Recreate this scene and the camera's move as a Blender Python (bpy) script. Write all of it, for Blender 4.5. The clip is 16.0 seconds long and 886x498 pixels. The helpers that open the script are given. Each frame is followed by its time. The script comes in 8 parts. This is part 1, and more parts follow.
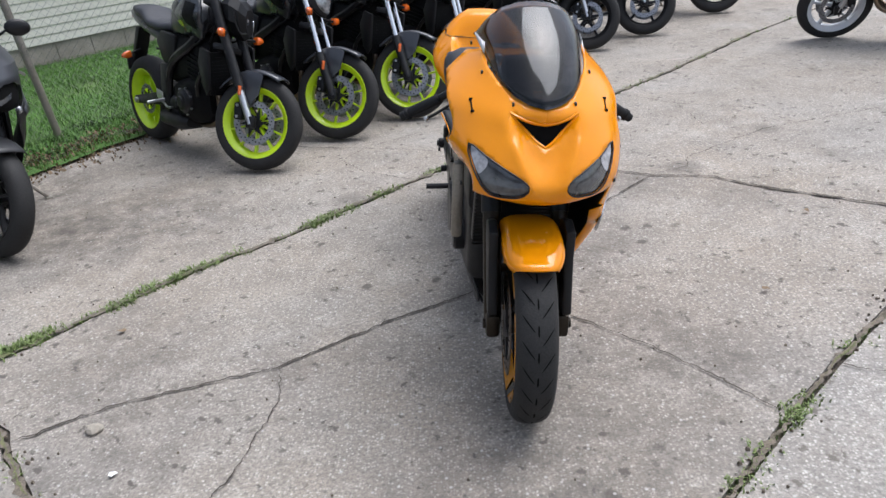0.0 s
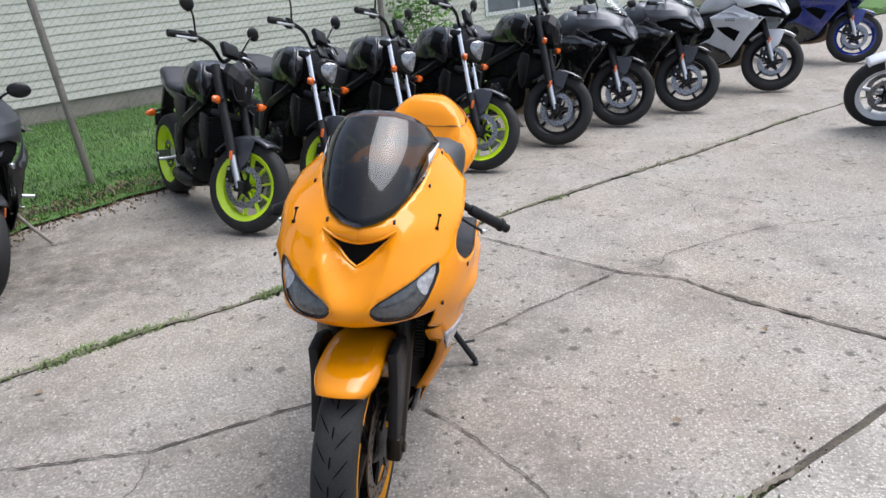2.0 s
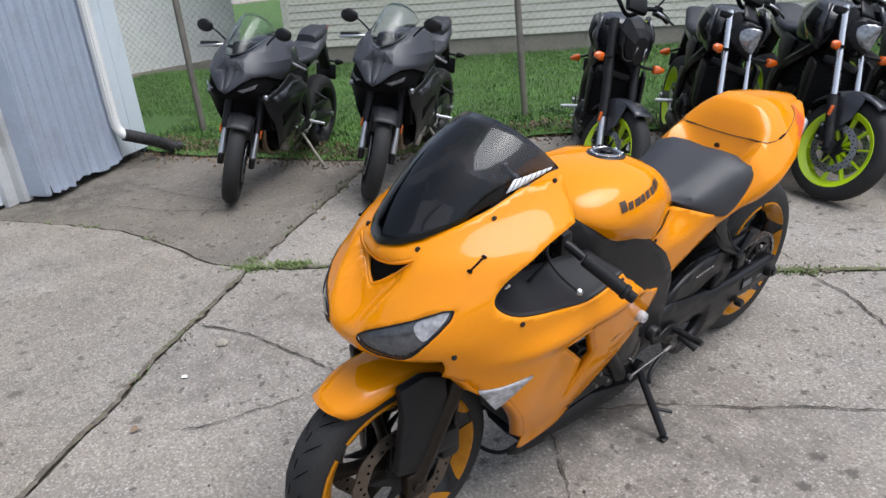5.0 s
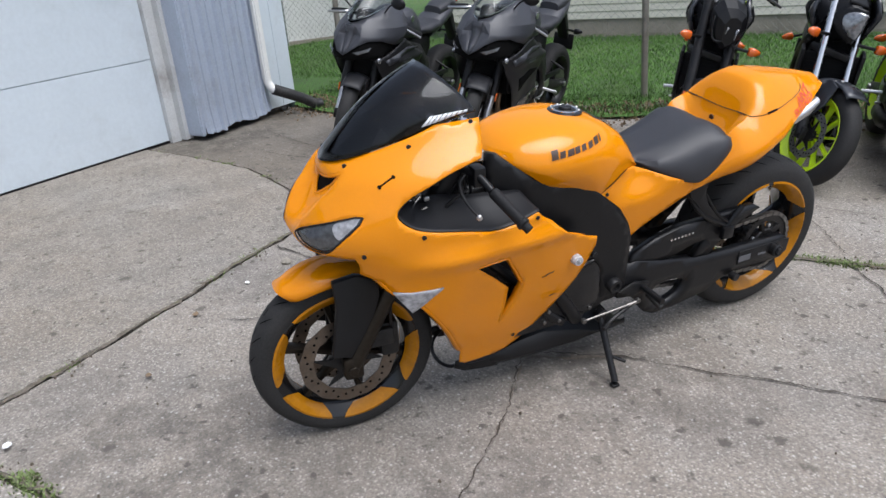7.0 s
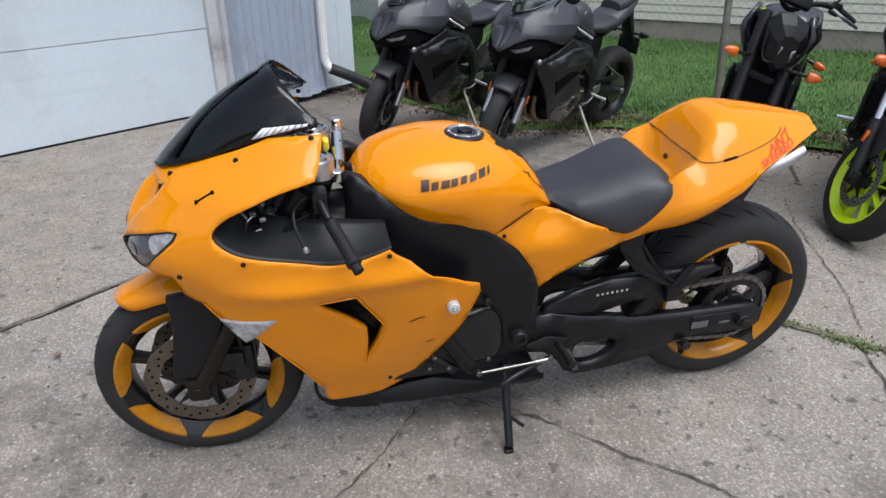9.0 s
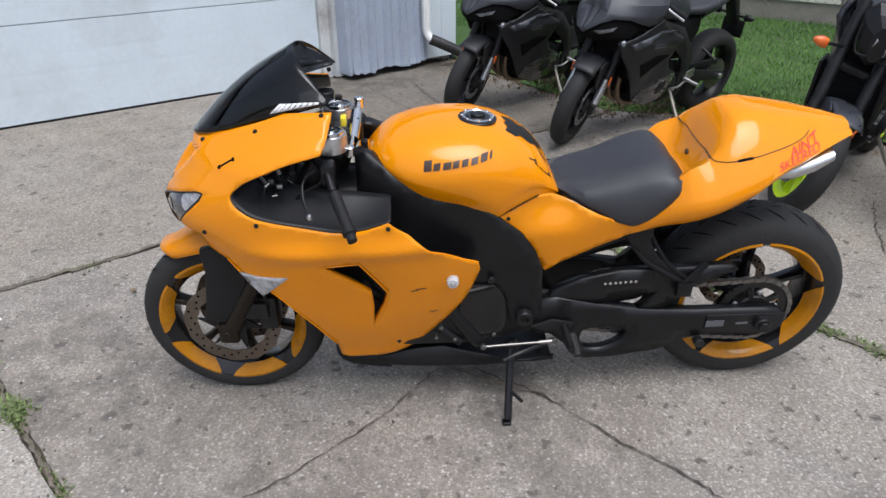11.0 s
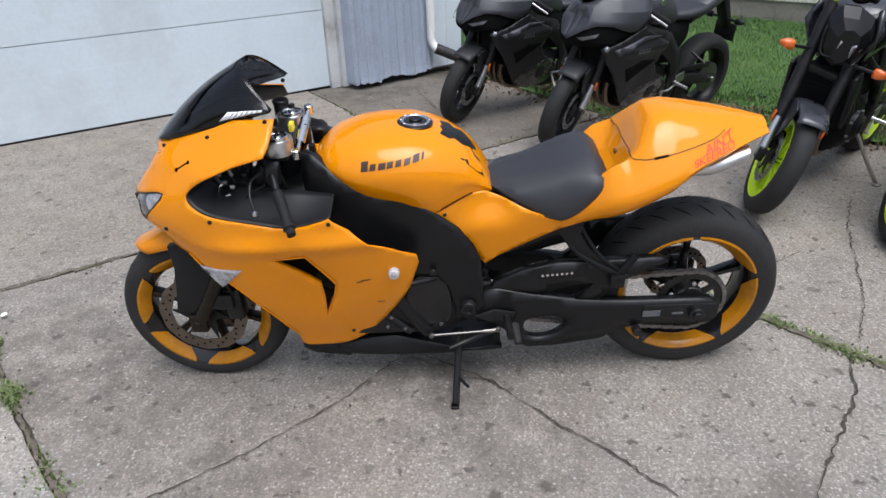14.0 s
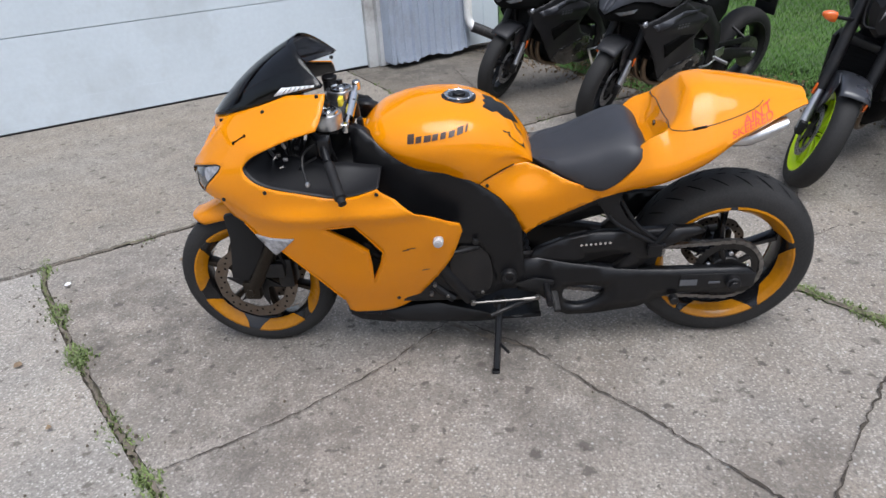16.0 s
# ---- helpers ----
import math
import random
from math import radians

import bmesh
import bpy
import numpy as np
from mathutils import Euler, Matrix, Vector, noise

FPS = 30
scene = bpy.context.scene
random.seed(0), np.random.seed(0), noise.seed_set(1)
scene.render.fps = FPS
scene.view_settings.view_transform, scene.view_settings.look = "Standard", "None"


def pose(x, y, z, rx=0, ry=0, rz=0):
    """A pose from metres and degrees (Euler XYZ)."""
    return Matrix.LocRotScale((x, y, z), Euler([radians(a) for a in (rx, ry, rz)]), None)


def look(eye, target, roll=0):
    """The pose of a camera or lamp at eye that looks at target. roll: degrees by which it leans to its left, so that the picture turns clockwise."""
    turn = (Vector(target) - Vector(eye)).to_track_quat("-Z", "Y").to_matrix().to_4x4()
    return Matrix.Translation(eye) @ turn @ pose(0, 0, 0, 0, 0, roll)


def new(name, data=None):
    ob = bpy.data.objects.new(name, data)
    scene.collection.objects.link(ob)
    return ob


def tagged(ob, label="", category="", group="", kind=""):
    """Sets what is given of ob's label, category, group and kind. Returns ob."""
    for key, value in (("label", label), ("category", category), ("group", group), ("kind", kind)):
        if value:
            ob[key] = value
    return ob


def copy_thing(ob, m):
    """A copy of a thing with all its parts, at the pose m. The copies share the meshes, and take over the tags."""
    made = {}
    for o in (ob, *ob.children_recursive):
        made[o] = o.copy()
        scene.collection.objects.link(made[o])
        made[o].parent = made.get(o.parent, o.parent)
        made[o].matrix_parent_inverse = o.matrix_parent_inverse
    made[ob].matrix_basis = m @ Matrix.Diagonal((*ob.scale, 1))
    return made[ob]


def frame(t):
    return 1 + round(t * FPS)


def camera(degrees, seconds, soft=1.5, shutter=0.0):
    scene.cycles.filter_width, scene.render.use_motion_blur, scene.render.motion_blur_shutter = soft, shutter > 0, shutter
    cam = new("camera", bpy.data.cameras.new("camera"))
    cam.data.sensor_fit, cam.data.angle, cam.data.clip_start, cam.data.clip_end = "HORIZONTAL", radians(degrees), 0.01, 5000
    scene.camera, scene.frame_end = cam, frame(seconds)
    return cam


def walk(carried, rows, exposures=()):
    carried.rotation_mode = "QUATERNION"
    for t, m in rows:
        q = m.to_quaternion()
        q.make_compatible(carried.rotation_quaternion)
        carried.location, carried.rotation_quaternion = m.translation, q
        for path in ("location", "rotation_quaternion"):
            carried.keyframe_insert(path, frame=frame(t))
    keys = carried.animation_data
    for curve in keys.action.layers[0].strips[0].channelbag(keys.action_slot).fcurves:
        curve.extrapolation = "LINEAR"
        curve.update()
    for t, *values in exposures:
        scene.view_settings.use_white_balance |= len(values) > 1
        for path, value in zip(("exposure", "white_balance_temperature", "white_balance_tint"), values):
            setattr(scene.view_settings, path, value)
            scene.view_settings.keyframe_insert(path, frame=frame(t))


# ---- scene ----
cam = camera(64.6, 16.0)
PATH = [
    (0, (0.195, 0.0, 1.504), (0.104, 1.781, 0.599), -6.4),
    (0.5, (0.403, 0.016, 1.534), (0.25, 1.807, 0.659), -4.1),
    (1, (0.506, 0.119, 1.57), (0.226, 1.927, 0.763), -3.0),
    (1.5, (0.666, 0.213, 1.568), (0.365, 2.025, 0.775), -3.9),
    (2, (0.932, 0.228, 1.565), (0.585, 2.045, 0.807), -5.2),
    (2.5, (1.066, 0.313, 1.539), (0.553, 2.068, 0.729), -3.6),
    (3, (1.2, 0.464, 1.548), (0.756, 2.213, 0.686), 1.0),
    (3.5, (1.429, 0.593, 1.571), (0.641, 2.271, 0.819), -2.4),
    (4, (1.55, 0.756, 1.552), (0.41, 2.212, 0.789), -5.4),
    (4.2, (1.554, 0.85, 1.574), (0.289, 2.194, 0.803), -6.8),
    (6.3, (2.098, 1.3, 1.529), (0.446, 2.075, 0.711), -3.0),
    (6.5, (2.151, 1.34, 1.518), (0.473, 2.063, 0.706), -4.8),
    (7, (2.315, 1.49, 1.504), (0.59, 2.098, 0.695), -4.3),
    (7.5, (2.344, 1.64, 1.496), (0.623, 2.188, 0.637), -4.1),
    (8, (2.273, 1.815, 1.523), (0.621, 2.535, 0.655), 0.6),
    (8.5, (2.23, 2.042, 1.518), (0.519, 2.607, 0.65), -1.1),
    (9, (2.216, 2.243, 1.492), (0.424, 2.546, 0.657), -1.0),
    (9.2, (2.234, 2.266, 1.486), (0.435, 2.47, 0.638), -1.9),
    (11.3, (2.391, 2.592, 1.558), (0.604, 2.554, 0.661), -0.9),
    (11.5, (2.464, 2.618, 1.558), (0.66, 2.601, 0.695), -1.3),
    (12, (2.606, 2.641, 1.592), (0.852, 2.581, 0.633), -2.7),
    (12.5, (2.61, 2.705, 1.611), (0.825, 2.699, 0.708), -1.7),
    (13, (2.555, 2.786, 1.615), (0.75, 2.74, 0.754), -2.3),
    (13.5, (2.491, 2.842, 1.582), (0.712, 2.757, 0.673), -2.7),
    (14, (2.499, 2.838, 1.586), (0.71, 2.713, 0.701), -2.4),
    (14.5, (2.567, 2.823, 1.595), (0.79, 2.684, 0.688), -3.0),
    (15, (2.586, 2.815, 1.607), (0.807, 2.708, 0.698), -2.9),
    (15.5, (2.597, 2.815, 1.618), (0.814, 2.626, 0.731), -2.9),
    (16, (2.6, 2.815, 1.594), (0.842, 2.594, 0.666), -3.8),
]
walk(cam, [(t, look(eye, target, roll)) for t, eye, target, roll in PATH], [(0, 0.66, 6150, 10), (2, 0.76, 6150, 10), (4, 0.56, 6150, 10), (6.5, 0.41, 6150, 10), (9, 0.38, 6150, 10), (11.5, 0.39, 6150, 10), (16, 0.39, 6150, 10)])

# ---- light ----
SUN_EL, SUN_AZ = 66.0, 62.0
world = bpy.data.worlds.new("world")
scene.world = world
world.use_nodes = True
sky = world.node_tree.nodes.new("ShaderNodeTexSky")
sky.sky_type, sky.sun_disc = "NISHITA", False
sky.sun_elevation, sky.sun_rotation = radians(SUN_EL), radians(SUN_AZ)
sky.air_density, sky.dust_density, sky.ozone_density = 1.0, 4.0, 1.0
soften = world.node_tree.nodes.new("ShaderNodeHueSaturation")
soften.inputs["Saturation"].default_value = 0.6
world.node_tree.links.new(sky.outputs[0], soften.inputs["Color"])
world.node_tree.links.new(soften.outputs[0], world.node_tree.nodes["Background"].inputs[0])
world.node_tree.nodes["Background"].inputs[1].default_value = 0.15
sun = new("sun", bpy.data.lights.new("sun", "SUN"))
sun.data.energy, sun.data.angle, sun.data.color = 1.65, radians(48), (0.97, 0.98, 1.0)
sun_dir = Vector((math.sin(radians(SUN_AZ)) * math.cos(radians(SUN_EL)), math.cos(radians(SUN_AZ)) * math.cos(radians(SUN_EL)), math.sin(radians(SUN_EL))))
sun.matrix_world = look(sun_dir * 30, (0, 0, 0))


# ---- materials ----
def mat(name, color, rough=0.5, metal=0.0, vary=0.12, scale=6.0, fine=90.0, bump=0.0, coat=0.0, spec=0.5, dirt=None, dirt_amount=0.0, dirt_scale=2.0, per_piece=0.0, emit=0.0):
    """A surface with two scales of variation, optional dirt patches, relief and clear coat."""
    m = bpy.data.materials.new(name)
    m.use_nodes = True
    n, l = m.node_tree.nodes, m.node_tree.links
    b = n["Principled BSDF"]
    co = n.new("ShaderNodeTexCoord").outputs["Object"]
    big, small = n.new("ShaderNodeTexNoise"), n.new("ShaderNodeTexNoise")
    big.inputs["Scale"].default_value, big.inputs["Detail"].default_value = scale, 5
    small.inputs["Scale"].default_value, small.inputs["Detail"].default_value = fine, 3
    for t in (big, small):
        l.new(co, t.inputs["Vector"])
    mix = n.new("ShaderNodeMath")
    mix.operation = "ADD"
    l.new(big.outputs["Fac"], mix.inputs[0])
    l.new(small.outputs["Fac"], mix.inputs[1])
    rng = n.new("ShaderNodeMapRange")
    rng.inputs["From Min"].default_value, rng.inputs["From Max"].default_value = 0.65, 1.35
    rng.inputs["To Min"].default_value, rng.inputs["To Max"].default_value = 1 - vary, 1 + vary
    l.new(mix.outputs[0], rng.inputs["Value"])
    fac = rng.outputs[0]
    if per_piece:
        info = n.new("ShaderNodeObjectInfo")
        pr = n.new("ShaderNodeMapRange")
        pr.inputs["To Min"].default_value, pr.inputs["To Max"].default_value = 1 - per_piece, 1 + per_piece
        l.new(info.outputs["Random"], pr.inputs["Value"])
        mu = n.new("ShaderNodeMath")
        mu.operation = "MULTIPLY"
        l.new(fac, mu.inputs[0])
        l.new(pr.outputs[0], mu.inputs[1])
        fac = mu.outputs[0]
    base = n.new("ShaderNodeVectorMath")
    base.operation = "SCALE"
    base.inputs[0].default_value = color
    l.new(fac, base.inputs["Scale"])
    out = base.outputs[0]
    if dirt is not None:
        dn = n.new("ShaderNodeTexNoise")
        dn.inputs["Scale"].default_value, dn.inputs["Detail"].default_value, dn.inputs["Roughness"].default_value = dirt_scale, 8, 0.65
        l.new(co, dn.inputs["Vector"])
        dr = n.new("ShaderNodeMapRange")
        dr.inputs["From Min"].default_value, dr.inputs["From Max"].default_value = 0.5, 0.68
        dr.inputs["To Max"].default_value = dirt_amount
        l.new(dn.outputs["Fac"], dr.inputs["Value"])
        mx = n.new("ShaderNodeMix")
        mx.data_type = "RGBA"
        mx.inputs["B"].default_value = (*dirt, 1)
        l.new(dr.outputs[0], mx.inputs["Factor"])
        l.new(out, mx.inputs["A"])
        out = mx.outputs["Result"]
    l.new(out, b.inputs["Base Color"])
    b.inputs["Metallic"].default_value = metal
    b.inputs["Specular IOR Level"].default_value = spec
    b.inputs["Coat Weight"].default_value = coat
    b.inputs["Coat Roughness"].default_value = 0.04
    rr = n.new("ShaderNodeMapRange")
    rr.inputs["From Min"].default_value, rr.inputs["From Max"].default_value = 0.3, 0.7
    rr.inputs["To Min"].default_value, rr.inputs["To Max"].default_value = max(0.02, rough - 0.07), min(1, rough + 0.07)
    l.new(big.outputs["Fac"], rr.inputs["Value"])
    l.new(rr.outputs[0], b.inputs["Roughness"])
    if bump:
        bp = n.new("ShaderNodeBump")
        bp.inputs["Strength"].default_value, bp.inputs["Distance"].default_value = bump, 0.01
        l.new(small.outputs["Fac"], bp.inputs["Height"])
        l.new(bp.outputs[0], b.inputs["Normal"])
    return m


def concrete(name, color, stain, pebble=1.0, soiled=()):
    """Worn exposed-aggregate concrete: pebbles, sandy mottling, oil spots and pale scuffs."""
    m = bpy.data.materials.new(name)
    m.use_nodes = True
    n, l = m.node_tree.nodes, m.node_tree.links
    b = n["Principled BSDF"]
    co = n.new("ShaderNodeNewGeometry").outputs["Position"]

    def tex(kind, scale, detail=4, rough=0.6):
        t = n.new(kind)
        t.inputs["Scale"].default_value = scale
        if kind == "ShaderNodeTexNoise":
            t.inputs["Detail"].default_value, t.inputs["Roughness"].default_value = detail, rough
        l.new(co, t.inputs["Vector"])
        return t

    def ramp(v, a, c, lo=0.0, hi=1.0):
        r = n.new("ShaderNodeMapRange")
        for k, x in (("From Min", a), ("From Max", c), ("To Min", lo), ("To Max", hi)):
            r.inputs[k].default_value = x
        l.new(v, r.inputs["Value"])
        return r.outputs[0]

    def blend(fac, a, c):
        x = n.new("ShaderNodeMix")
        x.data_type = "RGBA"
        l.new(fac, x.inputs["Factor"])
        for key, v in (("A", a), ("B", c)):
            if isinstance(v, tuple):
                x.inputs[key].default_value = (*v, 1)
            else:
                l.new(v, x.inputs[key])
        return x.outputs["Result"]

    dark = tuple(c * 0.45 for c in color)
    pale = tuple(min(0.75, c * 1.8) for c in color)
    warm = (color[0] * 1.06, color[1] * 0.96, color[2] * 0.84)
    c = blend(ramp(tex("ShaderNodeTexNoise", 0.9, 7, 0.6).outputs["Fac"], 0.35, 0.68), color, warm)
    c = blend(ramp(tex("ShaderNodeTexNoise", 0.45, 8, 0.72).outputs["Fac"], 0.5, 0.72, 0, 0.5), c, dark)
    c = blend(ramp(tex("ShaderNodeTexNoise", 1.7, 9, 0.75).outputs["Fac"], 0.52, 0.72, 0, 0.55), c, pale)
    c = blend(ramp(tex("ShaderNodeTexNoise", 3.1, 8, 0.75).outputs["Fac"], 0.42, 0.72, 0, 0.7), c, dark)
    grit = tex("ShaderNodeTexNoise", 75, 5, 0.85)
    c = blend(ramp(grit.outputs["Fac"], 0.42, 0.62, 0, 0.9), c, dark)
    peb = tex("ShaderNodeTexVoronoi", 105)
    bend = n.new("ShaderNodeVectorMath")
    bend.operation = "MULTIPLY_ADD"
    l.new(tex("ShaderNodeTexNoise", 130, 3, 0.7).outputs["Color"], bend.inputs[0])
    bend.inputs[1].default_value = (0.012, 0.012, 0.0)
    l.new(co, bend.inputs[2])
    l.new(bend.outputs[0], peb.inputs["Vector"])
    tone = n.new("ShaderNodeSeparateColor")
    l.new(peb.outputs["Color"], tone.inputs[0])
    shown = n.new("ShaderNodeMath")
    shown.operation = "MULTIPLY"
    l.new(ramp(tone.outputs[0], 0.3, 0.95), shown.inputs[0])
    l.new(ramp(peb.outputs["Distance"], 0.2, 0.55, 0.85 * pebble, 0), shown.inputs[1])
    c = blend(shown.outputs[0], c, pale)
    peb2 = tex("ShaderNodeTexVoronoi", 47)
    sep = n.new("ShaderNodeSeparateColor")
    l.new(peb2.outputs["Color"], sep.inputs[0])
    few = ramp(sep.outputs[0], 0.84, 0.9)
    spot = ramp(peb2.outputs["Distance"], 0.18, 0.34, 1, 0)
    both = n.new("ShaderNodeMath")
    both.operation = "MULTIPLY"
    l.new(few, both.inputs[0])
    l.new(spot, both.inputs[1])
    c = blend(both.outputs[0], c, tuple(x * 0.5 for x in color))
    oil = tex("ShaderNodeTexNoise", 7.0, 6, 0.75)
    oil2 = tex("ShaderNodeTexNoise", 0.55, 3, 0.5)
    om = n.new("ShaderNodeMath")
    om.operation = "MULTIPLY"
    l.new(ramp(oil.outputs["Fac"], 0.6, 0.7), om.inputs[0])
    l.new(ramp(oil2.outputs["Fac"], 0.42, 0.62, 0.1, 0.9), om.inputs[1])
    c = blend(om.outputs[0], c, stain)
    # dark spots the size of coins and palms, ragged at the rim
    wob = tex("ShaderNodeTexNoise", 22, 4, 0.7)
    shift = n.new("ShaderNodeVectorMath")
    shift.operation = "MULTIPLY_ADD"
    l.new(wob.outputs["Color"], shift.inputs[0])
    shift.inputs[1].default_value = (0.09, 0.09, 0.0)
    l.new(co, shift.inputs[2])
    for scale, cut, size, strength in ((5.5, 0.55, 0.16, 0.8), (11.0, 0.45, 0.22, 0.85), (19.0, 0.42, 0.24, 0.85), (2.1, 0.6, 0.28, 0.5)):
        vo = n.new("ShaderNodeTexVoronoi")
        vo.inputs["Scale"].default_value = scale
        l.new(shift.outputs[0], vo.inputs["Vector"])
        sp = n.new("ShaderNodeSeparateColor")
        l.new(vo.outputs["Color"], sp.inputs[0])
        mm = n.new("ShaderNodeMath")
        mm.operation = "MULTIPLY"
        l.new(ramp(sp.outputs[1], cut, cut + 0.25), mm.inputs[0])
        l.new(ramp(vo.outputs["Distance"], size * 0.55, size, strength, 0), mm.inputs[1])
        c = blend(mm.outputs[0], c, stain)
    # broad soiled places, patchy inside
    for x, y, r, amount in soiled:
        d = n.new("ShaderNodeVectorMath")
        d.operation = "DISTANCE"
        d.inputs[1].default_value = (x, y, 0)
        l.new(shift.outputs[0], d.inputs[0])
        pm = n.new("ShaderNodeMath")
        pm.operation = "MULTIPLY"
        l.new(ramp(d.outputs["Value"], r * 0.3, r, amount, 0), pm.inputs[0])
        l.new(ramp(tex("ShaderNodeTexNoise", 6.5, 8, 0.75).outputs["Fac"], 0.38, 0.62), pm.inputs[1])
        c = blend(pm.outputs[0], c, stain)
    # pale chips of stone
    chip = tex("ShaderNodeTexVoronoi", 31)
    cs = n.new("ShaderNodeSeparateColor")
    l.new(chip.outputs["Color"], cs.inputs[0])
    cm = n.new("ShaderNodeMath")
    cm.operation = "MULTIPLY"
    l.new(ramp(cs.outputs[2], 0.86, 0.9), cm.inputs[0])
    l.new(ramp(chip.outputs["Distance"], 0.1, 0.2, 0.45, 0), cm.inputs[1])
    c = blend(cm.outputs[0], c, (0.62, 0.6, 0.57))
    l.new(c, b.inputs["Base Color"])
    b.inputs["Roughness"].default_value = 0.88
    b.inputs["Specular IOR Level"].default_value = 0.3
    bp = n.new("ShaderNodeBump")
    bp.inputs["Strength"].default_value, bp.inputs["Distance"].default_value = 0.5, 0.006
    l.new(grit.outputs["Fac"], bp.inputs["Height"])
    l.new(bp.outputs[0], b.inputs["Normal"])
    return m


def glass(name, color, rough=0.03, alpha=1.0, ior=1.45, transmit=1.0):
    m = bpy.data.materials.new(name)
    m.use_nodes = True
    b = m.node_tree.nodes["Principled BSDF"]
    b.inputs["Base Color"].default_value = (*color, 1)
    b.inputs["Roughness"].default_value = rough
    b.inputs["IOR"].default_value = ior
    b.inputs["Transmission Weight"].default_value = transmit
    return m


def tread(name, color):
    """Tyre rubber, dusty grey-black with fine wear."""
    return mat(name, color, rough=0.72, vary=0.25, scale=9, fine=160, bump=0.12, dirt=(0.045, 0.042, 0.04), dirt_amount=0.3, dirt_scale=5, spec=0.25)


ORANGE = mat("orange_paint", (0.74, 0.25, 0.0004), rough=0.35, vary=0.03, scale=3, fine=260, coat=0.8, spec=0.0)
BLACK_PAINT = mat("black_paint", (0.007, 0.007, 0.008), rough=0.22, vary=0.15, coat=0.35, spec=0.3)
SATIN_BLACK = mat("satin_black", (0.007, 0.007, 0.008), rough=0.36, vary=0.2, scale=14, bump=0.03, spec=0.3)
BLACK_METAL = mat("black_metal", (0.01, 0.01, 0.011), rough=0.42, metal=0.1, vary=0.25, scale=18, bump=0.05, dirt=(0.035, 0.032, 0.029), dirt_amount=0.4, dirt_scale=12, spec=0.32)
ENGINE = mat("engine_metal", (0.009, 0.009, 0.01), rough=0.5, metal=0.1, vary=0.3, scale=20, bump=0.1, dirt=(0.035, 0.031, 0.027), dirt_amount=0.5, dirt_scale=9, spec=0.4)
PLASTIC = mat("black_plastic", (0.009, 0.009, 0.01), rough=0.45, vary=0.15, scale=12, fine=300, bump=0.06, spec=0.28)
SEAT = mat("seat_vinyl", (0.026, 0.027, 0.032), rough=0.5, vary=0.1, scale=8, fine=420, bump=0.12)
RUBBER = tread("tyre_rubber", (0.024, 0.0235, 0.0235))
# near-black for the parked bikes' engines, airboxes, radiators and scoop patches
CORE = mat("deep_black_casting", (0.0035, 0.0035, 0.004), rough=0.6, vary=0.4, scale=25, bump=0.1, spec=0.15)
MIRROR = mat("mirror_glass", (0.5, 0.55, 0.55), rough=0.05, metal=1.0, vary=0.05)
GROOVE = mat("tread_groove", (0.004, 0.004, 0.004), rough=0.95, spec=0.1)
GRIP = mat("grip_rubber", (0.009, 0.009, 0.01), rough=0.7, vary=0.2, bump=0.2, spec=0.3)
GOLD = mat("gold_rim_paint", (0.4, 0.16, 0.004), spec=0.05, rough=0.3, vary=0.12, scale=10, dirt=(0.12, 0.07, 0.03), dirt_amount=0.4, dirt_scale=9, coat=0.45)
DISC = mat("brake_disc_steel", (0.17, 0.14, 0.115), rough=0.38, metal=0.85, vary=0.2, scale=30, dirt=(0.16, 0.1, 0.06), dirt_amount=0.4, dirt_scale=20)
CHROME = mat("polished_metal", (0.72, 0.72, 0.72), rough=0.16, metal=1.0, vary=0.08)
ALU = mat("brushed_aluminium", (0.55, 0.55, 0.56), rough=0.34, metal=1.0, vary=0.12, scale=20)
BRONZE = mat("bronze_fork", (0.032, 0.026, 0.02), rough=0.4, metal=0.8, vary=0.2)
HEADER = mat("heated_steel_pipe", (0.23, 0.17, 0.12), rough=0.35, metal=0.9, vary=0.25, scale=12)
CHAIN = mat("chain_steel", (0.2, 0.19, 0.18), rough=0.36, metal=0.9, vary=0.4, scale=60)
SCREEN_TINT = glass("tinted_screen", (0.06, 0.06, 0.068), rough=0.04, ior=1.45)
SCREEN_CLEAR = glass("clear_screen", (0.82, 0.86, 0.88), rough=0.05, ior=1.3)
LENS_DARK = mat("smoked_headlight", (0.05, 0.052, 0.057), rough=0.12, vary=0.5, scale=22, fine=60, coat=1.0)
LENS_CLEAR = mat("clear_indicator_lens", (0.36, 0.36, 0.38), rough=0.15, vary=0.35, scale=35, fine=70, coat=1.0)
LENS_HEAD = mat("headlight_reflector", (0.26, 0.27, 0.29), rough=0.12, metal=0.6, vary=0.5, scale=25, fine=60, coat=1.0)
AMBER = mat("amber_lens", (0.72, 0.13, 0.012), rough=0.2, vary=0.15, scale=30, coat=1.0)
RED_LENS = mat("red_lens", (0.5, 0.02, 0.015), rough=0.2, coat=1.0)
DECAL_DARK = mat("dark_brown_decal", (0.045, 0.022, 0.012), rough=0.4, vary=0.1)
DECAL_WHITE = mat("white_decal", (0.75, 0.76, 0.78), rough=0.4, vary=0.05)
DECAL_RED = mat("red_decal", (0.72, 0.035, 0.03), rough=0.4, vary=0.1)
LIME = mat("lime_rim_paint", (0.56, 0.78, 0.008), rough=0.35, vary=0.06, coat=0.4)
GREY_PAINT = mat("matte_grey_paint", (0.026, 0.028, 0.034), rough=0.3, vary=0.1, scale=5, spec=0.5, coat=0.4)
MATTE_GREY = mat("pale_matte_grey_paint", (0.04, 0.042, 0.05), rough=0.42, vary=0.08, scale=5, spec=0.5)
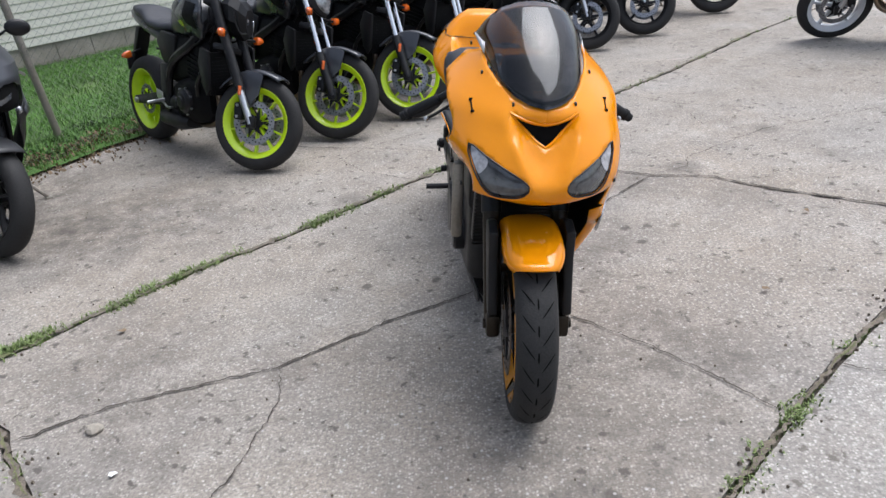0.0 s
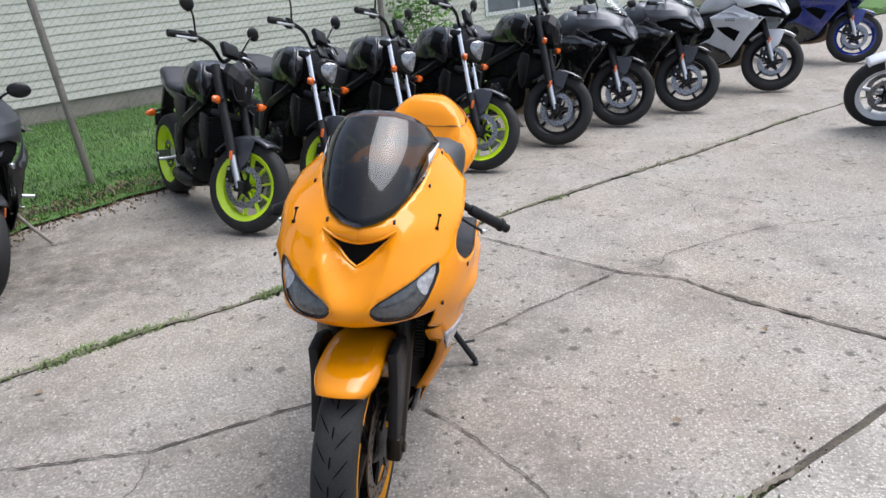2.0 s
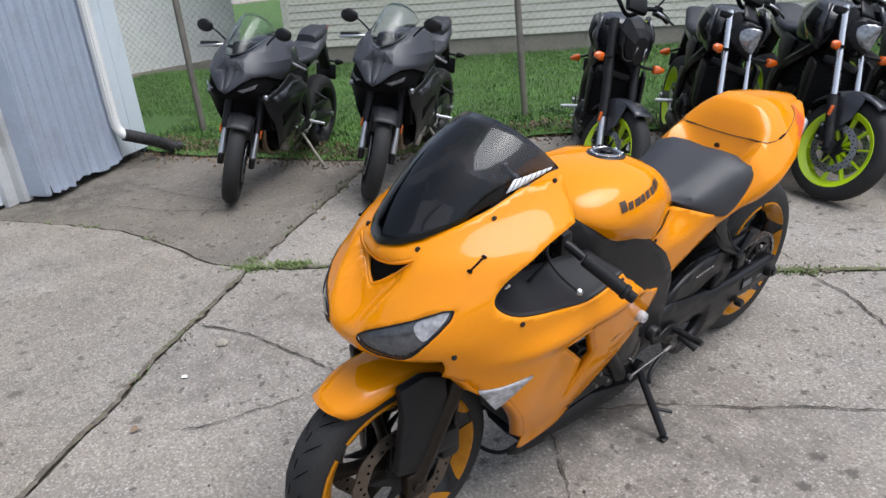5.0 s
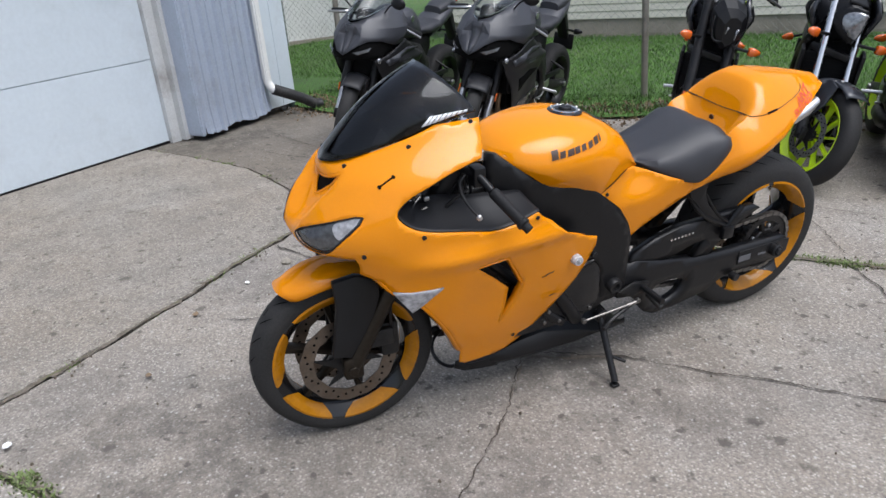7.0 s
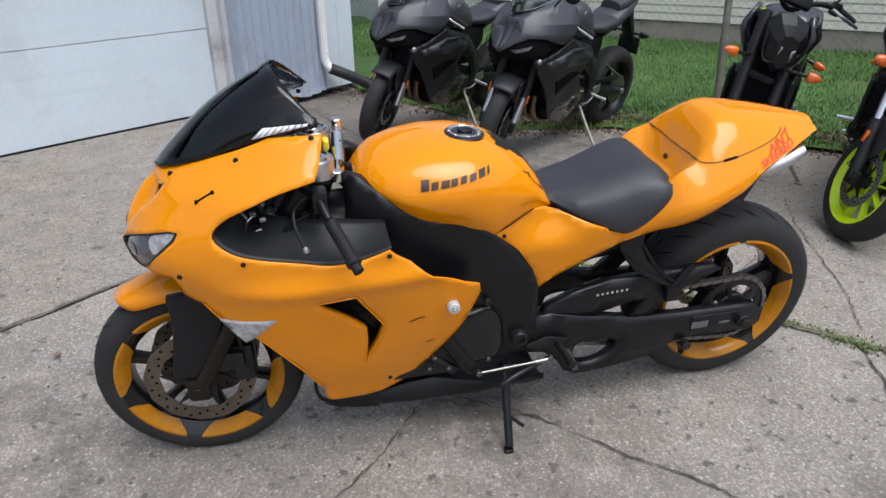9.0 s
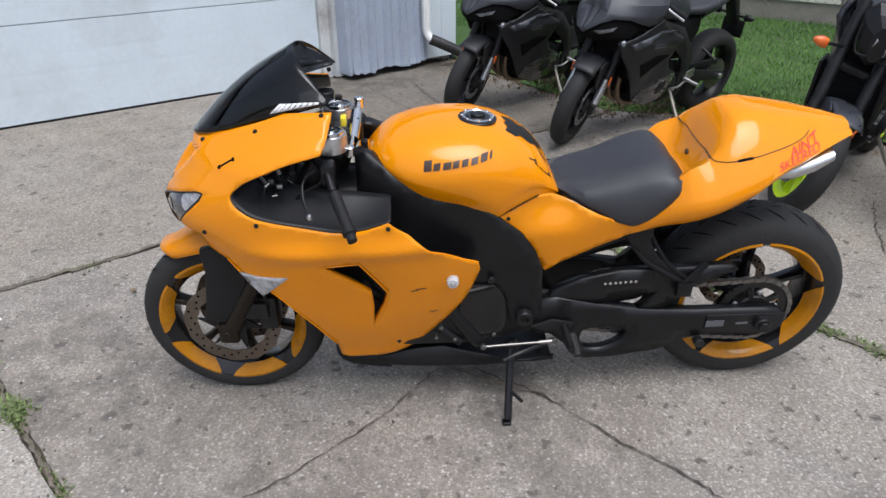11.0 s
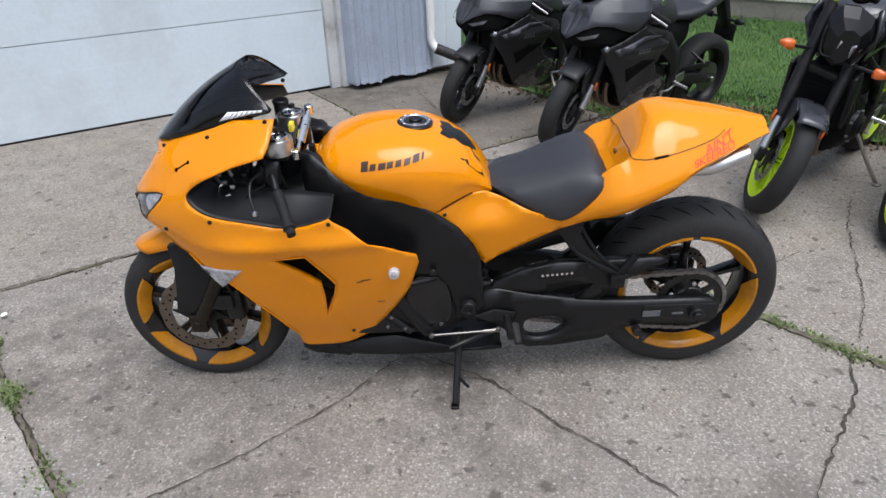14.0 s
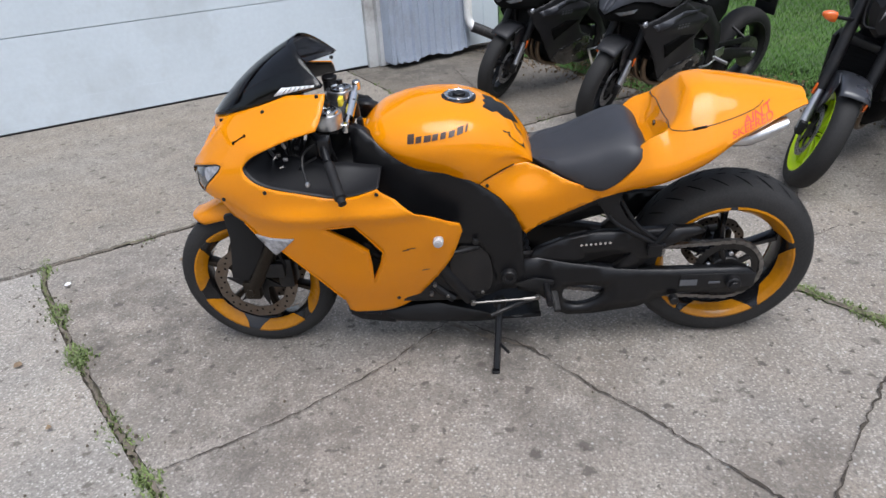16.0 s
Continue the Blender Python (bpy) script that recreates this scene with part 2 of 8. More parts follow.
SATIN_DARK = mat("satin_dark_fairing", (0.012, 0.012, 0.014), rough=0.45, vary=0.1, scale=6, spec=0.4)
DARK_PAINT = mat("gloss_dark_paint", (0.007, 0.007, 0.008), rough=0.25, vary=0.1, coat=0.9, spec=0.4)
SLATE = mat("slate_paint", (0.09, 0.094, 0.105), rough=0.35, vary=0.06, coat=0.3)
WHITE_PAINT = mat("silver_white_paint", (0.6, 0.61, 0.63), rough=0.3, vary=0.04, coat=0.6)
BLUE_PAINT = mat("deep_blue_paint", (0.009, 0.022, 0.18), rough=0.25, vary=0.06, coat=0.8)
SPROCKET = mat("dark_sprocket_steel", (0.035, 0.033, 0.032), rough=0.4, metal=0.7, vary=0.3, scale=40)
SLIDER = mat("pale_plastic", (0.48, 0.48, 0.5), rough=0.4, vary=0.1)
INNER = mat("inner_fairing_plastic", (0.011, 0.011, 0.0125), rough=0.5, vary=0.15, scale=10, fine=260, bump=0.05, spec=0.3)
STEEL = mat("disc_steel_grey", (0.3, 0.3, 0.31), rough=0.34, metal=0.85, vary=0.15, scale=30)
RED_PLASTIC = mat("red_plastic", (0.55, 0.02, 0.02), rough=0.4)

SLAB = concrete("slab_concrete", (0.338, 0.311, 0.279), (0.09, 0.08, 0.07), 0.8, ((0.35, 1.3, 0.65, 0.75), (-0.15, 0.9, 0.5, 0.5), (-1.0, 1.75, 0.55, 0.5), (0.8, 1.9, 0.6, 0.45), (0.75, 3.0, 0.45, 0.6), (0.55, 2.5, 0.5, 0.4), (0.42, 2.72, 0.26, 0.9), (1.15, 3.65, 0.35, 0.6), (0.3, 2.55, 0.25, 0.6), (1.6, 3.35, 0.3, 0.5), (-0.4, 2.2, 0.3, 0.5), (1.0, 2.05, 0.4, 0.4), (-1.5, 3.7, 0.8, 0.65), (-2.15, 3.6, 0.8, 0.8), (-2.6, 4.4, 0.6, 0.9), (-1.2, 2.3, 0.5, 0.55)))
SLAB_PEBBLE = concrete("pebbled_concrete", (0.306, 0.282, 0.25), (0.1, 0.09, 0.075), 0.8)
SLAB_DARK = concrete("damp_concrete", (0.225, 0.205, 0.178), (0.06, 0.053, 0.043), 0.35, ((-4.0, 1.75, 0.55, 0.8), (-4.75, 2.6, 0.5, 0.8), (-4.2, 2.2, 0.5, 0.5)))
SLAB_PALE = concrete("pale_concrete", (0.375, 0.353, 0.324), (0.13, 0.115, 0.1), 0.8)
SOIL = mat("joint_soil", (0.075, 0.062, 0.048), rough=0.95, vary=0.45, scale=20, bump=0.6, dirt=(0.11, 0.12, 0.06), dirt_amount=0.6, dirt_scale=6)
CRACK = mat("crack_soil", (0.06, 0.05, 0.04), rough=1.0, vary=0.5, scale=30)
LAWN = mat("lawn_soil", (0.06, 0.13, 0.025), rough=0.95, vary=0.4, scale=3, fine=60, bump=0.6, dirt=(0.1, 0.13, 0.04), dirt_amount=0.5, dirt_scale=1.2)
BLADE = mat("grass_blade", (0.09, 0.19, 0.031), rough=0.6, vary=0.45, scale=1.6, fine=25)
WEED = mat("weed_leaf", (0.15, 0.2, 0.065), rough=0.6, vary=0.4, scale=8, fine=60)
IVY = mat("ivy_leaf", (0.04, 0.075, 0.022), rough=0.6, vary=0.5, scale=6, fine=60)
BUSH = mat("bush_leaf", (0.14, 0.3, 0.04), rough=0.6, vary=0.4, scale=5, fine=50)
DRY = mat("dry_leaf", (0.2, 0.14, 0.085), rough=0.8, vary=0.35, scale=4)
SIDING = mat("cream_vinyl_siding", (0.67, 0.645, 0.56), rough=0.55, vary=0.05, scale=1.5, fine=40, per_piece=0.03, dirt=(0.45, 0.43, 0.36), dirt_amount=0.25, dirt_scale=2)
FOUNDATION = mat("foundation_block", (0.3, 0.27, 0.225), rough=0.9, vary=0.2, scale=5, bump=0.4, dirt=(0.16, 0.15, 0.12), dirt_amount=0.5, dirt_scale=3)
DOOR_WHITE = mat("white_door_steel", (0.56, 0.62, 0.665), rough=0.45, vary=0.05, scale=2, fine=30, dirt=(0.36, 0.38, 0.38), dirt_amount=0.3, dirt_scale=1.6)
JAMB = mat("weathered_jamb", (0.5, 0.51, 0.51), rough=0.7, vary=0.15, scale=4, bump=0.2, dirt=(0.2, 0.175, 0.15), dirt_amount=0.7, dirt_scale=3)
CORRUGATED = mat("corrugated_steel", (0.4, 0.45, 0.54), rough=0.4, metal=0.25, vary=0.1, scale=3, fine=50, dirt=(0.26, 0.27, 0.29), dirt_amount=0.45, dirt_scale=3)
FLASHING = mat("pale_flashing", (0.6, 0.66, 0.71), rough=0.45, metal=0.1, vary=0.06, scale=3, dirt=(0.35, 0.36, 0.35), dirt_amount=0.35, dirt_scale=3)
WIRE = mat("dull_wire", (0.16, 0.16, 0.15), rough=0.6, metal=0.3, vary=0.2)
GALV = mat("galvanised_steel", (0.29, 0.265, 0.23), rough=0.5, metal=0.6, vary=0.2, scale=9, dirt=(0.16, 0.13, 0.1), dirt_amount=0.5, dirt_scale=5)
GREEN_POST = mat("dark_green_post", (0.05, 0.075, 0.07), rough=0.5, vary=0.2)
WINDOW_GLASS = mat("window_glass", (0.1, 0.13, 0.15), rough=0.06, vary=0.2, coat=1.0)
TRIM_WHITE = mat("white_trim", (0.72, 0.72, 0.7), rough=0.5, vary=0.06, dirt=(0.45, 0.43, 0.4), dirt_amount=0.3)
PIPE_BLACK = mat("black_drain_pipe", (0.02, 0.02, 0.021), rough=0.5, vary=0.3, dirt=(0.1, 0.09, 0.08), dirt_amount=0.4, dirt_scale=7)
MOSS = mat("joint_moss", (0.125, 0.13, 0.06), rough=1.0, vary=0.5, scale=18, fine=120, bump=0.5, dirt=(0.09, 0.075, 0.055), dirt_amount=0.8, dirt_scale=9)
JOINT_DIRT = mat("joint_dirt", (0.13, 0.108, 0.085), rough=1.0, vary=0.5, scale=25, fine=160, bump=0.5, dirt=(0.22, 0.195, 0.165), dirt_amount=0.7, dirt_scale=14)
GRIT = mat("brown_grit", (0.13, 0.105, 0.08), rough=0.95, vary=0.5, scale=30)
KEY_YELLOW = mat("yellow_key_tag", (0.75, 0.6, 0.03), rough=0.5)
PAPER = mat("white_paper", (0.75, 0.75, 0.73), rough=0.8)
BROWN_WOOD = mat("brown_boards", (0.16, 0.1, 0.07), rough=0.8, vary=0.3, scale=4)


# ---- mesh helpers ----
def mesh_of(bm, name, material, smooth=35):
    bmesh.ops.recalc_face_normals(bm, faces=bm.faces[:])
    me = bpy.data.meshes.new(name)
    bm.to_mesh(me)
    bm.free()
    for m in (material if isinstance(material, (list, tuple)) else [material]):
        me.materials.append(m)
    if smooth:
        me.shade_smooth()
        me.set_sharp_from_angle(angle=radians(smooth))
    return me


STRETCH = 0.0
TWIST = 0.0
STEER = None


def part(name, bm, material, parent=None, label="", m=None, solid=0.0, smooth=35):
    """Links a bmesh as one mesh object under a thing or a part."""
    if m is not None:
        bm.transform(m)
    if STRETCH:
        for v in bm.verts:
            v.co.z += STRETCH * max(0.0, v.co.z - 0.62)
    if STEER is not None:
        bm.transform(STEER)
    if TWIST:
        for v in bm.verts:
            v.co.x -= TWIST * v.co.y * max(0.0, min(1.0, (v.co.x + 0.55) / 0.3)) * max(0.0, min(1.0, (v.co.z - 0.62) / 0.12))
    ob = new(name, mesh_of(bm, name, material, smooth))
    ob.parent = parent
    if label:
        tagged(ob, label)
    if solid:
        mod = ob.modifiers.new("thickness", "SOLIDIFY")
        mod.thickness, mod.offset = solid, -1
    return ob


def raw(verts, faces):
    bm = bmesh.new()
    vs = [bm.verts.new(v) for v in verts]
    for f in faces:
        try:
            bm.faces.new([vs[i] for i in f])
        except ValueError:
            pass
    return bm


def box(x0, x1, y0, y1, z0, z1, bevel=0.0, seg=2, taper=None):
    bm = bmesh.new()
    bmesh.ops.create_cube(bm, size=1)
    for v in bm.verts:
        v.co = Vector(((x0 + x1) / 2 + v.co.x * (x1 - x0), (y0 + y1) / 2 + v.co.y * (y1 - y0), (z0 + z1) / 2 + v.co.z * (z1 - z0)))
    if bevel:
        bmesh.ops.bevel(bm, geom=bm.edges[:], offset=bevel, segments=seg, affect="EDGES", profile=0.5)
    return bm


def join(*bms):
    out = bmesh.new()
    for b in bms:
        me = bpy.data.meshes.new("tmp")
        b.to_mesh(me)
        b.free()
        out.from_mesh(me)
        bpy.data.meshes.remove(me)
    return out


def loft(rings, closed=True, cap=True):
    """A skin over rings of equal length."""
    bm = bmesh.new()
    rows = [[bm.verts.new(p) for p in r] for r in rings]
    k = len(rows[0])
    for a, b in zip(rows, rows[1:]):
        for i in range(k if closed else k - 1):
            j = (i + 1) % k
            bm.faces.new((a[i], a[j], b[j], b[i]))
    if cap and closed:
        bm.faces.new(rows[0])
        bm.faces.new(rows[-1])
    return bm


def smooth_line(pts, per=6):
    """Catmull-Rom through the points."""
    pts = [Vector(p) for p in pts]
    out = []
    for i in range(len(pts) - 1):
        p0, p1, p2, p3 = pts[max(i - 1, 0)], pts[i], pts[i + 1], pts[min(i + 2, len(pts) - 1)]
        for s in range(per):
            t = s / per
            out.append(0.5 * ((2 * p1) + (p2 - p0) * t + (2 * p0 - 5 * p1 + 4 * p2 - p3) * t * t + (3 * p1 - p0 - 3 * p2 + p3) * t ** 3))
    out.append(pts[-1])
    return out


def tube(pts, r, k=10, per=5, r_end=None, squash=1.0):
    """A round bar along a smooth line; r_end tapers it."""
    line = smooth_line(pts, per) if len(pts) > 2 else [Vector(p) for p in pts]
    rings, up = [], Vector((0.13, 0.2, 1)).normalized()
    for i, p in enumerate(line):
        d = (line[min(i + 1, len(line) - 1)] - line[max(i - 1, 0)]).normalized()
        if abs(d.dot(up)) > 0.97:
            up = Vector((1, 0.2, 0.1)).normalized()
        a = d.cross(up).normalized()
        b = d.cross(a)
        rad = r if r_end is None else r + (r_end - r) * i / (len(line) - 1)
        rings.append([p + a * (rad * math.cos(2 * math.pi * j / k)) + b * (rad * squash * math.sin(2 * math.pi * j / k)) for j in range(k)])
    return loft(rings)


def lathe(profile, c, k=40, axis="Y", closed=False):
    """profile: (radius, offset along the axis)."""
    rings = []
    for r, h in profile:
        ring = []
        for j in range(k):
            a = 2 * math.pi * j / k
            if axis == "Y":
                ring.append((c[0] + r * math.cos(a), c[1] + h, c[2] + r * math.sin(a)))
            elif axis == "Z":
                ring.append((c[0] + r * math.cos(a), c[1] + r * math.sin(a), c[2] + h))
            else:
                ring.append((c[0] + h, c[1] + r * math.cos(a), c[2] + r * math.sin(a)))
        rings.append(ring)
    if closed:
        rings.append(rings[0])
    bm = loft(rings, cap=not closed)
    if closed:
        bmesh.ops.remove_doubles(bm, verts=bm.verts[:], dist=1e-6)
    return bm


def disk(c, r, h, k=16, axis="Y", bevel=0.15):
    b = min(r, h) * bevel
    return lathe([(r - b, -h / 2), (r, -h / 2 + b), (r, h / 2 - b), (r - b, h / 2)], c, k, axis)


def inside(poly, p):
    x, y = p
    hit = False
    for (x0, y0), (x1, y1) in zip(poly, poly[1:] + poly[:1]):
        if (y0 > y) != (y1 > y) and x < (x1 - x0) * (y - y0) / (y1 - y0) + x0:
            hit = not hit
    return hit


def dense(poly, step):
    out = []
    for (x0, y0), (x1, y1) in zip(poly, poly[1:] + poly[:1]):
        k = max(1, int(math.hypot(x1 - x0, y1 - y0) / step))
        out += [(x0 + (x1 - x0) * i / k, y0 + (y1 - y0) * i / k) for i in range(k)]
    return out


def rounded(poly, per=4):
    """A closed smooth outline through corner points."""
    n = len(poly)
    out = []
    for i in range(n):
        p0, p1, p2, p3 = (Vector((*poly[(i + k) % n], 0)) for k in (-1, 0, 1, 2))
        for s in range(per):
            t = s / per
            q = 0.5 * ((2 * p1) + (p2 - p0) * t + (2 * p0 - 5 * p1 + 4 * p2 - p3) * t * t + (3 * p1 - p0 - 3 * p2 + p3) * t ** 3)
            out.append((q.x, q.y))
    return out


def sheet(outline, place, step=0.03, holes=(), lines=(), mirror=False):
    """A curved panel: the flat outline with holes, filled with a fine net and laid on the surface place(a, b)."""
    from mathutils.geometry import delaunay_2d_cdt
    outline = dense(outline, step)
    holes = [dense(h, step) for h in holes]
    verts, edges = [], []
    for loop in (outline, *holes):
        o = len(verts)
        verts += [Vector(p) for p in loop]
        edges += [(o + i, o + (i + 1) % len(loop)) for i in range(len(loop))]
    for line in lines:
        o = len(verts)
        verts += [Vector(p) for p in line]
        edges += [(o + i, o + i + 1) for i in range(len(line) - 1)]
    xs, ys = [p[0] for p in outline], [p[1] for p in outline]
    row, y = 0, min(ys) + step / 2
    edge_pts = np.array([(v.x, v.y) for v in verts])
    while y < max(ys):
        x = min(xs) + step * (0.5 if row % 2 else 0.25)
        while x < max(xs):
            if inside(outline, (x, y)) and not any(inside(h, (x, y)) for h in holes):
                if np.min((edge_pts[:, 0] - x) ** 2 + (edge_pts[:, 1] - y) ** 2) > (0.45 * step) ** 2:
                    verts.append(Vector((x, y)))
            x += step
        y += step * 0.87
        row += 1
    v2, _, f2, *_ = delaunay_2d_cdt(verts, edges, [], 0, 1e-6)
    keep = []
    for f in f2:
        c = sum((v2[i] for i in f), Vector((0, 0))) / len(f)
        if inside(outline, c) and not any(inside(h, c) for h in holes):
            keep.append(f)
    pts = [Vector(place(v.x, v.y)) for v in v2]
    bm = raw(pts, keep)
    bmesh.ops.delete(bm, geom=[v for v in bm.verts if not v.link_faces], context="VERTS")
    if mirror:
        other = raw([(p.x, -p.y, p.z) for p in pts], keep)
        bmesh.ops.delete(other, geom=[v for v in other.verts if not v.link_faces], context="VERTS")
        bm = join(bm, other)
        bmesh.ops.remove_doubles(bm, verts=bm.verts[:], dist=0.0005)
    return bm


def slab_xz(poly, y0, y1, bevel=0.004):
    """A plate cut from a side outline."""
    bm = bmesh.new()
    f = bm.faces.new([bm.verts.new((x, y0, z)) for x, z in poly])
    ext = bmesh.ops.extrude_face_region(bm, geom=[f])
    for v in ext["geom"]:
        if isinstance(v, bmesh.types.BMVert):
            v.co.y = y1
    if bevel:
        bmesh.ops.recalc_face_normals(bm, faces=bm.faces[:])
        bmesh.ops.bevel(bm, geom=[e for e in bm.edges], offset=bevel, segments=2, affect="EDGES", profile=0.5, clamp_overlap=True)
    return bm


def interp(table, x):
    """Smooth value from rows (x, value)."""
    if x <= table[0][0]:
        return table[0][1]
    for (x0, a), (x1, b) in zip(table, table[1:]):
        if x <= x1:
            t = (x - x0) / (x1 - x0)
            return a + (b - a) * t
    return table[-1][1]


def soft(table, x, w):
    return (interp(table, x - w) + 2 * interp(table, x) + interp(table, x + w)) / 4


def empty(name, m, label, category, group="", kind=""):
    e = new(name)
    e.empty_display_size = 0.1
    e.matrix_basis = m
    return tagged(e, label, category, group, kind)


# ---- ground, slabs, cracks ----
U = Vector((0.692, 0.722))
N = Vector((0.722, -0.692))


def uv(s, d, origin=(-5.3, 7.5)):
    """A place s metres along the house wall's line and d metres out from it towards the lot."""
    return (origin[0] + U.x * s + N.x * d, origin[1] + U.y * s + N.y * d)


ground = part("ground", raw([(-400, -400, -0.06), (400, -400, -0.06), (400, 400, -0.06), (-400, 400, -0.06)], [(0, 1, 2, 3)]), SOIL)
tagged(ground, "bare brown soil under the broken concrete lot", "ground", kind="structure")

pavement = empty("pavement", pose(0, 0, 0), "cracked grey concrete slabs of a parking lot with weedy joints", "pavement", kind="structure")
rnd = random.Random(4)


def ragged(pts, step=0.07, amp=0.013):
    """A line with small breaks along it."""
    out = []
    for (x0, y0), (x1, y1) in zip(pts, pts[1:]):
        k = max(1, int(math.hypot(x1 - x0, y1 - y0) / step))
        for i in range(k):
            t = i / k
            j = 0 if i == 0 else amp
            out.append((x0 + (x1 - x0) * t + rnd.uniform(-j, j), y0 + (y1 - y0) * t + rnd.uniform(-j, j)))
    out.append(pts[-1])
    return out


def wander(pts, w=0.012):
    """The line, moved sideways to its left by w."""
    out = []
    for i, p in enumerate(pts):
        a, b = Vector(pts[max(i - 1, 0)]), Vector(pts[min(i + 1, len(pts) - 1)])
        d = (b - a).normalized()
        out.append((p[0] - d.y * w, p[1] + d.x * w))
    return out


X1, X2 = (-1.84, 2.24), (-0.25, 0.45)
joint_a = ragged([X1, (-1.40, 2.71), (-1.12, 3.0), (-0.78, 3.25), (-0.5, 3.53), (-0.1, 3.9), (0.24, 4.23), (0.71, 4.72), (1.3, 5.26), (1.95, 5.84), (3.0, 6.92), (3.8, 7.6), (7.0, 10.6), (12, 15.4)])
joint_d = ragged([X2, (-0.04, 0.58), (0.44, 1.01), (0.79, 1.34), (1.1, 1.65), (1.34, 1.88), (1.64, 2.14), (4.0, 4.2), (14, 13.0)], amp=0.004)
joint_e = ragged([X2, (-0.57, 0.86), (-0.98, 1.32), (-1.2, 1.52), (-1.43, 1.79), X1])
joint_e2 = ragged([X1, (-2.13, 2.6), (-2.87, 3.52), (-3.1, 3.8)])
joint_e0 = ragged([X2, (0.6, -0.5), (4.0, -4.5), (9, -10)])
joint_f = ragged([X1, (-2.1, 2.1), (-2.49, 2.02), (-3.06, 1.86), (-3.54, 1.57), (-4.2, 1.12)])
GRASS_EDGE = ragged([(-5.15, 2.55), (-4.55, 2.82), (-3.92, 3.25), (-3.1, 3.8), (-2.98, 4.5), (-2.45, 5.25), (-0.4, 7.5), (2.2, 10.2), (6, 14), (10, 18)], 0.1, 0.02)


def slab(outline, material, z=0.0):
    k = len(outline)
    bm = bmesh.new()
    top = [bm.verts.new((x, y, z)) for x, y in outline]
    bot = [bm.verts.new((x, y, -0.12)) for x, y in outline]
    bm.faces.new(top)
    for i in range(k):
        j = (i + 1) % k
        bm.faces.new((top[i], top[j], bot[j], bot[i]))
    return part("concrete_slab", bm, material, pavement, smooth=0)


G = 0.015
slab(wander(joint_a, -G) + wander(joint_d, G)[::-1] + wander(joint_e, -G)[1:-1], SLAB)
cut = [i for i, p in enumerate(GRASS_EDGE) if abs(p[0] + 3.1) < 0.03 and abs(p[1] - 3.8) < 0.03][0]
slab(wander(joint_a, G)[1:] + GRASS_EDGE[cut:][::-1] + wander(joint_e2, -G)[::-1], SLAB)
slab(wander(joint_d, -G) + [(22, 8), (18, -14)] + wander(joint_e0, G)[::-1], SLAB_PALE)
slab(wander(joint_e, G)[1:-1] + wander(joint_f, G) + [(-4.6, 1.35), (2.0, -9.5), (9, -11)] + wander(joint_e0, -G)[::-1], SLAB_PEBBLE, 0.006)
slab(wander(joint_e2, G)[1:] + GRASS_EDGE[:cut + 1][::-1] + [(-5.3, 2.6), (-4.6, 1.6), (-4.6, 1.38)] + wander(joint_f, -G)[::-1], SLAB_DARK, -0.004)


def crack(pts, w=0.006, name="crack", material=None, z=0.0075, patchy=0.0):
    """A thin jagged fissure of dark soil, or a creeping ribbon of dirt whose two edges wander on their own."""
    line = ragged(pts, 0.014 if patchy else 0.02, 0.004 if patchy else 0.007)
    left, right = [], []
    for i, p in enumerate(line):
        a, b = Vector(line[max(i - 1, 0)]), Vector(line[min(i + 1, len(line) - 1)])
        d = (b - a).normalized()
        e = min(1, i / 4 + 0.2, (len(line) - 1 - i) / 4 + 0.2)
        sides = []
        for k in (0, 1):
            v = 0.5 + noise.noise((p[0] * 9, p[1] * 9, 3.1 + 7 * k)) + 0.6 * noise.noise((p[0] * 38, p[1] * 38, 11 * k)) + 0.35 * noise.noise((p[0] * 110, p[1] * 110, 5 * k))
            if patchy:
                v -= patchy * (0.6 + 1.2 * noise.noise((p[0] * 2.6, p[1] * 2.6, 20.0)))
            sides.append(w * 0.6 * e * max(0.04, v))
        left.append((p[0] - d.y * sides[0], p[1] + d.x * sides[0], z))
        right.append((p[0] + d.y * sides[1], p[1] - d.x * sides[1], z))
    k = len(line)
    bm = raw(left + right, [(i, i + 1, k + i + 1, k + i) for i in range(k - 1)])
    ob = part(name, bm, material or CRACK, pavement, smooth=0)
    return tagged(ob, kind="stuff")


crack([(-1.42, 1.8), (-1.15, 1.95), (-0.97, 2.0), (-0.56, 2.11), (-0.38, 2.23), (-0.17, 2.36), (0.19, 2.54), (0.25, 2.5)], 0.013)
crack([(-0.56, 2.11), (-0.52, 1.91), (-0.6, 1.56), (-0.66, 1.45)], 0.006)
crack([(0.24, 2.5), (0.52, 2.31), (0.76, 2.08), (0.91, 1.9), (1.08, 1.67)], 0.007)
crack([(0.23, 2.58), (0.41, 2.86), (0.65, 3.08), (0.78, 3.23), (0.93, 3.37), (1.19, 3.62)], 0.012)
crack([(-0.02, 3.98), (0.22, 4.2), (0.46, 4.12), (0.83, 3.86), (1.2, 3.62), (1.5, 3.53), (1.63, 3.38), (1.96, 3.12), (2.4, 2.8)], 0.014)
crack([(1.2, 3.62), (1.42, 3.71), (1.46, 3.84), (2.03, 4.2), (2.89, 4.4), (4.5, 5.0)], 0.006)
crack([(0.41, 6.8), (0.9, 6.0), (1.34, 5.33), (1.71, 4.9), (2.18, 4.62)], 0.007)
crack([(1.71, 4.9), (1.73, 4.35)], 0.004)
crack([(-1.3, 4.9), (-0.94, 4.72), (-0.5, 4.56), (-0.17, 4.44), (0.2, 4.25)], 0.008)
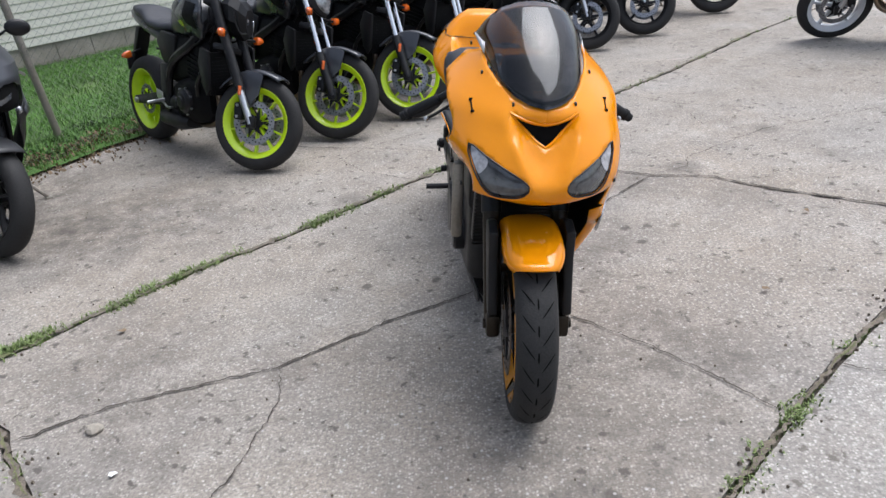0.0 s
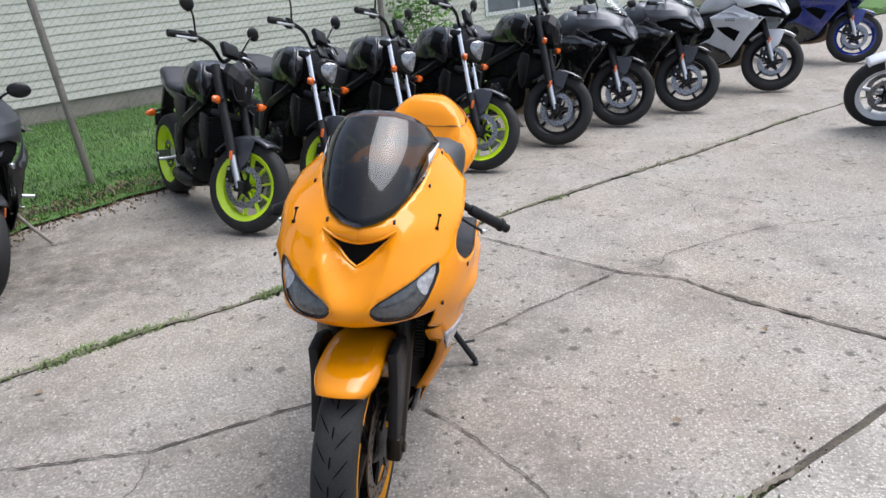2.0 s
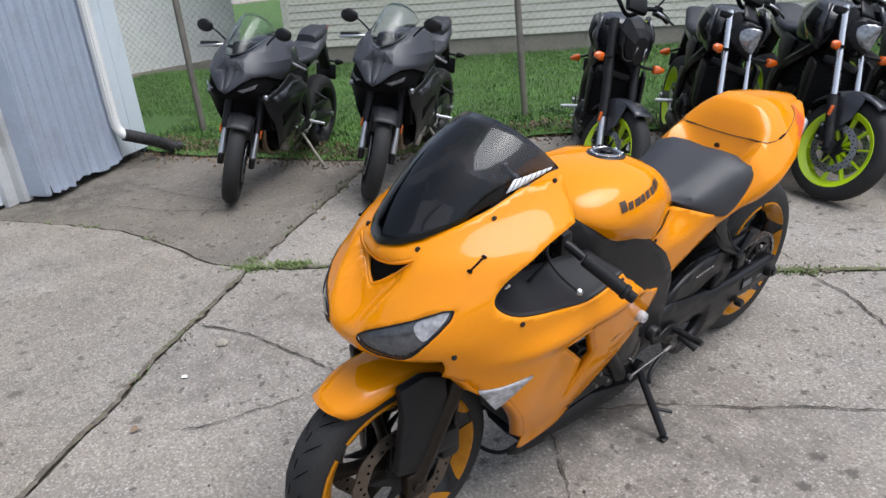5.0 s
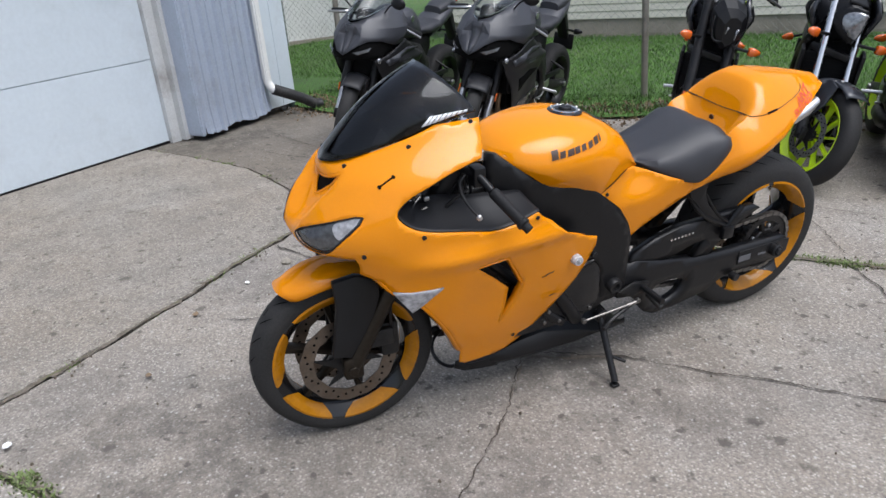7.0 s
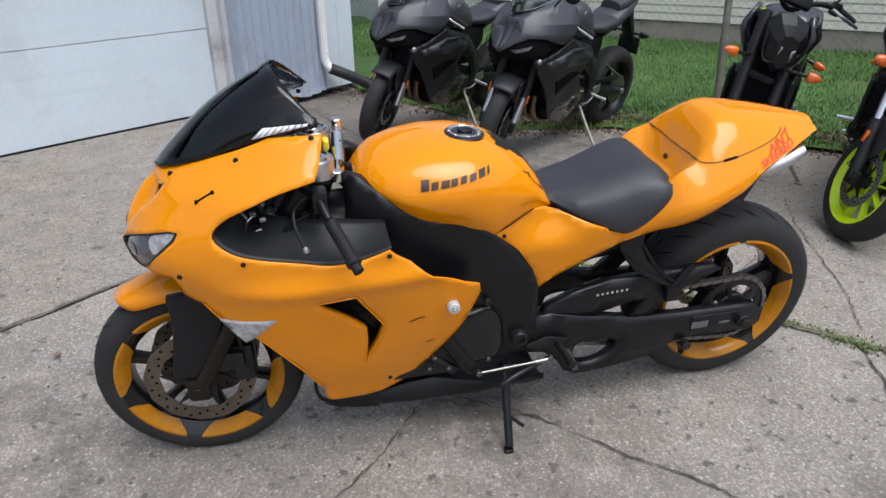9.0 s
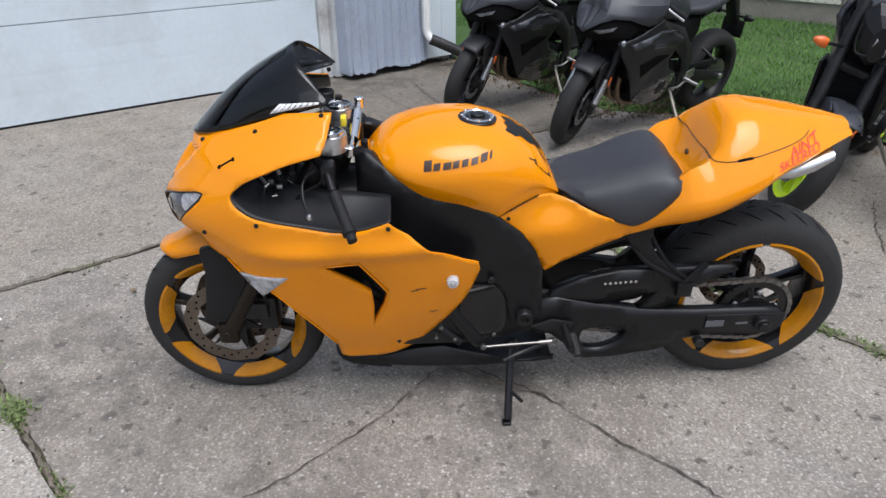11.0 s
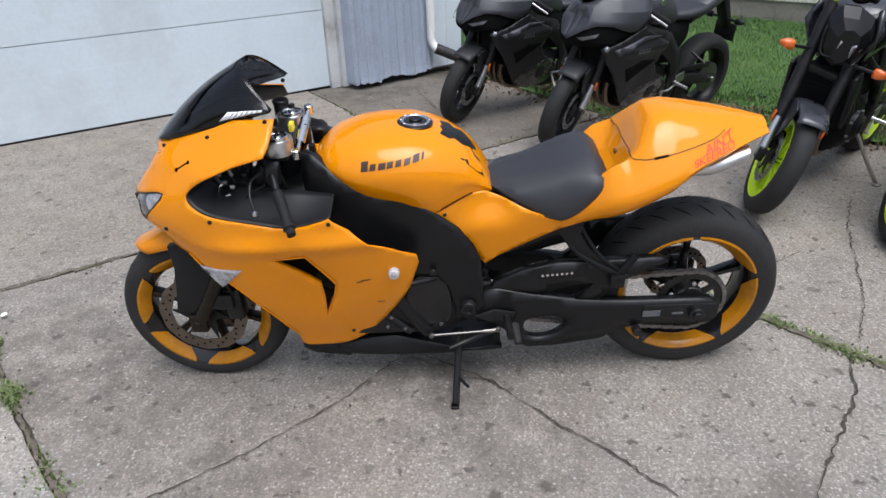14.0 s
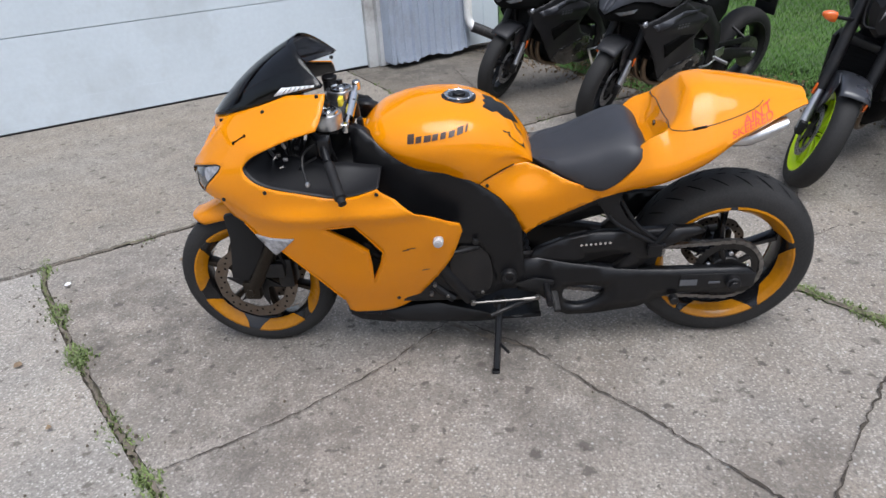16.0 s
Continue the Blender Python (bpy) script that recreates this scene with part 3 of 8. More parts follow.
crack([(-0.12, 3.88), (-0.45, 4.1), (-0.62, 4.35), (-0.5, 4.56)], 0.005)
crack([(-0.5, 4.56), (0.05, 4.9), (0.6, 5.35), (1.0, 5.45)], 0.005)
crack([(-4.25, 2.15), (-3.6, 2.35), (-3.09, 2.55), (-2.89, 2.3)], 0.01)
crack([(-4.3, 1.66), (-3.9, 1.8), (-3.2, 2.2), (-2.8, 2.6)], 0.01)
crack([(-0.25, 0.2), (-0.22, 0.45)], 0.01)
crack([(1.3, 1.9), (1.62, 1.72), (2.1, 1.6)], 0.006)

# dirt and moss that have crept over the edges of the joints
JOINT_A = [(-1.84, 2.24), (-1.40, 2.71), (-1.12, 3.0), (-0.78, 3.25), (-0.5, 3.53), (-0.1, 3.9), (0.24, 4.23), (0.71, 4.72), (1.3, 5.26), (1.95, 5.84), (3.0, 6.92)]
JOINT_D = [(-0.25, 0.45), (-0.04, 0.58), (0.44, 1.01), (0.79, 1.34), (1.1, 1.65), (1.34, 1.88), (1.64, 2.14)]
JOINT_E = [(-0.25, 0.45), (-0.57, 0.86), (-0.98, 1.32), (-1.2, 1.52), (-1.43, 1.79), (-1.84, 2.24)]
JOINT_E2 = [(-1.84, 2.24), (-2.13, 2.6), (-2.87, 3.52), (-3.1, 3.8)]
for pts, dirt_w, moss_w in ((JOINT_A, 0.045, 0.04), (JOINT_D, 0.022, 0.02), (JOINT_E, 0.035, 0.018), (JOINT_E2, 0.045, 0.02)):
    crack(pts, dirt_w, "joint_dirt", JOINT_DIRT, 0.0078)
    crack(pts, moss_w, "moss", MOSS, 0.0092, 1.0)
crack([(1.18, 3.62), (1.5, 3.53), (1.63, 3.38), (1.96, 3.12), (2.4, 2.8)], 0.03, "crack_dirt", JOINT_DIRT, 0.0072, 0.5)
crack([(0.28, 2.49), (0.4, 2.4), (0.52, 2.31), (0.63, 2.21)], 0.026, "crack_dirt", JOINT_DIRT, 0.0072, 0.8)
crack([(0.24, 2.52), (0.30, 2.62), (0.41, 2.86)], 0.04, "crack_dirt", JOINT_DIRT, 0.0072, 0.3)

# soil that fills the joints nearly to the top
for line in (joint_a, joint_d, joint_e, joint_e2, joint_e0, joint_f):
    a, b = wander(line, 0.03), wander(line, -0.03)
    k = len(line)
    fill = part("joint_fill", raw([(x, y, -0.014) for x, y in a] + [(x, y, -0.014) for x, y in b], [(i, i + 1, k + i + 1, k + i) for i in range(k - 1)]), SOIL, pavement, smooth=0)
    tagged(fill, kind="stuff")

# lawn, a little higher than the slabs and rising towards the house


def lawn_height(x, y):
    d = (x + 5.3) * N.x + (y - 7.5) * N.y
    return 0.17 - 0.04 * d


def on_lawn(x, y):
    d = (x + 5.3) * N.x + (y - 7.5) * N.y
    s = (x + 5.3) * U.x + (y - 7.5) * U.y
    if d < 0.02 or s < -9:
        return False
    prev = GRASS_EDGE
    for (x0, y0), (x1, y1) in zip(prev, prev[1:]):
        s0 = (x0 + 5.3) * U.x + (y0 - 7.5) * U.y
        s1 = (x1 + 5.3) * U.x + (y1 - 7.5) * U.y
        if min(s0, s1) <= s <= max(s0, s1) and abs(s1 - s0) > 1e-6:
            t = (s - s0) / (s1 - s0)
            edge = (x0 + (x1 - x0) * t + 5.3) * N.x + (y0 + (y1 - y0) * t - 7.5) * N.y
            return d < edge - 0.02
    return d < 2.4


lawn_out = [p for p in GRASS_EDGE] + [uv(22, -0.2), uv(-30, -0.2), uv(-30, 8), (-9.0, -2.0), (-5.6, 2.5)]
lawn = part("lawn", sheet(lawn_out, lambda x, y: (x, y, lawn_height(x, y) if (x + 5.3) * N.x + (y - 7.5) * N.y < 4.5 else 0.0), 0.55), LAWN)
tagged(lawn, "mown green lawn strip between lot and house", "lawn", kind="structure")
far_lawn = part("far_lawn", raw([(-90, -10, -0.03), (-5.6, 1.0, -0.03), (-6.9, 5.0, 0.02), (-13.5, 11, 0.02), (-60, 55, -0.03), (-90, 40, -0.03)], [(0, 1, 2, 3, 4, 5)]), LAWN)
tagged(far_lawn, "green yard behind the fence", "lawn", kind="structure")
walkway = part("walkway", box(-28.5, -26.0, -10, 45, -0.06, 0.03, 0.01), SLAB_PALE)
tagged(walkway, "pale concrete walkway across the far yard", "walkway", kind="structure")


inner = [(x - N.x * (0.28 + 0.1 * math.sin(i * 0.9)), y - N.y * (0.28 + 0.1 * math.sin(i * 0.9))) for i, (x, y) in enumerate(GRASS_EDGE)]
k = len(GRASS_EDGE)
edge_soil = part("edge_soil", raw([(x, y, -0.005) for x, y in GRASS_EDGE] + [(x, y, lawn_height(x, y) + 0.012) for x, y in inner], [(i, i + 1, k + i + 1, k + i) for i in range(k - 1)]), SOIL, smooth=0)
tagged(edge_soil, "bare brown dirt strip between slab and lawn", "soil", kind="structure")


def blades(name, spots, h0, h1, material, label, category, width=0.006, lean=0.5, cluster=1, spread=0.0):
    """Many single blades or narrow leaves."""
    r = random.Random(len(spots))
    verts, faces = [], []
    for x, y, z, size in spots:
        for _ in range(cluster):
            px, py = x + r.gauss(0, spread), y + r.gauss(0, spread)
            a, h, w = r.uniform(0, 2 * math.pi), r.uniform(h0, h1) * size, width * r.uniform(0.7, 1.3) * (0.5 + 0.5 * size)
            l = h * lean * r.uniform(0.2, 1.2)
            dx, dy = math.cos(a), math.sin(a)
            o = len(verts)
            verts += [(px - dy * w, py + dx * w, z - 0.01), (px + dy * w, py - dx * w, z - 0.01),
                      (px + dx * l * 0.35 + dy * w * 0.8, py + dy * l * 0.35 - dx * w * 0.8, z + h * 0.6),
                      (px + dx * l * 0.35 - dy * w * 0.8, py + dy * l * 0.35 + dx * w * 0.8, z + h * 0.6),
                      (px + dx * l, py + dy * l, z + h)]
            faces += [(o, o + 1, o + 2, o + 3), (o + 3, o + 2, o + 4)]
    me = bpy.data.meshes.new(name)
    me.from_pydata(verts, [], faces)
    me.materials.append(material)
    ob = new(name, me)
    return tagged(ob, label, category, kind="stuff")


spots = []
rg = random.Random(7)
while len(spots) < 52000:
    s, d = rg.uniform(-6, 14), rg.uniform(0.02, 4.6)
    x, y = uv(s, d)
    if on_lawn(x, y):
        spots.append((x, y, lawn_height(x, y), rg.uniform(0.6, 1.2)))
blades("grass", spots, 0.025, 0.055, BLADE, "short green lawn grass", "grass", 0.0032, 0.9, 3, 0.03)

# low ivy and weeds along the edge of the lawn and under the fence
spots = []
for (x0, y0), (x1, y1) in zip(GRASS_EDGE, GRASS_EDGE[1:]):
    if x0 > 4:
        break
    for _ in range(22):
        t, d = rg.random(), 0.16 + rg.random() ** 1.3 * 0.6
        x, y = x0 + (x1 - x0) * t - N.x * d, y0 + (y1 - y0) * t - N.y * d
        spots.append((x, y, lawn_height(x, y), rg.uniform(0.5, 1.4) * (0.6 + 0.5 * math.sin(x * 5) ** 2)))
blades("ground_ivy", spots, 0.01, 0.032, IVY, "dark green ivy and weeds along the fence foot", "weeds", 0.008, 1.1, 4, 0.035)
# dry leaves and dirt at the slab's edge
spots = []
for (x0, y0), (x1, y1) in zip(GRASS_EDGE, GRASS_EDGE[1:]):
    if x0 > 3:
        break
    for _ in range(34):
        t, d = rg.random(), abs(rg.gauss(0, 0.16)) * rg.choice((1, -0.7))
        spots.append((x0 + (x1 - x0) * t + N.x * (d - 0.12), y0 + (y1 - y0) * t + N.y * (d - 0.12), 0.01 + max(0.0, min(0.22, 0.1 - d)) * 0.3, rg.uniform(0.4, 1.1)))
blades("dry_leaves", spots, 0.004, 0.014, DRY, "brown dry leaves along the lawn's edge", "leaves", 0.009, 2.5, 2, 0.03)


# weeds and litter in the joints
def along(line, x0, x1, n, spread, size):
    """Places strewn along the stretch of a joint between two x."""
    pts = [p for p in line if x0 <= p[0] <= x1]
    out = []
    for _ in range(n):
        i = rg.randrange(len(pts) - 1)
        t = rg.random()
        clump = max(0.0, math.sin(pts[i][0] * 9.1) + 0.55 * math.sin(pts[i][0] * 23.0 + 1))
        if rg.random() > 0.05 + 0.6 * clump:
            continue
        out.append((pts[i][0] + (pts[i + 1][0] - pts[i][0]) * t + rg.gauss(0, spread), pts[i][1] + (pts[i + 1][1] - pts[i][1]) * t + rg.gauss(0, spread), -0.005, size * rg.uniform(0.5, 1.3)))
    return out


weed_spots = along(joint_a, -1.84, -0.4, 330, 0.017, 1.0) + along(joint_a, 0.0, 1.6, 200, 0.012, 0.8) + along(joint_d, -0.25, 1.64, 120, 0.012, 0.8) + along(joint_e, -1.84, -0.25, 60, 0.014, 0.8) + along(joint_e2, -3.1, -1.84, 120, 0.02, 0.9) + along(joint_a, 1.6, 4.0, 90, 0.012, 0.8) + along(joint_f, -4.2, -1.9, 60, 0.014, 0.7)
for cx, cy, ux, uy, n, big in ((*X1, 0.7, 0.7, 26, 1.3), (*X2, 0.75, 0.65, 14, 0.9), (-1.71, 2.42, 0.66, 0.75, 34, 1.5), (-1.40, 2.71, 0.68, 0.73, 26, 1.2), (-1.22, 2.9, 0.7, 0.7, 26, 1.3), (-0.65, 3.38, 0.72, 0.69, 30, 1.2), (-0.31, 3.71, 0.74, 0.67, 20, 1.1), (0.17, 0.78, 0.74, 0.67, 18, 1.1), (0.49, 1.06, 0.74, 0.67, 28, 1.3), (1.13, 1.67, 0.74, 0.67, 18, 1.2), (0.0, 4.0, 0.7, 0.7, 20, 1.0), (0.22, 4.2, 0.7, 0.7, 26, 1.1)):
    for _ in range(n):
        a, w = rg.gauss(0, 0.055), rg.gauss(0, 0.012)
        weed_spots.append((cx + ux * a - uy * w, cy + uy * a + ux * w, 0.0, 0.78 * big * rg.uniform(0.4, 1.2)))
blades("joint_weeds", weed_spots, 0.006, 0.026, WEED, "small green weeds growing in the slab joints", "weeds", 0.004, 1.5, 14, 0.018)
grit_spots = []
for line, x0, x1 in ((joint_a, -1.84, 2.5), (joint_d, -0.25, 1.9), (joint_e, -1.84, -0.25), (joint_e2, -3.1, -1.84), (joint_f, -4.2, -1.84)):
    grit_spots += along(line, x0, x1, 260, 0.045, 1.0)
for _ in range(260):
    grit_spots.append((rg.uniform(-2.6, 2.2), rg.uniform(0.3, 5.5), 0.004, rg.uniform(0.4, 0.9)))
verts, faces = [], []
for x, y, z, size in grit_spots:
    r, o = rg.uniform(0.0025, 0.006) * size, len(verts)
    a = rg.uniform(0, 6.28)
    verts += [(x + r * 1.3 * math.cos(a + k * 1.57), y + r * 1.1 * math.sin(a + k * 1.57), 0.002) for k in range(4)]
    verts += [(x + r * 0.7 * math.cos(a + 0.3 + k * 1.57), y + r * 0.7 * math.sin(a + 0.3 + k * 1.57), 0.006 + r * 0.9) for k in range(4)]
    faces += [(o + k, o + (k + 1) % 4, o + 4 + (k + 1) % 4, o + 4 + k) for k in range(4)] + [(o + 4, o + 5, o + 6, o + 7)]
me = bpy.data.meshes.new("loose_grit")
me.from_pydata(verts, [], faces)
me.materials.append(GRIT)
tagged(new("loose_grit", me), "loose brown grit and crumbs on the concrete", "gravel", kind="stuff")


def scrap(name, x, y, r, h, material, label, category, k=7):
    """A small flat bit lying on the concrete, curled at its rim."""
    q = random.Random(int(x * 1000 + y * 77))
    a0 = q.uniform(0, 6.28)
    rim = [(x + r * q.uniform(0.6, 1.2) * math.cos(a0 + 6.283 * i / k), y + 0.75 * r * q.uniform(0.6, 1.2) * math.sin(a0 + 6.283 * i / k), 0.009 + h * q.uniform(0.1, 1.0)) for i in range(k)]
    ob = part(name, raw(rim + [(x, y, 0.009 + h * 0.4)], [(i, (i + 1) % k, k) for i in range(k)]), material, solid=0.0012, smooth=0)
    return tagged(ob, label, category)


scrap("paper_scrap", -0.06, 0.69, 0.022, 0.014, PAPER, "crumpled white paper scrap on the concrete", "litter")
scrap("paper_scrap", -0.98, 1.61, 0.016, 0.008, PAPER, "torn white paper scrap on the concrete", "litter")
for x, y, r in ((-1.3, 2.45, 0.02), (-0.75, 1.35, 0.018), (0.55, 0.85, 0.02), (1.3, 2.35, 0.018), (-2.2, 2.9, 0.022), (0.9, 1.2, 0.016), (1.75, 3.0, 0.018), (-0.3, 1.15, 0.018)):
    scrap("fallen_leaf", x, y, r, 0.012, DRY, "curled dry brown leaf on the concrete", "leaf", 6)
stone = lathe([(0.0, -0.004), (0.024, -0.002), (0.028, 0.008), (0.018, 0.02), (0.0, 0.024)], (-1.14, 1.83, 0.004), 9, "Z")
for v in stone.verts:
    v.co.x += 0.006 * math.sin(v.co.y * 300)
tagged(part("stone", stone, FOUNDATION, smooth=0), "small dark stone lying on the concrete", "stone")


# ---- house with siding ----
def board(s0, s1, z, h, d0=0.0, lap=0.014):
    """One lapped siding course, thicker at its lower edge."""
    prof = [(d0, z + h + 0.012), (d0 + 0.004, z + h + 0.012), (d0 + lap, z + 0.006), (d0 + lap - 0.003, z), (d0, z)]
    rings = [[(*uv(s, d), zz) for d, zz in prof] for s in (s0, s1)]
    return loft(rings)


house = empty("house", pose(0, 0, 0), "cream vinyl-sided house on a block foundation", "house")
HS0, HS1 = -3.15, 22.0
WIN = (7.2, 8.7, 0.69, 1.9)


def wall_box(s0, s1, d0, d1, z0, z1, bevel=0.0):
    p = [uv(s0, d0), uv(s1, d0), uv(s1, d1), uv(s0, d1)]
    return raw([(*q, z) for z in (z0, z1) for q in p], [(0, 1, 2, 3), (4, 5, 6, 7), (0, 1, 5, 4), (1, 2, 6, 5), (2, 3, 7, 6), (3, 0, 4, 7)])


part("foundation", wall_box(HS0 + 0.05, HS1, -0.3, -0.02, -0.1, 0.4), FOUNDATION, house, "grey-brown concrete block foundation", smooth=0)
for a in range(40):
    for row in range(2):
        s = HS0 + 0.06 + a * 0.41 + row * 0.2
        if s < 14:
            part("foundation_block", wall_box(s, s + 0.4, -0.02, -0.008 - 0.004 * rnd.random(), 0.0 + row * 0.2, 0.195 + row * 0.2), FOUNDATION, house, smooth=0)
part("wall", join(wall_box(HS0, WIN[0], -0.25, -0.002, 0.4, 3.4), wall_box(WIN[1], HS1, -0.25, -0.002, 0.4, 3.4), wall_box(WIN[0], WIN[1], -0.25, -0.002, 0.4, WIN[2]), wall_box(WIN[0], WIN[1], -0.25, -0.002, WIN[3], 3.4)), SIDING, house, smooth=0)
part("gable_wall", join(*[wall_box(HS0, HS0 + 0.2, -8, -0.25, 0.4, 3.4)]), SIDING, house, smooth=0)
for c in range(32):
    z = 0.395 + c * 0.0935
    if z + 0.0935 > WIN[2] and z < WIN[3]:
        part("siding_board", board(HS0, WIN[0] - 0.05, z, 0.0935), SIDING, house, smooth=0)
        part("siding_board", board(WIN[1] + 0.05, HS1, z, 0.0935), SIDING, house, smooth=0)
    else:
        part("siding_board", board(HS0, HS1, z, 0.0935), SIDING, house, smooth=0)
part("corner_trim", wall_box(HS0 - 0.03, HS0 + 0.06, -0.06, 0.02, 0.39, 3.4), SIDING, house, smooth=0)
win = part("window", join(wall_box(WIN[0] - 0.06, WIN[0], -0.05, 0.03, WIN[2] - 0.06, WIN[3] + 0.06), wall_box(WIN[1], WIN[1] + 0.06, -0.05, 0.03, WIN[2] - 0.06, WIN[3] + 0.06), wall_box(WIN[0], WIN[1], -0.05, 0.032, WIN[2] - 0.06, WIN[2]), wall_box(WIN[0], WIN[1], -0.05, 0.028, WIN[3], WIN[3] + 0.06)), TRIM_WHITE, house, "white-framed window", smooth=0)
part("pane", wall_box(WIN[0], WIN[1], -0.06, -0.05, WIN[2], WIN[3]), WINDOW_GLASS, win, smooth=0)
part("sash_bar", wall_box((WIN[0] + WIN[1]) / 2 - 0.02, (WIN[0] + WIN[1]) / 2 + 0.02, -0.049, -0.02, WIN[2], WIN[3]), TRIM_WHITE, win, smooth=0)
roof_pts = [(*uv(HS0 - 0.4, 0.5), 3.35), (*uv(HS1, 0.5), 3.35), (*uv(HS1, -4.2), 5.4), (*uv(HS0 - 0.4, -4.2), 5.4), (*uv(HS1, -9), 3.35), (*uv(HS0 - 0.4, -9), 3.35)]
part("roof", raw(roof_pts, [(0, 1, 2, 3), (3, 2, 4, 5)]), SATIN_BLACK, house, "dark shingle roof", solid=0.12, smooth=0)

# neighbouring white building beyond the yard
neighbour = empty("neighbour_building", pose(0, 0, 0), "white-walled building beyond the fence", "building")
nb = [(-8.9, 3.2), (-9.25, 5.2), (-14, 6.0), (-13.5, 2.4)]
part("wall", raw([(x, y, z) for z in (-0.1, 2.8) for x, y in nb], [(0, 1, 5, 4), (1, 2, 6, 5), (2, 3, 7, 6), (3, 0, 4, 7)]), TRIM_WHITE, neighbour, smooth=0)
part("roof", raw([(-8.4, 2.6, 2.75), (-8.7, 5.8, 2.75), (-14.5, 6.5, 3.4), (-14, 2.0, 3.4)], [(0, 1, 2, 3)]), SATIN_BLACK, neighbour, solid=0.1, smooth=0)
part("plinth", raw([(x, y, z) for z in (-0.1, 0.22) for x, y in ((-8.88, 3.2), (-9.23, 5.21), (-9.4, 5.22), (-9.1, 3.2))], [(0, 1, 5, 4), (1, 2, 6, 5), (4, 5, 6, 7)]), FOUNDATION, neighbour, smooth=0)
fence_far = part("board_fence", box(-44, -43.8, -5, 60, 0, 1.9, 0.0), BROWN_WOOD)
tagged(fence_far, "weathered brown board fence far across the yard", "fence")

# ---- garage: panelled door, jamb, corrugated wall, downspout ----
V = Vector((-0.604, 0.797))
Q = Vector((0.797, 0.604))
DOOR_ORIGIN = Vector((-4.33, 1.335))


def ga(s, d):
    """s metres from the door's end along the garage wall (towards the fence), d out towards the lot."""
    p = DOOR_ORIGIN + V * s + Q * d
    return (p.x, p.y)


def gbox(s0, s1, d0, d1, z0, z1):
    p = [ga(s0, d0), ga(s1, d0), ga(s1, d1), ga(s0, d1)]
    return raw([(*q, z) for z in (z0, z1) for q in p], [(0, 1, 2, 3), (4, 5, 6, 7), (0, 1, 5, 4), (1, 2, 6, 5), (2, 3, 7, 6), (3, 0, 4, 7)])


garage = empty("garage", pose(0, 0, 0), "metal-clad garage with a white sectional door", "garage")
door = part("garage_door", gbox(-4.9, -0.02, -0.1, -0.03, 0.01, 2.6), DOOR_WHITE, garage, "white sectional garage door with smudges", smooth=0)
pz = [0.018, 0.73, 1.42, 2.115, 2.6]
for z0, z1 in zip(pz, pz[1:]):
    b = gbox(-4.9, -0.02, -0.03, 0.0, z0 + 0.002, z1 - 0.002)
    bmesh.ops.bevel(b, geom=b.edges[:], offset=0.004, segments=2, affect="EDGES")
    part("door_panel", b, DOOR_WHITE, door)
    for k in range(1, 5):
        z = z0 + (z1 - z0) * k / 5
        g = gbox(-4.88, -0.04, 0.0, 0.0012, z - 0.058, z + 0.052)
        part("emboss", g, DOOR_WHITE, door, smooth=0)
part("bottom_seal", gbox(-4.9, -0.02, -0.06, 0.005, 0.003, 0.018), SATIN_BLACK, door, smooth=0)
part("door_jamb", gbox(-0.02, 0.075, -0.12, 0.045, 0.0, 2.7), JAMB, garage, "weathered grey-white wooden jamb", smooth=0)
part("jamb_trim", gbox(0.075, 0.15, -0.12, 0.115, 0.012, 2.7), JAMB, garage, smooth=0)
part("door_jamb", gbox(-5.05, -4.9, -0.12, 0.05, 0.0, 2.7), JAMB, garage, smooth=0)
part("header", gbox(-5.05, 0.2, -0.12, 0.05, 2.7, 3.1), CORRUGATED, garage, smooth=0)
part("side_wall", join(gbox(0.15, 1.41, -0.2, 0.14, 0.06, 3.1), gbox(1.25, 1.41, -6, -0.2, 0.05, 3.1), gbox(-9, -5.05, -0.2, 0.1, 0.0, 3.1)), CORRUGATED, garage, smooth=0)


def corrugated(s0, s1, d, z0, z1):
    """Ribbed steel sheet, its foot bent and torn a little."""
    ribs, s = [], s0
    while s < s1 - 0.01:
        for ds, h in ((0.0, 0.0), (0.018, 0.034), (0.04, 0.034), (0.058, 0.0), (0.095, 0.0), (0.103, 0.013), (0.113, 0.013), (0.121, 0.0)):
            if s + ds <= s1:
                ribs.append((s + ds, h))
        s += 0.185
    ribs.append((s1, 0.0))
    zs = [z0, z0 + 0.06, z0 + 0.2, z0 + 0.6, z1]
    rows = []
    for i, z in enumerate(zs):
        out = 0.03 if i == 0 else 0.018 if i == 1 else 0.006 if i == 2 else 0.0
        rows.append([(*ga(s, d - 0.094 * (s - 0.135) + h + out * (0.7 + 0.3 * math.sin(s * 9))), z + (0.014 * math.sin(s * 14) + 0.008 * math.sin(s * 61) if i == 0 else 0)) for s, h in ribs])
    return loft(rows, closed=False)


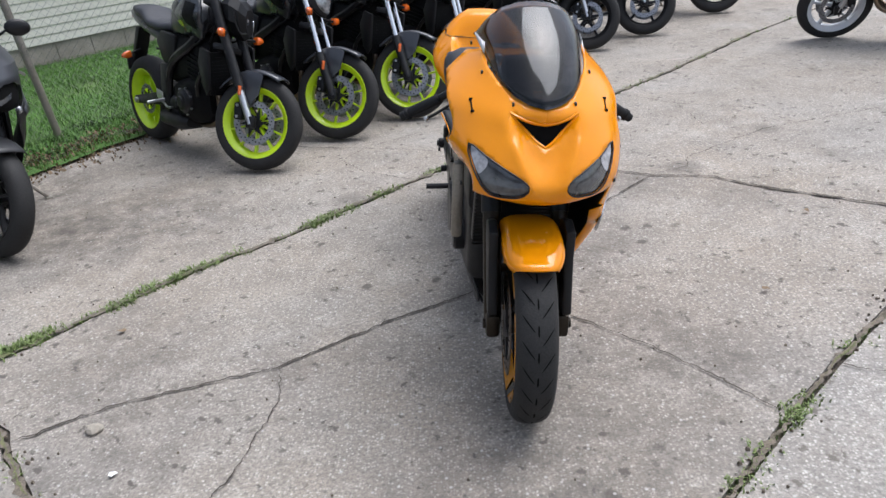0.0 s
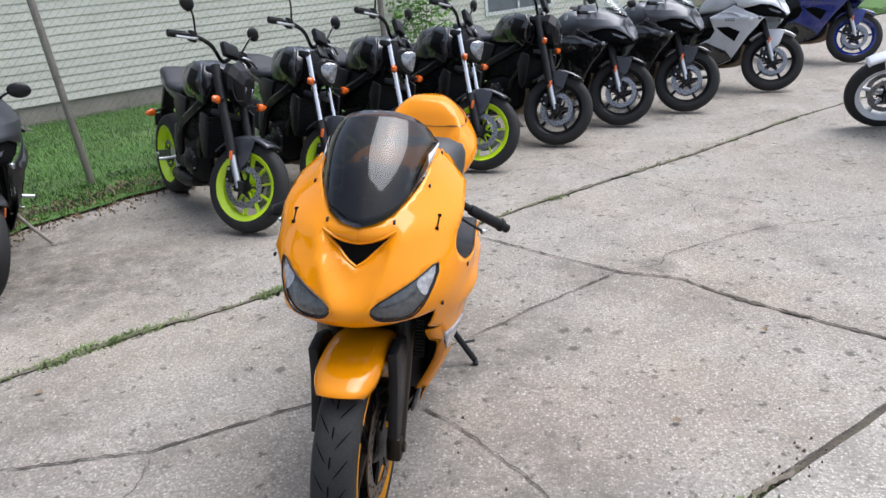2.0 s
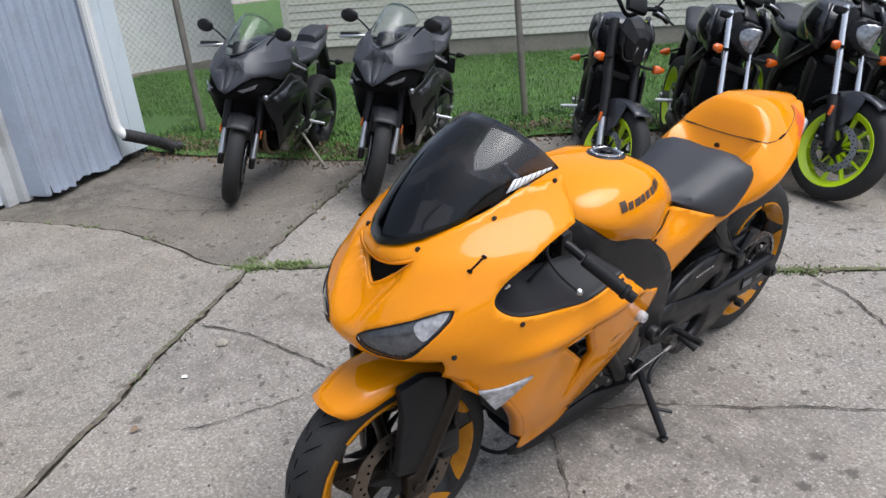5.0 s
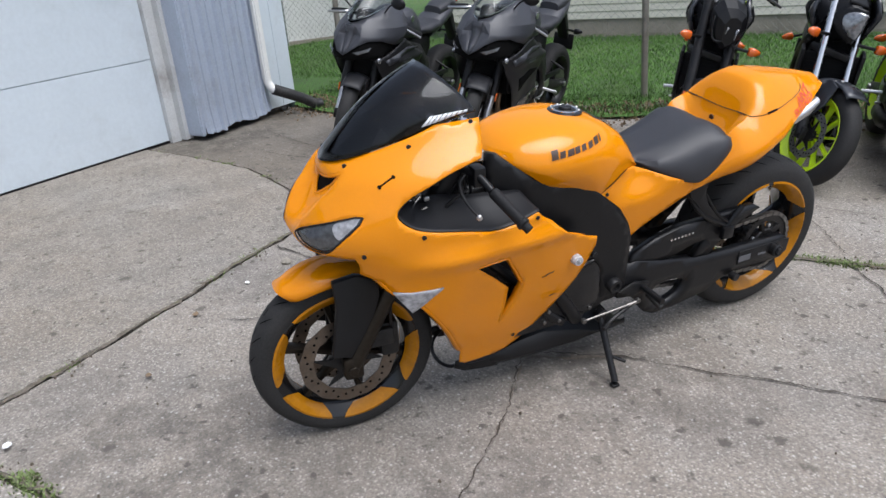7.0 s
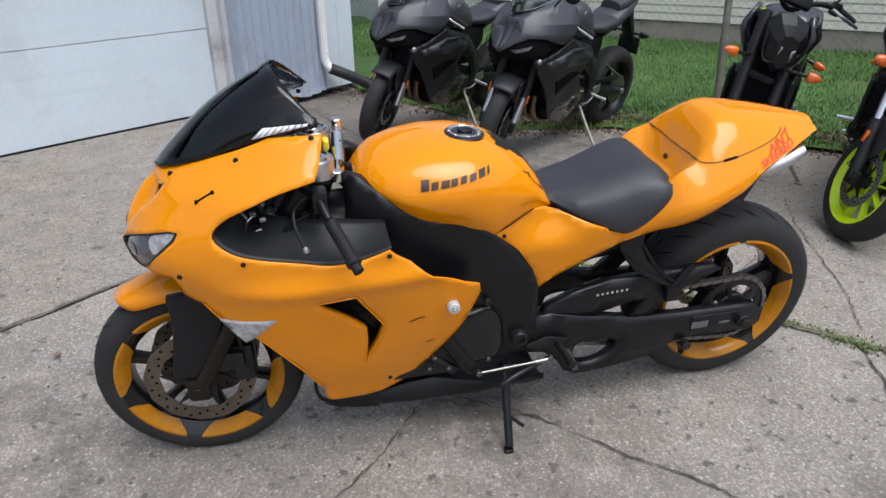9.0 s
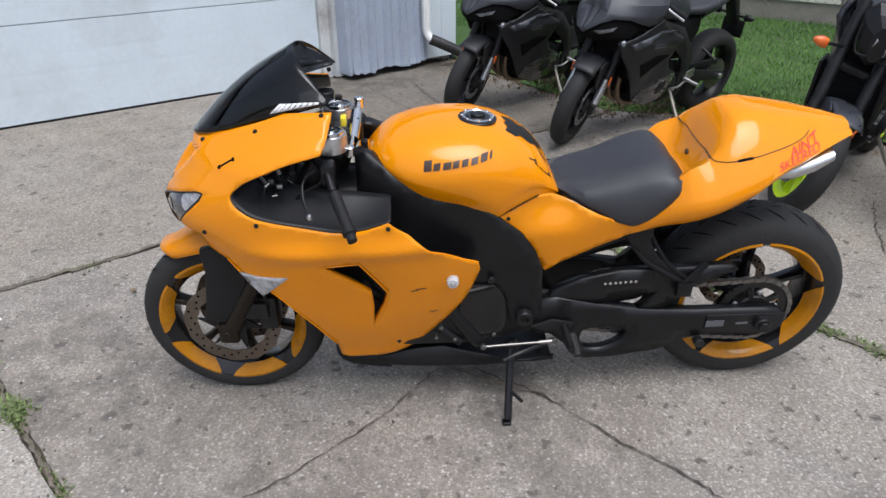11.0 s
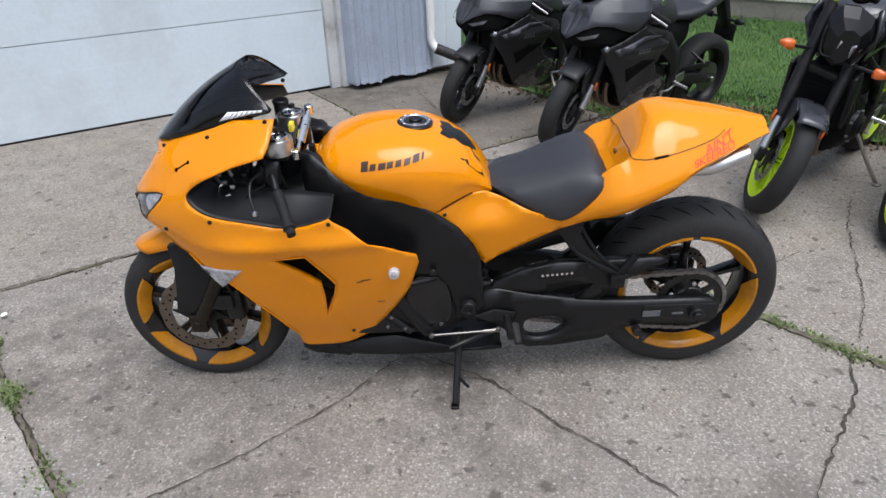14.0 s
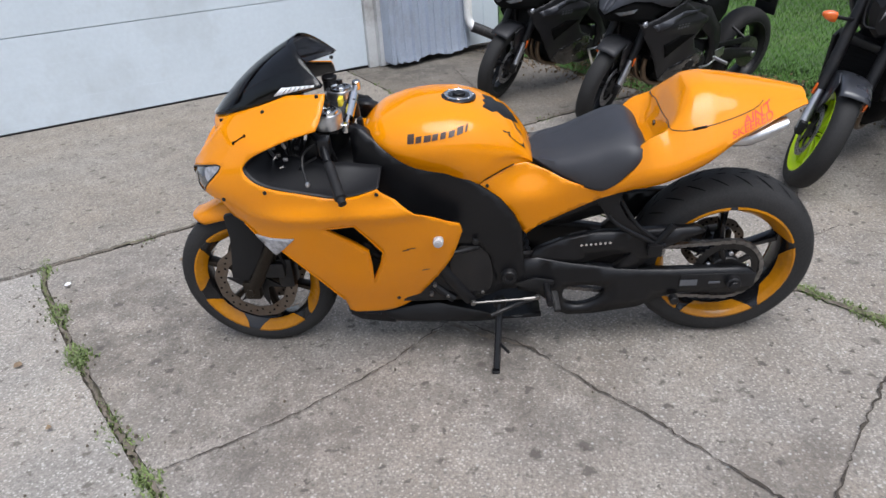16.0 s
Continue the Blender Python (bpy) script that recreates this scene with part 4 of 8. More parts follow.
part("corrugated_sheet", corrugated(0.16, 1.06, 0.285, 0.055, 3.05), CORRUGATED, garage, "pale blue-grey ribbed steel sheet, bent at its foot", smooth=0, solid=0.002)
fl = gbox(0.115, 0.165, 0.05, 0.3, 0.04, 3.05)
bmesh.ops.bevel(fl, geom=fl.edges[:], offset=0.012, segments=3, affect="EDGES")
part("corner_flashing", fl, CORRUGATED, garage)
part("edge_flashing", join(gbox(1.06, 1.425, 0.1, 0.205, 0.07, 3.05), gbox(1.24, 1.255, 0.205, 0.212, 0.07, 3.05)), FLASHING, garage, "flat pale blue-white steel edge sheet", smooth=0)
part("roof", raw([(*ga(-9.2, 0.5), 3.1), (*ga(1.9, 0.5), 3.1), (*ga(1.9, -6.2), 3.9), (*ga(-9.2, -6.2), 3.9)], [(0, 1, 2, 3)]), SATIN_BLACK, garage, solid=0.12, smooth=0)
spout = empty("downspout", pose(0, 0, 0), "dented white metal downspout ending in a black drain hose", "downspout")
sp = gbox(0.985, 1.06, 0.225, 0.285, 0.36, 3.1)
bmesh.ops.bevel(sp, geom=sp.edges[:], offset=0.012, segments=2, affect="EDGES")
for v in sp.verts:
    v.co.x += 0.006 * math.sin(v.co.z * 7)
part("pipe", sp, TRIM_WHITE, spout)
part("pipe_rib", join(*[gbox(s0, s0 + 0.008, 0.283, 0.29, 0.38, 3.1) for s0 in (1.005, 1.032)]), TRIM_WHITE, spout, smooth=0)
part("elbow", tube([(*ga(1.022, 0.255), 0.44), (*ga(1.025, 0.258), 0.35), (*ga(1.04, 0.285), 0.29), (*ga(1.06, 0.32), 0.262)], 0.042, 12, 5), TRIM_WHITE, spout)
hose_line = [(*ga(1.04, 0.30), 0.275), (*ga(1.16, 0.36), 0.215), (*ga(1.3, 0.42), 0.14), (*ga(1.42, 0.48), 0.062), (*ga(1.47, 0.5), 0.055)]
part("drain_hose", tube(hose_line, 0.05, 14, 6), PIPE_BLACK, spout, "black corrugated drain hose")
hose_fine = smooth_line(hose_line, 6)
for p, q in zip(hose_fine[1:-1], hose_fine[2:]):
    part("hose_ring", tube([p, p + (q - p).normalized() * 0.008], 0.0535, 14), PIPE_BLACK, spout)

# ---- chain-link fence ----
fence = empty("chain_link_fence", pose(0, 0, 0), "galvanised chain-link fence in front of the lawn", "fence")


def fence_at(s):
    """s metres along the fence from the post behind the parked row."""
    return (-3.06 + U.x * s, 5.45 + U.y * s)


for s in (-6.4, -3.15, 0.0, 3.1, 6.2, 9.3):
    x, y = fence_at(s)
    lean = 0.1 if s == 0.0 else 0.0
    post = part("post", tube([(x, y, -0.05), (x - lean, y, 1.86)], 0.03, 12), GALV, fence)
    part("post_cap", disk((x - lean, y, 1.87), 0.034, 0.03, 12, "Z"), GALV, post)
part("top_rail", tube([(*fence_at(-6.4), 1.83), (*fence_at(9.3), 1.83)], 0.018, 8), GALV, fence)
part("corner_post", tube([(*ga(1.47, 0.1), 0.0), (*ga(1.47, 0.1), 1.7)], 0.035, 12), GREEN_POST, fence, "dark green end post beside the garage")


def wires(s0, s1, z0, z1, pitch=0.065, r=0.0011):
    """The woven wire: crossing slanted strands."""
    verts, faces = [], []
    h = z1 - z0
    for sign in (1, -1):
        s = s0 - h
        while s < s1 + h:
            a, b = (s, z0), (s + sign * h, z1)
            if sign < 0:
                a, b = (s + h, z0), (s, z1)
            if a[0] > s0 - 0.01 and b[0] < s1 + 0.01 and b[0] > s0 - 0.01 and a[0] < s1 + 0.01:
                p, q = fence_at(a[0]), fence_at(b[0])
                o = len(verts)
                for (x, y), z in ((p, a[1]), (q, b[1])):
                    verts += [(x + N.x * r, y + N.y * r, z - r), (x - N.x * r, y - N.y * r, z - r), (x, y, z + r)]
                faces += [(o, o + 1, o + 4, o + 3), (o + 1, o + 2, o + 5, o + 4), (o + 2, o, o + 3, o + 5)]
            s += pitch
    me = bpy.data.meshes.new("wire_mesh")
    me.from_pydata(verts, [], faces)
    me.materials.append(WIRE)
    ob = new("wire_mesh", me)
    ob.parent = fence
    return tagged(ob, "thin diamond wire mesh", kind="stuff")


wires(-6.4, 9.3, 0.08, 1.83)

# leafy bush at the house wall
bush = empty("bush", pose(*uv(5.4, 0.6), 0), "young leafy green shrub against the siding", "bush")
part("stem", join(*[tube([(0, 0, 0.1), (0.05 * k, 0.03 * k, 0.6), (0.12 * k, 0.05, 1.2 + 0.1 * k)], 0.012, 6, 3, 0.004) for k in (-2, -1, 0, 1, 2)]), BROWN_WOOD, bush)
rb = random.Random(3)
lv, lf = [], []
for _ in range(900):
    a, rad, z = rb.uniform(0, 6.28), rb.random() ** 0.6 * 0.5, rb.uniform(0.5, 1.5)
    c = Vector((math.cos(a) * rad, math.sin(a) * rad, z))
    t1 = Vector((rb.gauss(0, 1), rb.gauss(0, 1), rb.gauss(0, 0.5))).normalized()
    t2 = t1.cross(Vector((rb.gauss(0, 1), rb.gauss(0, 1), rb.gauss(0, 1)))).normalized()
    L = rb.uniform(0.03, 0.06)
    o = len(lv)
    lv += [c - t1 * L, c + t2 * L * 0.45, c + t1 * L, c - t2 * L * 0.45]
    lf.append((o, o + 1, o + 2, o + 3))
part("leaves", raw(lv, lf), BUSH, bush, smooth=0)


# ---- wheels, shared by all motorcycles ----
def wheel(parent, c, R, half, rim_r, rim_mat, label, spokes=5, discs=(1, -1), disc_r=0.15, patches=None, m=None, spoke_mat=None, grooves=True, disc_mat=None, sprocket=False, tyre_k=64):
    """A motorcycle wheel on the axis through c, along y: tyre, rim, spokes, hub, brake discs."""
    w = part("wheel", disk(c, 0.034, half * 1.7, 20), BLACK_METAL, parent, label, m)
    prof = []
    for i in range(13):
        a = math.pi * i / 12
        t = math.cos(a)
        prof.append((rim_r + (R - rim_r) * math.sin(a) ** 0.62, half * (1.0 if abs(t) < 0.8 else 0.95) * t))
    prof += [(rim_r - 0.006, -half * 0.8), (rim_r - 0.006, half * 0.8)]
    prof[0], prof[12] = (rim_r, half * 0.86), (rim_r, -half * 0.86)
    part("tyre", lathe(prof, c, tyre_k, closed=True), RUBBER, w, m=m)
    rp = [(rim_r + 0.003, half * 0.84), (rim_r - 0.004, half * 0.88), (rim_r - 0.014, half * 0.78), (rim_r - 0.038, half * 0.42), (rim_r - 0.042, 0.0),
          (rim_r - 0.038, -half * 0.42), (rim_r - 0.014, -half * 0.78), (rim_r - 0.004, -half * 0.88), (rim_r + 0.003, -half * 0.84)]
    part("rim", lathe(rp + [(rim_r - 0.03, -half * 0.4), (rim_r - 0.03, half * 0.4)], c, 56, closed=True), rim_mat, w, m=m)
    thin = 0.5 if spokes > 6 else 1.0
    for i in range(spokes):
        a = 2 * math.pi * i / spokes + 0.3
        d, e = Vector((math.cos(a), 0, math.sin(a))), Vector((-math.sin(a), 0, math.cos(a)))
        o = Vector(c)
        rings = []
        for r, wd, th in ((0.028, 0.018 * thin, min(half * 0.42, 0.03)), (rim_r * 0.5, 0.0105 * thin, min(half * 0.3, 0.021)), (rim_r - 0.034, 0.014 * thin, min(half * 0.36, 0.026))):
            p = o + d * r
            rings.append([p + e * (wd * cc) + Vector((0, th * s, 0)) for cc, s in ((-1, -0.6), (-0.6, -1), (0.6, -1), (1, -0.6), (1, 0.6), (0.6, 1), (-0.6, 1), (-1, 0.6))])
        part("spoke", loft(rings), spoke_mat or rim_mat, w, m=m)
    for sgn in discs:
        y = sgn * (half * 0.98 if half < 0.08 else half * 0.62)
        n = 48
        pts_o, pts_i = [], []
        for i in range(n * 2):
            a = math.pi * i / n
            ro = disc_r * (1 + 0.012 * math.sin(a * 12))
            pts_o.append((c[0] + ro * math.cos(a), c[2] + ro * math.sin(a)))
            ri = disc_r * (0.72 + 0.012 * math.sin(a * 12))
            pts_i.append((c[0] + ri * math.cos(a), c[2] + ri * math.sin(a)))
        rings = [[(x, y - 0.002, z) for x, z in pts_o], [(x, y + 0.002, z) for x, z in pts_o], [(x, y + 0.002, z) for x, z in pts_i], [(x, y - 0.002, z) for x, z in pts_i]]
        rings.append(rings[0])
        bm = loft(rings, cap=False)
        bmesh.ops.remove_doubles(bm, verts=bm.verts[:], dist=1e-6)
        dk = part("brake_disc", bm, disc_mat or DISC, w, m=m)
        holes = []
        for i in range(36):
            a = 2 * math.pi * i / 36
            r = disc_r * (0.79 + 0.065 * (i % 3))
            for sd in (1, -1):
                holes.append(disk((c[0] + r * math.cos(a), y + sd * 0.0022, c[2] + r * math.sin(a)), 0.0045, 0.0012, 8, bevel=0))
        tagged(part("drilling", join(*holes), GROOVE, dk, m=m), kind="stuff")
        star = []
        for i in range(24):
            a = 2 * math.pi * i / 24
            r = disc_r * (0.72 if i % 4 == 0 else 0.36 if i % 4 in (1, 3) else 0.30)
            star.append((c[0] + r * math.cos(a + (0.2 if i % 4 == 0 else 0)), c[2] + r * math.sin(a + (0.2 if i % 4 == 0 else 0))))
        part("disc_carrier", slab_xz(star, y - 0.004, y + 0.004, 0), BLACK_METAL, dk, m=m)
    if patches:
        count, a0, frac, pm = patches
        for i in range(count):
            for sgn in (1, -1):
                mid = a0 + 2 * math.pi * i / count
                hw = math.pi / count * frac
                rows = []
                for r, h, k in ((rim_r + 0.0045, 0.86, 1.0), (rim_r - 0.003, 0.89, 1.0), (rim_r - 0.0135, 0.80, 0.95), (rim_r - 0.024, 0.655, 0.82), (rim_r - 0.037, 0.445, 0.6)):
                    rows.append([(c[0] + (r - 0.0015) * math.cos(mid + hw * k * t), c[1] + sgn * (half * h + 0.0015), c[2] + (r - 0.0015) * math.sin(mid + hw * k * t)) for t in np.linspace(-1, 1, 9)])
                part("gold_patch", loft(rows, closed=False), pm, w, m=m)
    if grooves:
        gm = bmesh.new()
        for i in range(26):
            for sgn in (1, -1):
                a = 2 * math.pi * (i + (0.5 if sgn > 0 else 0)) / 26
                pts = []
                for t in np.linspace(0, 1, 5):
                    u = 0.12 + 0.45 * t
                    th = math.pi / 2 - sgn * u * 1.3
                    r = rim_r + (R - rim_r) * math.sin(th) ** 0.62 + 0.0022
                    aa = a + 0.16 * t
                    pts.append((aa, r, half * math.cos(th)))
                left, right = [], []
                for k, (aa, r, h) in enumerate(pts):
                    wdt = 0.011 * math.sin(math.pi * (k + 0.5) / 5)
                    left.append(gm.verts.new((c[0] + r * math.cos(aa + wdt), c[1] + h, c[2] + r * math.sin(aa + wdt))))
                    right.append(gm.verts.new((c[0] + r * math.cos(aa - wdt), c[1] + h, c[2] + r * math.sin(aa - wdt))))
                for k in range(4):
                    gm.faces.new((left[k], left[k + 1], right[k + 1], right[k]))
        for i in range(26):
            a = 2 * math.pi * i / 26
            q = []
            for da, dh in ((-0.05, 0), (-0.02, 0.0025), (0.05, 0.002), (0.06, 0), (0.05, -0.002), (-0.02, -0.0025)):
                q.append(gm.verts.new((c[0] + (R + 0.0008) * math.cos(a + da), c[1] + dh, c[2] + (R + 0.0008) * math.sin(a + da))))
            gm.faces.new(q)
        g = part("tread_pattern", gm, GROOVE, w, m=m)
        tagged(g, kind="stuff")
    return w


# ---- the orange sport motorcycle ----
PSI, LAM = radians(3.3), radians(7.2)
fwd = Vector((math.sin(PSI), -math.cos(PSI), 0))
lat0 = Vector((math.cos(PSI), math.sin(PSI), 0))
lat = lat0 * math.cos(LAM) - Vector((0, 0, 1)) * math.sin(LAM)
upv = Vector((0, 0, 1)) * math.cos(LAM) + lat0 * math.sin(LAM)
BIKE = Matrix(((fwd.x, lat.x, upv.x, 0.298), (fwd.y, lat.y, upv.y, 1.763), (fwd.z, lat.z, upv.z, 0.0), (0, 0, 0, 1)))
TWIST = 0.065  # the crash-worn nose sits slightly askew
bike = empty("motorcycle", BIKE, "orange sport motorcycle with tinted screen on its side stand", "motorcycle")

XF = [(0.2, 0.02), (0.70, 0.03), (0.735, 0.045), (0.76, 0.062), (0.79, 0.068), (0.825, 0.05), (0.88, 0.012), (0.915, -0.012), (0.945, -0.02), (0.965, -0.035), (0.98, -0.06), (1.03, -0.114), (1.06, -0.13), (1.1, -0.145)]
BW = [(0.2, 0.13), (0.26, 0.148), (0.35, 0.186), (0.45, 0.225), (0.55, 0.255), (0.65, 0.278), (0.72, 0.29), (0.78, 0.284), (0.82, 0.285), (0.86, 0.288), (0.9, 0.292), (0.93, 0.292), (0.955, 0.285), (0.98, 0.268), (1.0, 0.25), (1.03, 0.222), (1.06, 0.19), (1.1, 0.158)]
BL = [(0.2, 1.2), (0.64, 1.2), (0.72, 0.88), (0.84, 0.76), (0.88, 0.8), (0.93, 1.05), (0.96, 1.2), (1.03, 1.15), (1.07, 0.95), (1.1, 0.9)]
NL = 0.42
PK = 0.35


def front_x(z):
    return soft(XF, z, 0.012)


def half_w(z):
    return soft(BW, z, 0.02)


def blunt(z):
    return soft(BL, z, 0.02)


def from_side(x, z):
    d = front_x(z) - x
    ph = 0.0 if d <= 0 else math.acos(1 - d / NL) if d < NL else math.pi / 2 + (d - NL) / NL
    return (ph * PK, z)


def from_front(y, z):
    return (math.asin(min(1.0, y / half_w(z)) ** (1 / blunt(z))) * PK, z)


def skin(a, z, out=0.0):
    """The fairing's outer surface."""
    ph = a / PK
    b, xf = half_w(z), front_x(z)
    if ph < math.pi / 2:
        x, y = xf - NL * (1 - math.cos(ph)), b * max(0.0, math.sin(ph)) ** blunt(z)
    else:
        x, y = xf - NL * (1 + ph - math.pi / 2), b
    # soft hollow that runs down from the air intake
    if 0.755 < z < 0.965:
        wr = 0.02 + 0.085 * (z - 0.755) / 0.19
        k = max(0.0, min(1.0, (wr - y) / 0.02))
        k = k * k * (3 - 2 * k)
        up = max(0.0, min(1.0, (z - 0.755) / 0.1))
        x -= 0.036 * k * up * up * (3 - 2 * up) * min(1.0, (0.965 - z) / 0.05)
        x += 0.012 * math.exp(-((y - wr - 0.006) / 0.013) ** 2) * up * min(1.0, (0.965 - z) / 0.03)
    # sculpted flank: crease under the cockpit, dished panel round the vent
    if x < -0.12 and z < 0.8:
        y += 0.017 * math.exp(-((z - (0.715 - 0.02 * (x + 0.2))) / 0.026) ** 2) * min(1, (-0.12 - x) / 0.15)
        q = ((x + 0.5) / 0.12) ** 2 + ((z - 0.53) / 0.14) ** 2
        y -= 0.02 * math.exp(-q)
        y -= 0.13 * max(0.0, -0.58 - x)
    return (x + out * math.cos(min(ph, math.pi / 2)), y + out * math.sin(min(ph, math.pi / 2)), z)


def curve_through(pts, per=4):
    return [(p.x, p.y) for p in smooth_line([(*q, 0) for q in pts], per)]


nose_low = [from_front(y, z) for y, z in ((0.0, 0.738), (0.05, 0.741), (0.1, 0.747), (0.14, 0.75))]
under = [from_side(x, z) for x, z in ((-0.05, 0.75), (-0.06, 0.732), (-0.07, 0.69), (-0.125, 0.665), (-0.169, 0.615), (-0.245, 0.558), (-0.33, 0.433), (-0.402, 0.285), (-0.409, 0.218))]
belly_edge = [from_side(x, z) for x, z in curve_through([(-0.43, 0.205), (-0.489, 0.205), (-0.56, 0.212), (-0.64, 0.25), (-0.69, 0.312), (-0.737, 0.379), (-0.78, 0.448), (-0.812, 0.51), (-0.846, 0.618)], 4)] + [from_side(x, z) for x, z in ((-0.84, 0.65), (-0.795, 0.668), (-0.70, 0.718), (-0.645, 0.77), (-0.592, 0.812))]
cockpit = [from_side(x, z) for x, z in curve_through([(-0.592, 0.812), (-0.52, 0.79), (-0.441, 0.785), (-0.341, 0.805), (-0.229, 0.825), (-0.178, 0.85), (-0.161, 0.881), (-0.193, 0.915), (-0.254, 0.948), (-0.325, 0.975), (-0.418, 0.998)], 8)[1:]]
screen_foot = [from_side(x, z) for x, z in ((-0.44, 1.04), (-0.452, 1.082))] + [from_front(y, z) for y, z in ((0.150, 1.075), (0.146, 1.055), (0.132, 1.035), (0.112, 1.015), (0.085, 0.998), (0.055, 0.985), (0.025, 0.977), (0.0, 0.975))]
headlight = rounded([from_front(y, z) for y, z in ((0.203, 0.872), (0.145, 0.848), (0.095, 0.824), (0.062, 0.806), (0.052, 0.788), (0.068, 0.767), (0.1, 0.759), (0.15, 0.760), (0.185, 0.802))], 3)
vent = [from_side(x, z) for x, z in ((-0.394, 0.67), (-0.45, 0.674), (-0.502, 0.678), (-0.54, 0.615), (-0.58, 0.545), (-0.565, 0.48), (-0.524, 0.38), (-0.53, 0.48), (-0.528, 0.54), (-0.47, 0.6))]
ridge = [from_front(0.02 + 0.085 * (z - 0.755) / 0.19, z) for z in np.linspace(0.765, 0.90, 9)]
mouth = [from_front(y, z) for y, z in curve_through([(0.0, 0.932), (0.03, 0.936), (0.06, 0.944), (0.092, 0.957)], 3)] + [from_front(y, z) for y, z in curve_through([(0.09, 0.951), (0.075, 0.935), (0.05, 0.912), (0.025, 0.889), (0.0, 0.874)], 3)]

left_outline = nose_low + under + belly_edge + cockpit + screen_foot + mouth
left_shell = sheet(left_outline, skin, 0.015, [headlight, vent], [ridge])
short_under = [from_side(x, z) for x, z in ((-0.05, 0.752), (-0.075, 0.757), (-0.12, 0.772), (-0.17, 0.786), (-0.24, 0.79), (-0.36, 0.775), (-0.5, 0.765))]
bm = sheet(nose_low + short_under + cockpit + [from_side(x, z) for x, z in ((-0.422, 1.03), (-0.42, 1.058))] + screen_foot[2:] + mouth, skin, 0.015, [headlight], [ridge])
for v in bm.verts:
    v.co.y -= 0.065 * max(0.0, min(1.0, (v.co.y - 0.19) / 0.06)) * max(0.0, min(1.0, (0.86 - v.co.z) / 0.09))
bm.transform(Matrix.Diagonal((1, -1, 1, 1)))
shell = join(left_shell, bm)
bmesh.ops.remove_doubles(shell, verts=shell.verts[:], dist=0.0004)
bmesh.ops.recalc_face_normals(shell, faces=shell.faces[:])
for _ in range(2):
    bmesh.ops.smooth_vert(shell, verts=[v for v in shell.verts if not v.is_boundary], factor=0.5, use_axis_x=True, use_axis_y=True, use_axis_z=True)
fairing = part("fairing", shell, [ORANGE, SATIN_BLACK], bike, "glossy orange front fairing", solid=0.004, smooth=40)
fairing.modifiers["thickness"].material_offset = 1
fairing.modifiers["thickness"].material_offset_rim = 0
for sgn in (1, -1):
    mir = Matrix.Diagonal((1, sgn, 1, 1))
    lamp = part("headlight", sheet(headlight, lambda a, z: skin(a, z, -0.006), 0.012), LENS_DARK, fairing, "smoked headlight behind a clear lens", mir)
    tip = rounded([from_front(y, z) for y, z in ((0.199, 0.869), (0.165, 0.854), (0.158, 0.838), (0.172, 0.815), (0.185, 0.812))], 3)
    part("position_light", sheet(tip, lambda a, z: skin(a, z, -0.0045), 0.012), LENS_CLEAR, lamp, m=mir)
    bulb = rounded([from_front(y, z) for y, z in ((0.08, 0.785), (0.095, 0.805), (0.12, 0.805), (0.13, 0.785), (0.105, 0.772))], 3)
    part("reflector", sheet(bulb, lambda a, z: skin(a, z, -0.0045), 0.012), LENS_DARK, lamp, m=mir)
    edge = [skin(a, z, -0.001) for a, z in headlight]
    part("seal", tube([*edge, edge[0]], 0.0025, 6, 1), SATIN_BLACK, lamp, m=mir)
    # slot for the mirror and the fairing bolts
    for p0, p1 in (((-0.138, 0.945), (-0.178, 0.968)),):
        q0, q1 = Vector(skin(*from_side(*p0), 0.0)), Vector(skin(*from_side(*p1), 0.0))
        part("mirror_slot", join(tube([q0, q1], 0.0026, 8), disk(q0, 0.0042, 0.01, 12), disk(q1, 0.0042, 0.01, 12)), GROOVE, fairing, m=mir)
    bolts = [(-0.085, 0.977), (-0.242, 1.028), (-0.425, 1.075), (-0.223, 0.81), (-0.07, 0.762)]
    if sgn > 0:
        bolts += [(-0.59, 0.795), (-0.6, 0.285)]
    for x, z in bolts:
        q = Vector(skin(*from_side(x, z), 0.001))
        part("bolt", disk(q, 0.0065, 0.006, 12), BLACK_METAL, fairing, m=mir)
    # dark shelf inside the cockpit opening
    rim_line = curve_through([(-0.30, 0.965), (-0.24, 0.942), (-0.193, 0.915), (-0.161, 0.881), (-0.178, 0.85), (-0.229, 0.825), (-0.341, 0.805), (-0.441, 0.785), (-0.52, 0.79), (-0.598, 0.814)], 6)
    bowl = []
    for k in range(9):
        v = k / 8
        row = []
        for x, z in rim_line:
            edge = Vector(skin(*from_side(x, z), -0.004))
            if sgn < 0:
                edge.y -= 0.065 * max(0.0, min(1.0, (edge.y - 0.19) / 0.06)) * max(0.0, min(1.0, (0.86 - z) / 0.09)) + 0.004
            ahead = max(0.0, min(1.0, (x + 0.30) / 0.12))
            rear = max(0.0, min(1.0, (x + 0.66) / 0.2))
            rear = rear * rear * (3 - 2 * rear)
            row.append(edge + Vector((-0.05 * ahead * v, -0.105 * v - 0.02 * v * v, ((0.052 * v * v + 0.008 * v) * (1 - ahead) + 0.012 * v * ahead) * rear)))
        bowl.append(row)
    part("cockpit_panel", loft(bowl, closed=False), INNER, bike, "matte black inner fairing panel", m=mir, solid=0.003, smooth=60)
lip = [skin(a, z, 0.0) for a, z in mouth]
lip = [Vector((x - 0.003, y, z)) for x, y, z in lip]
part("intake_lip", tube(lip + [Vector((p.x, -p.y, p.z)) for p in lip[-2:0:-1]] + [lip[0]], 0.0045, 10, 1), ORANGE, fairing)
intake_rows = []
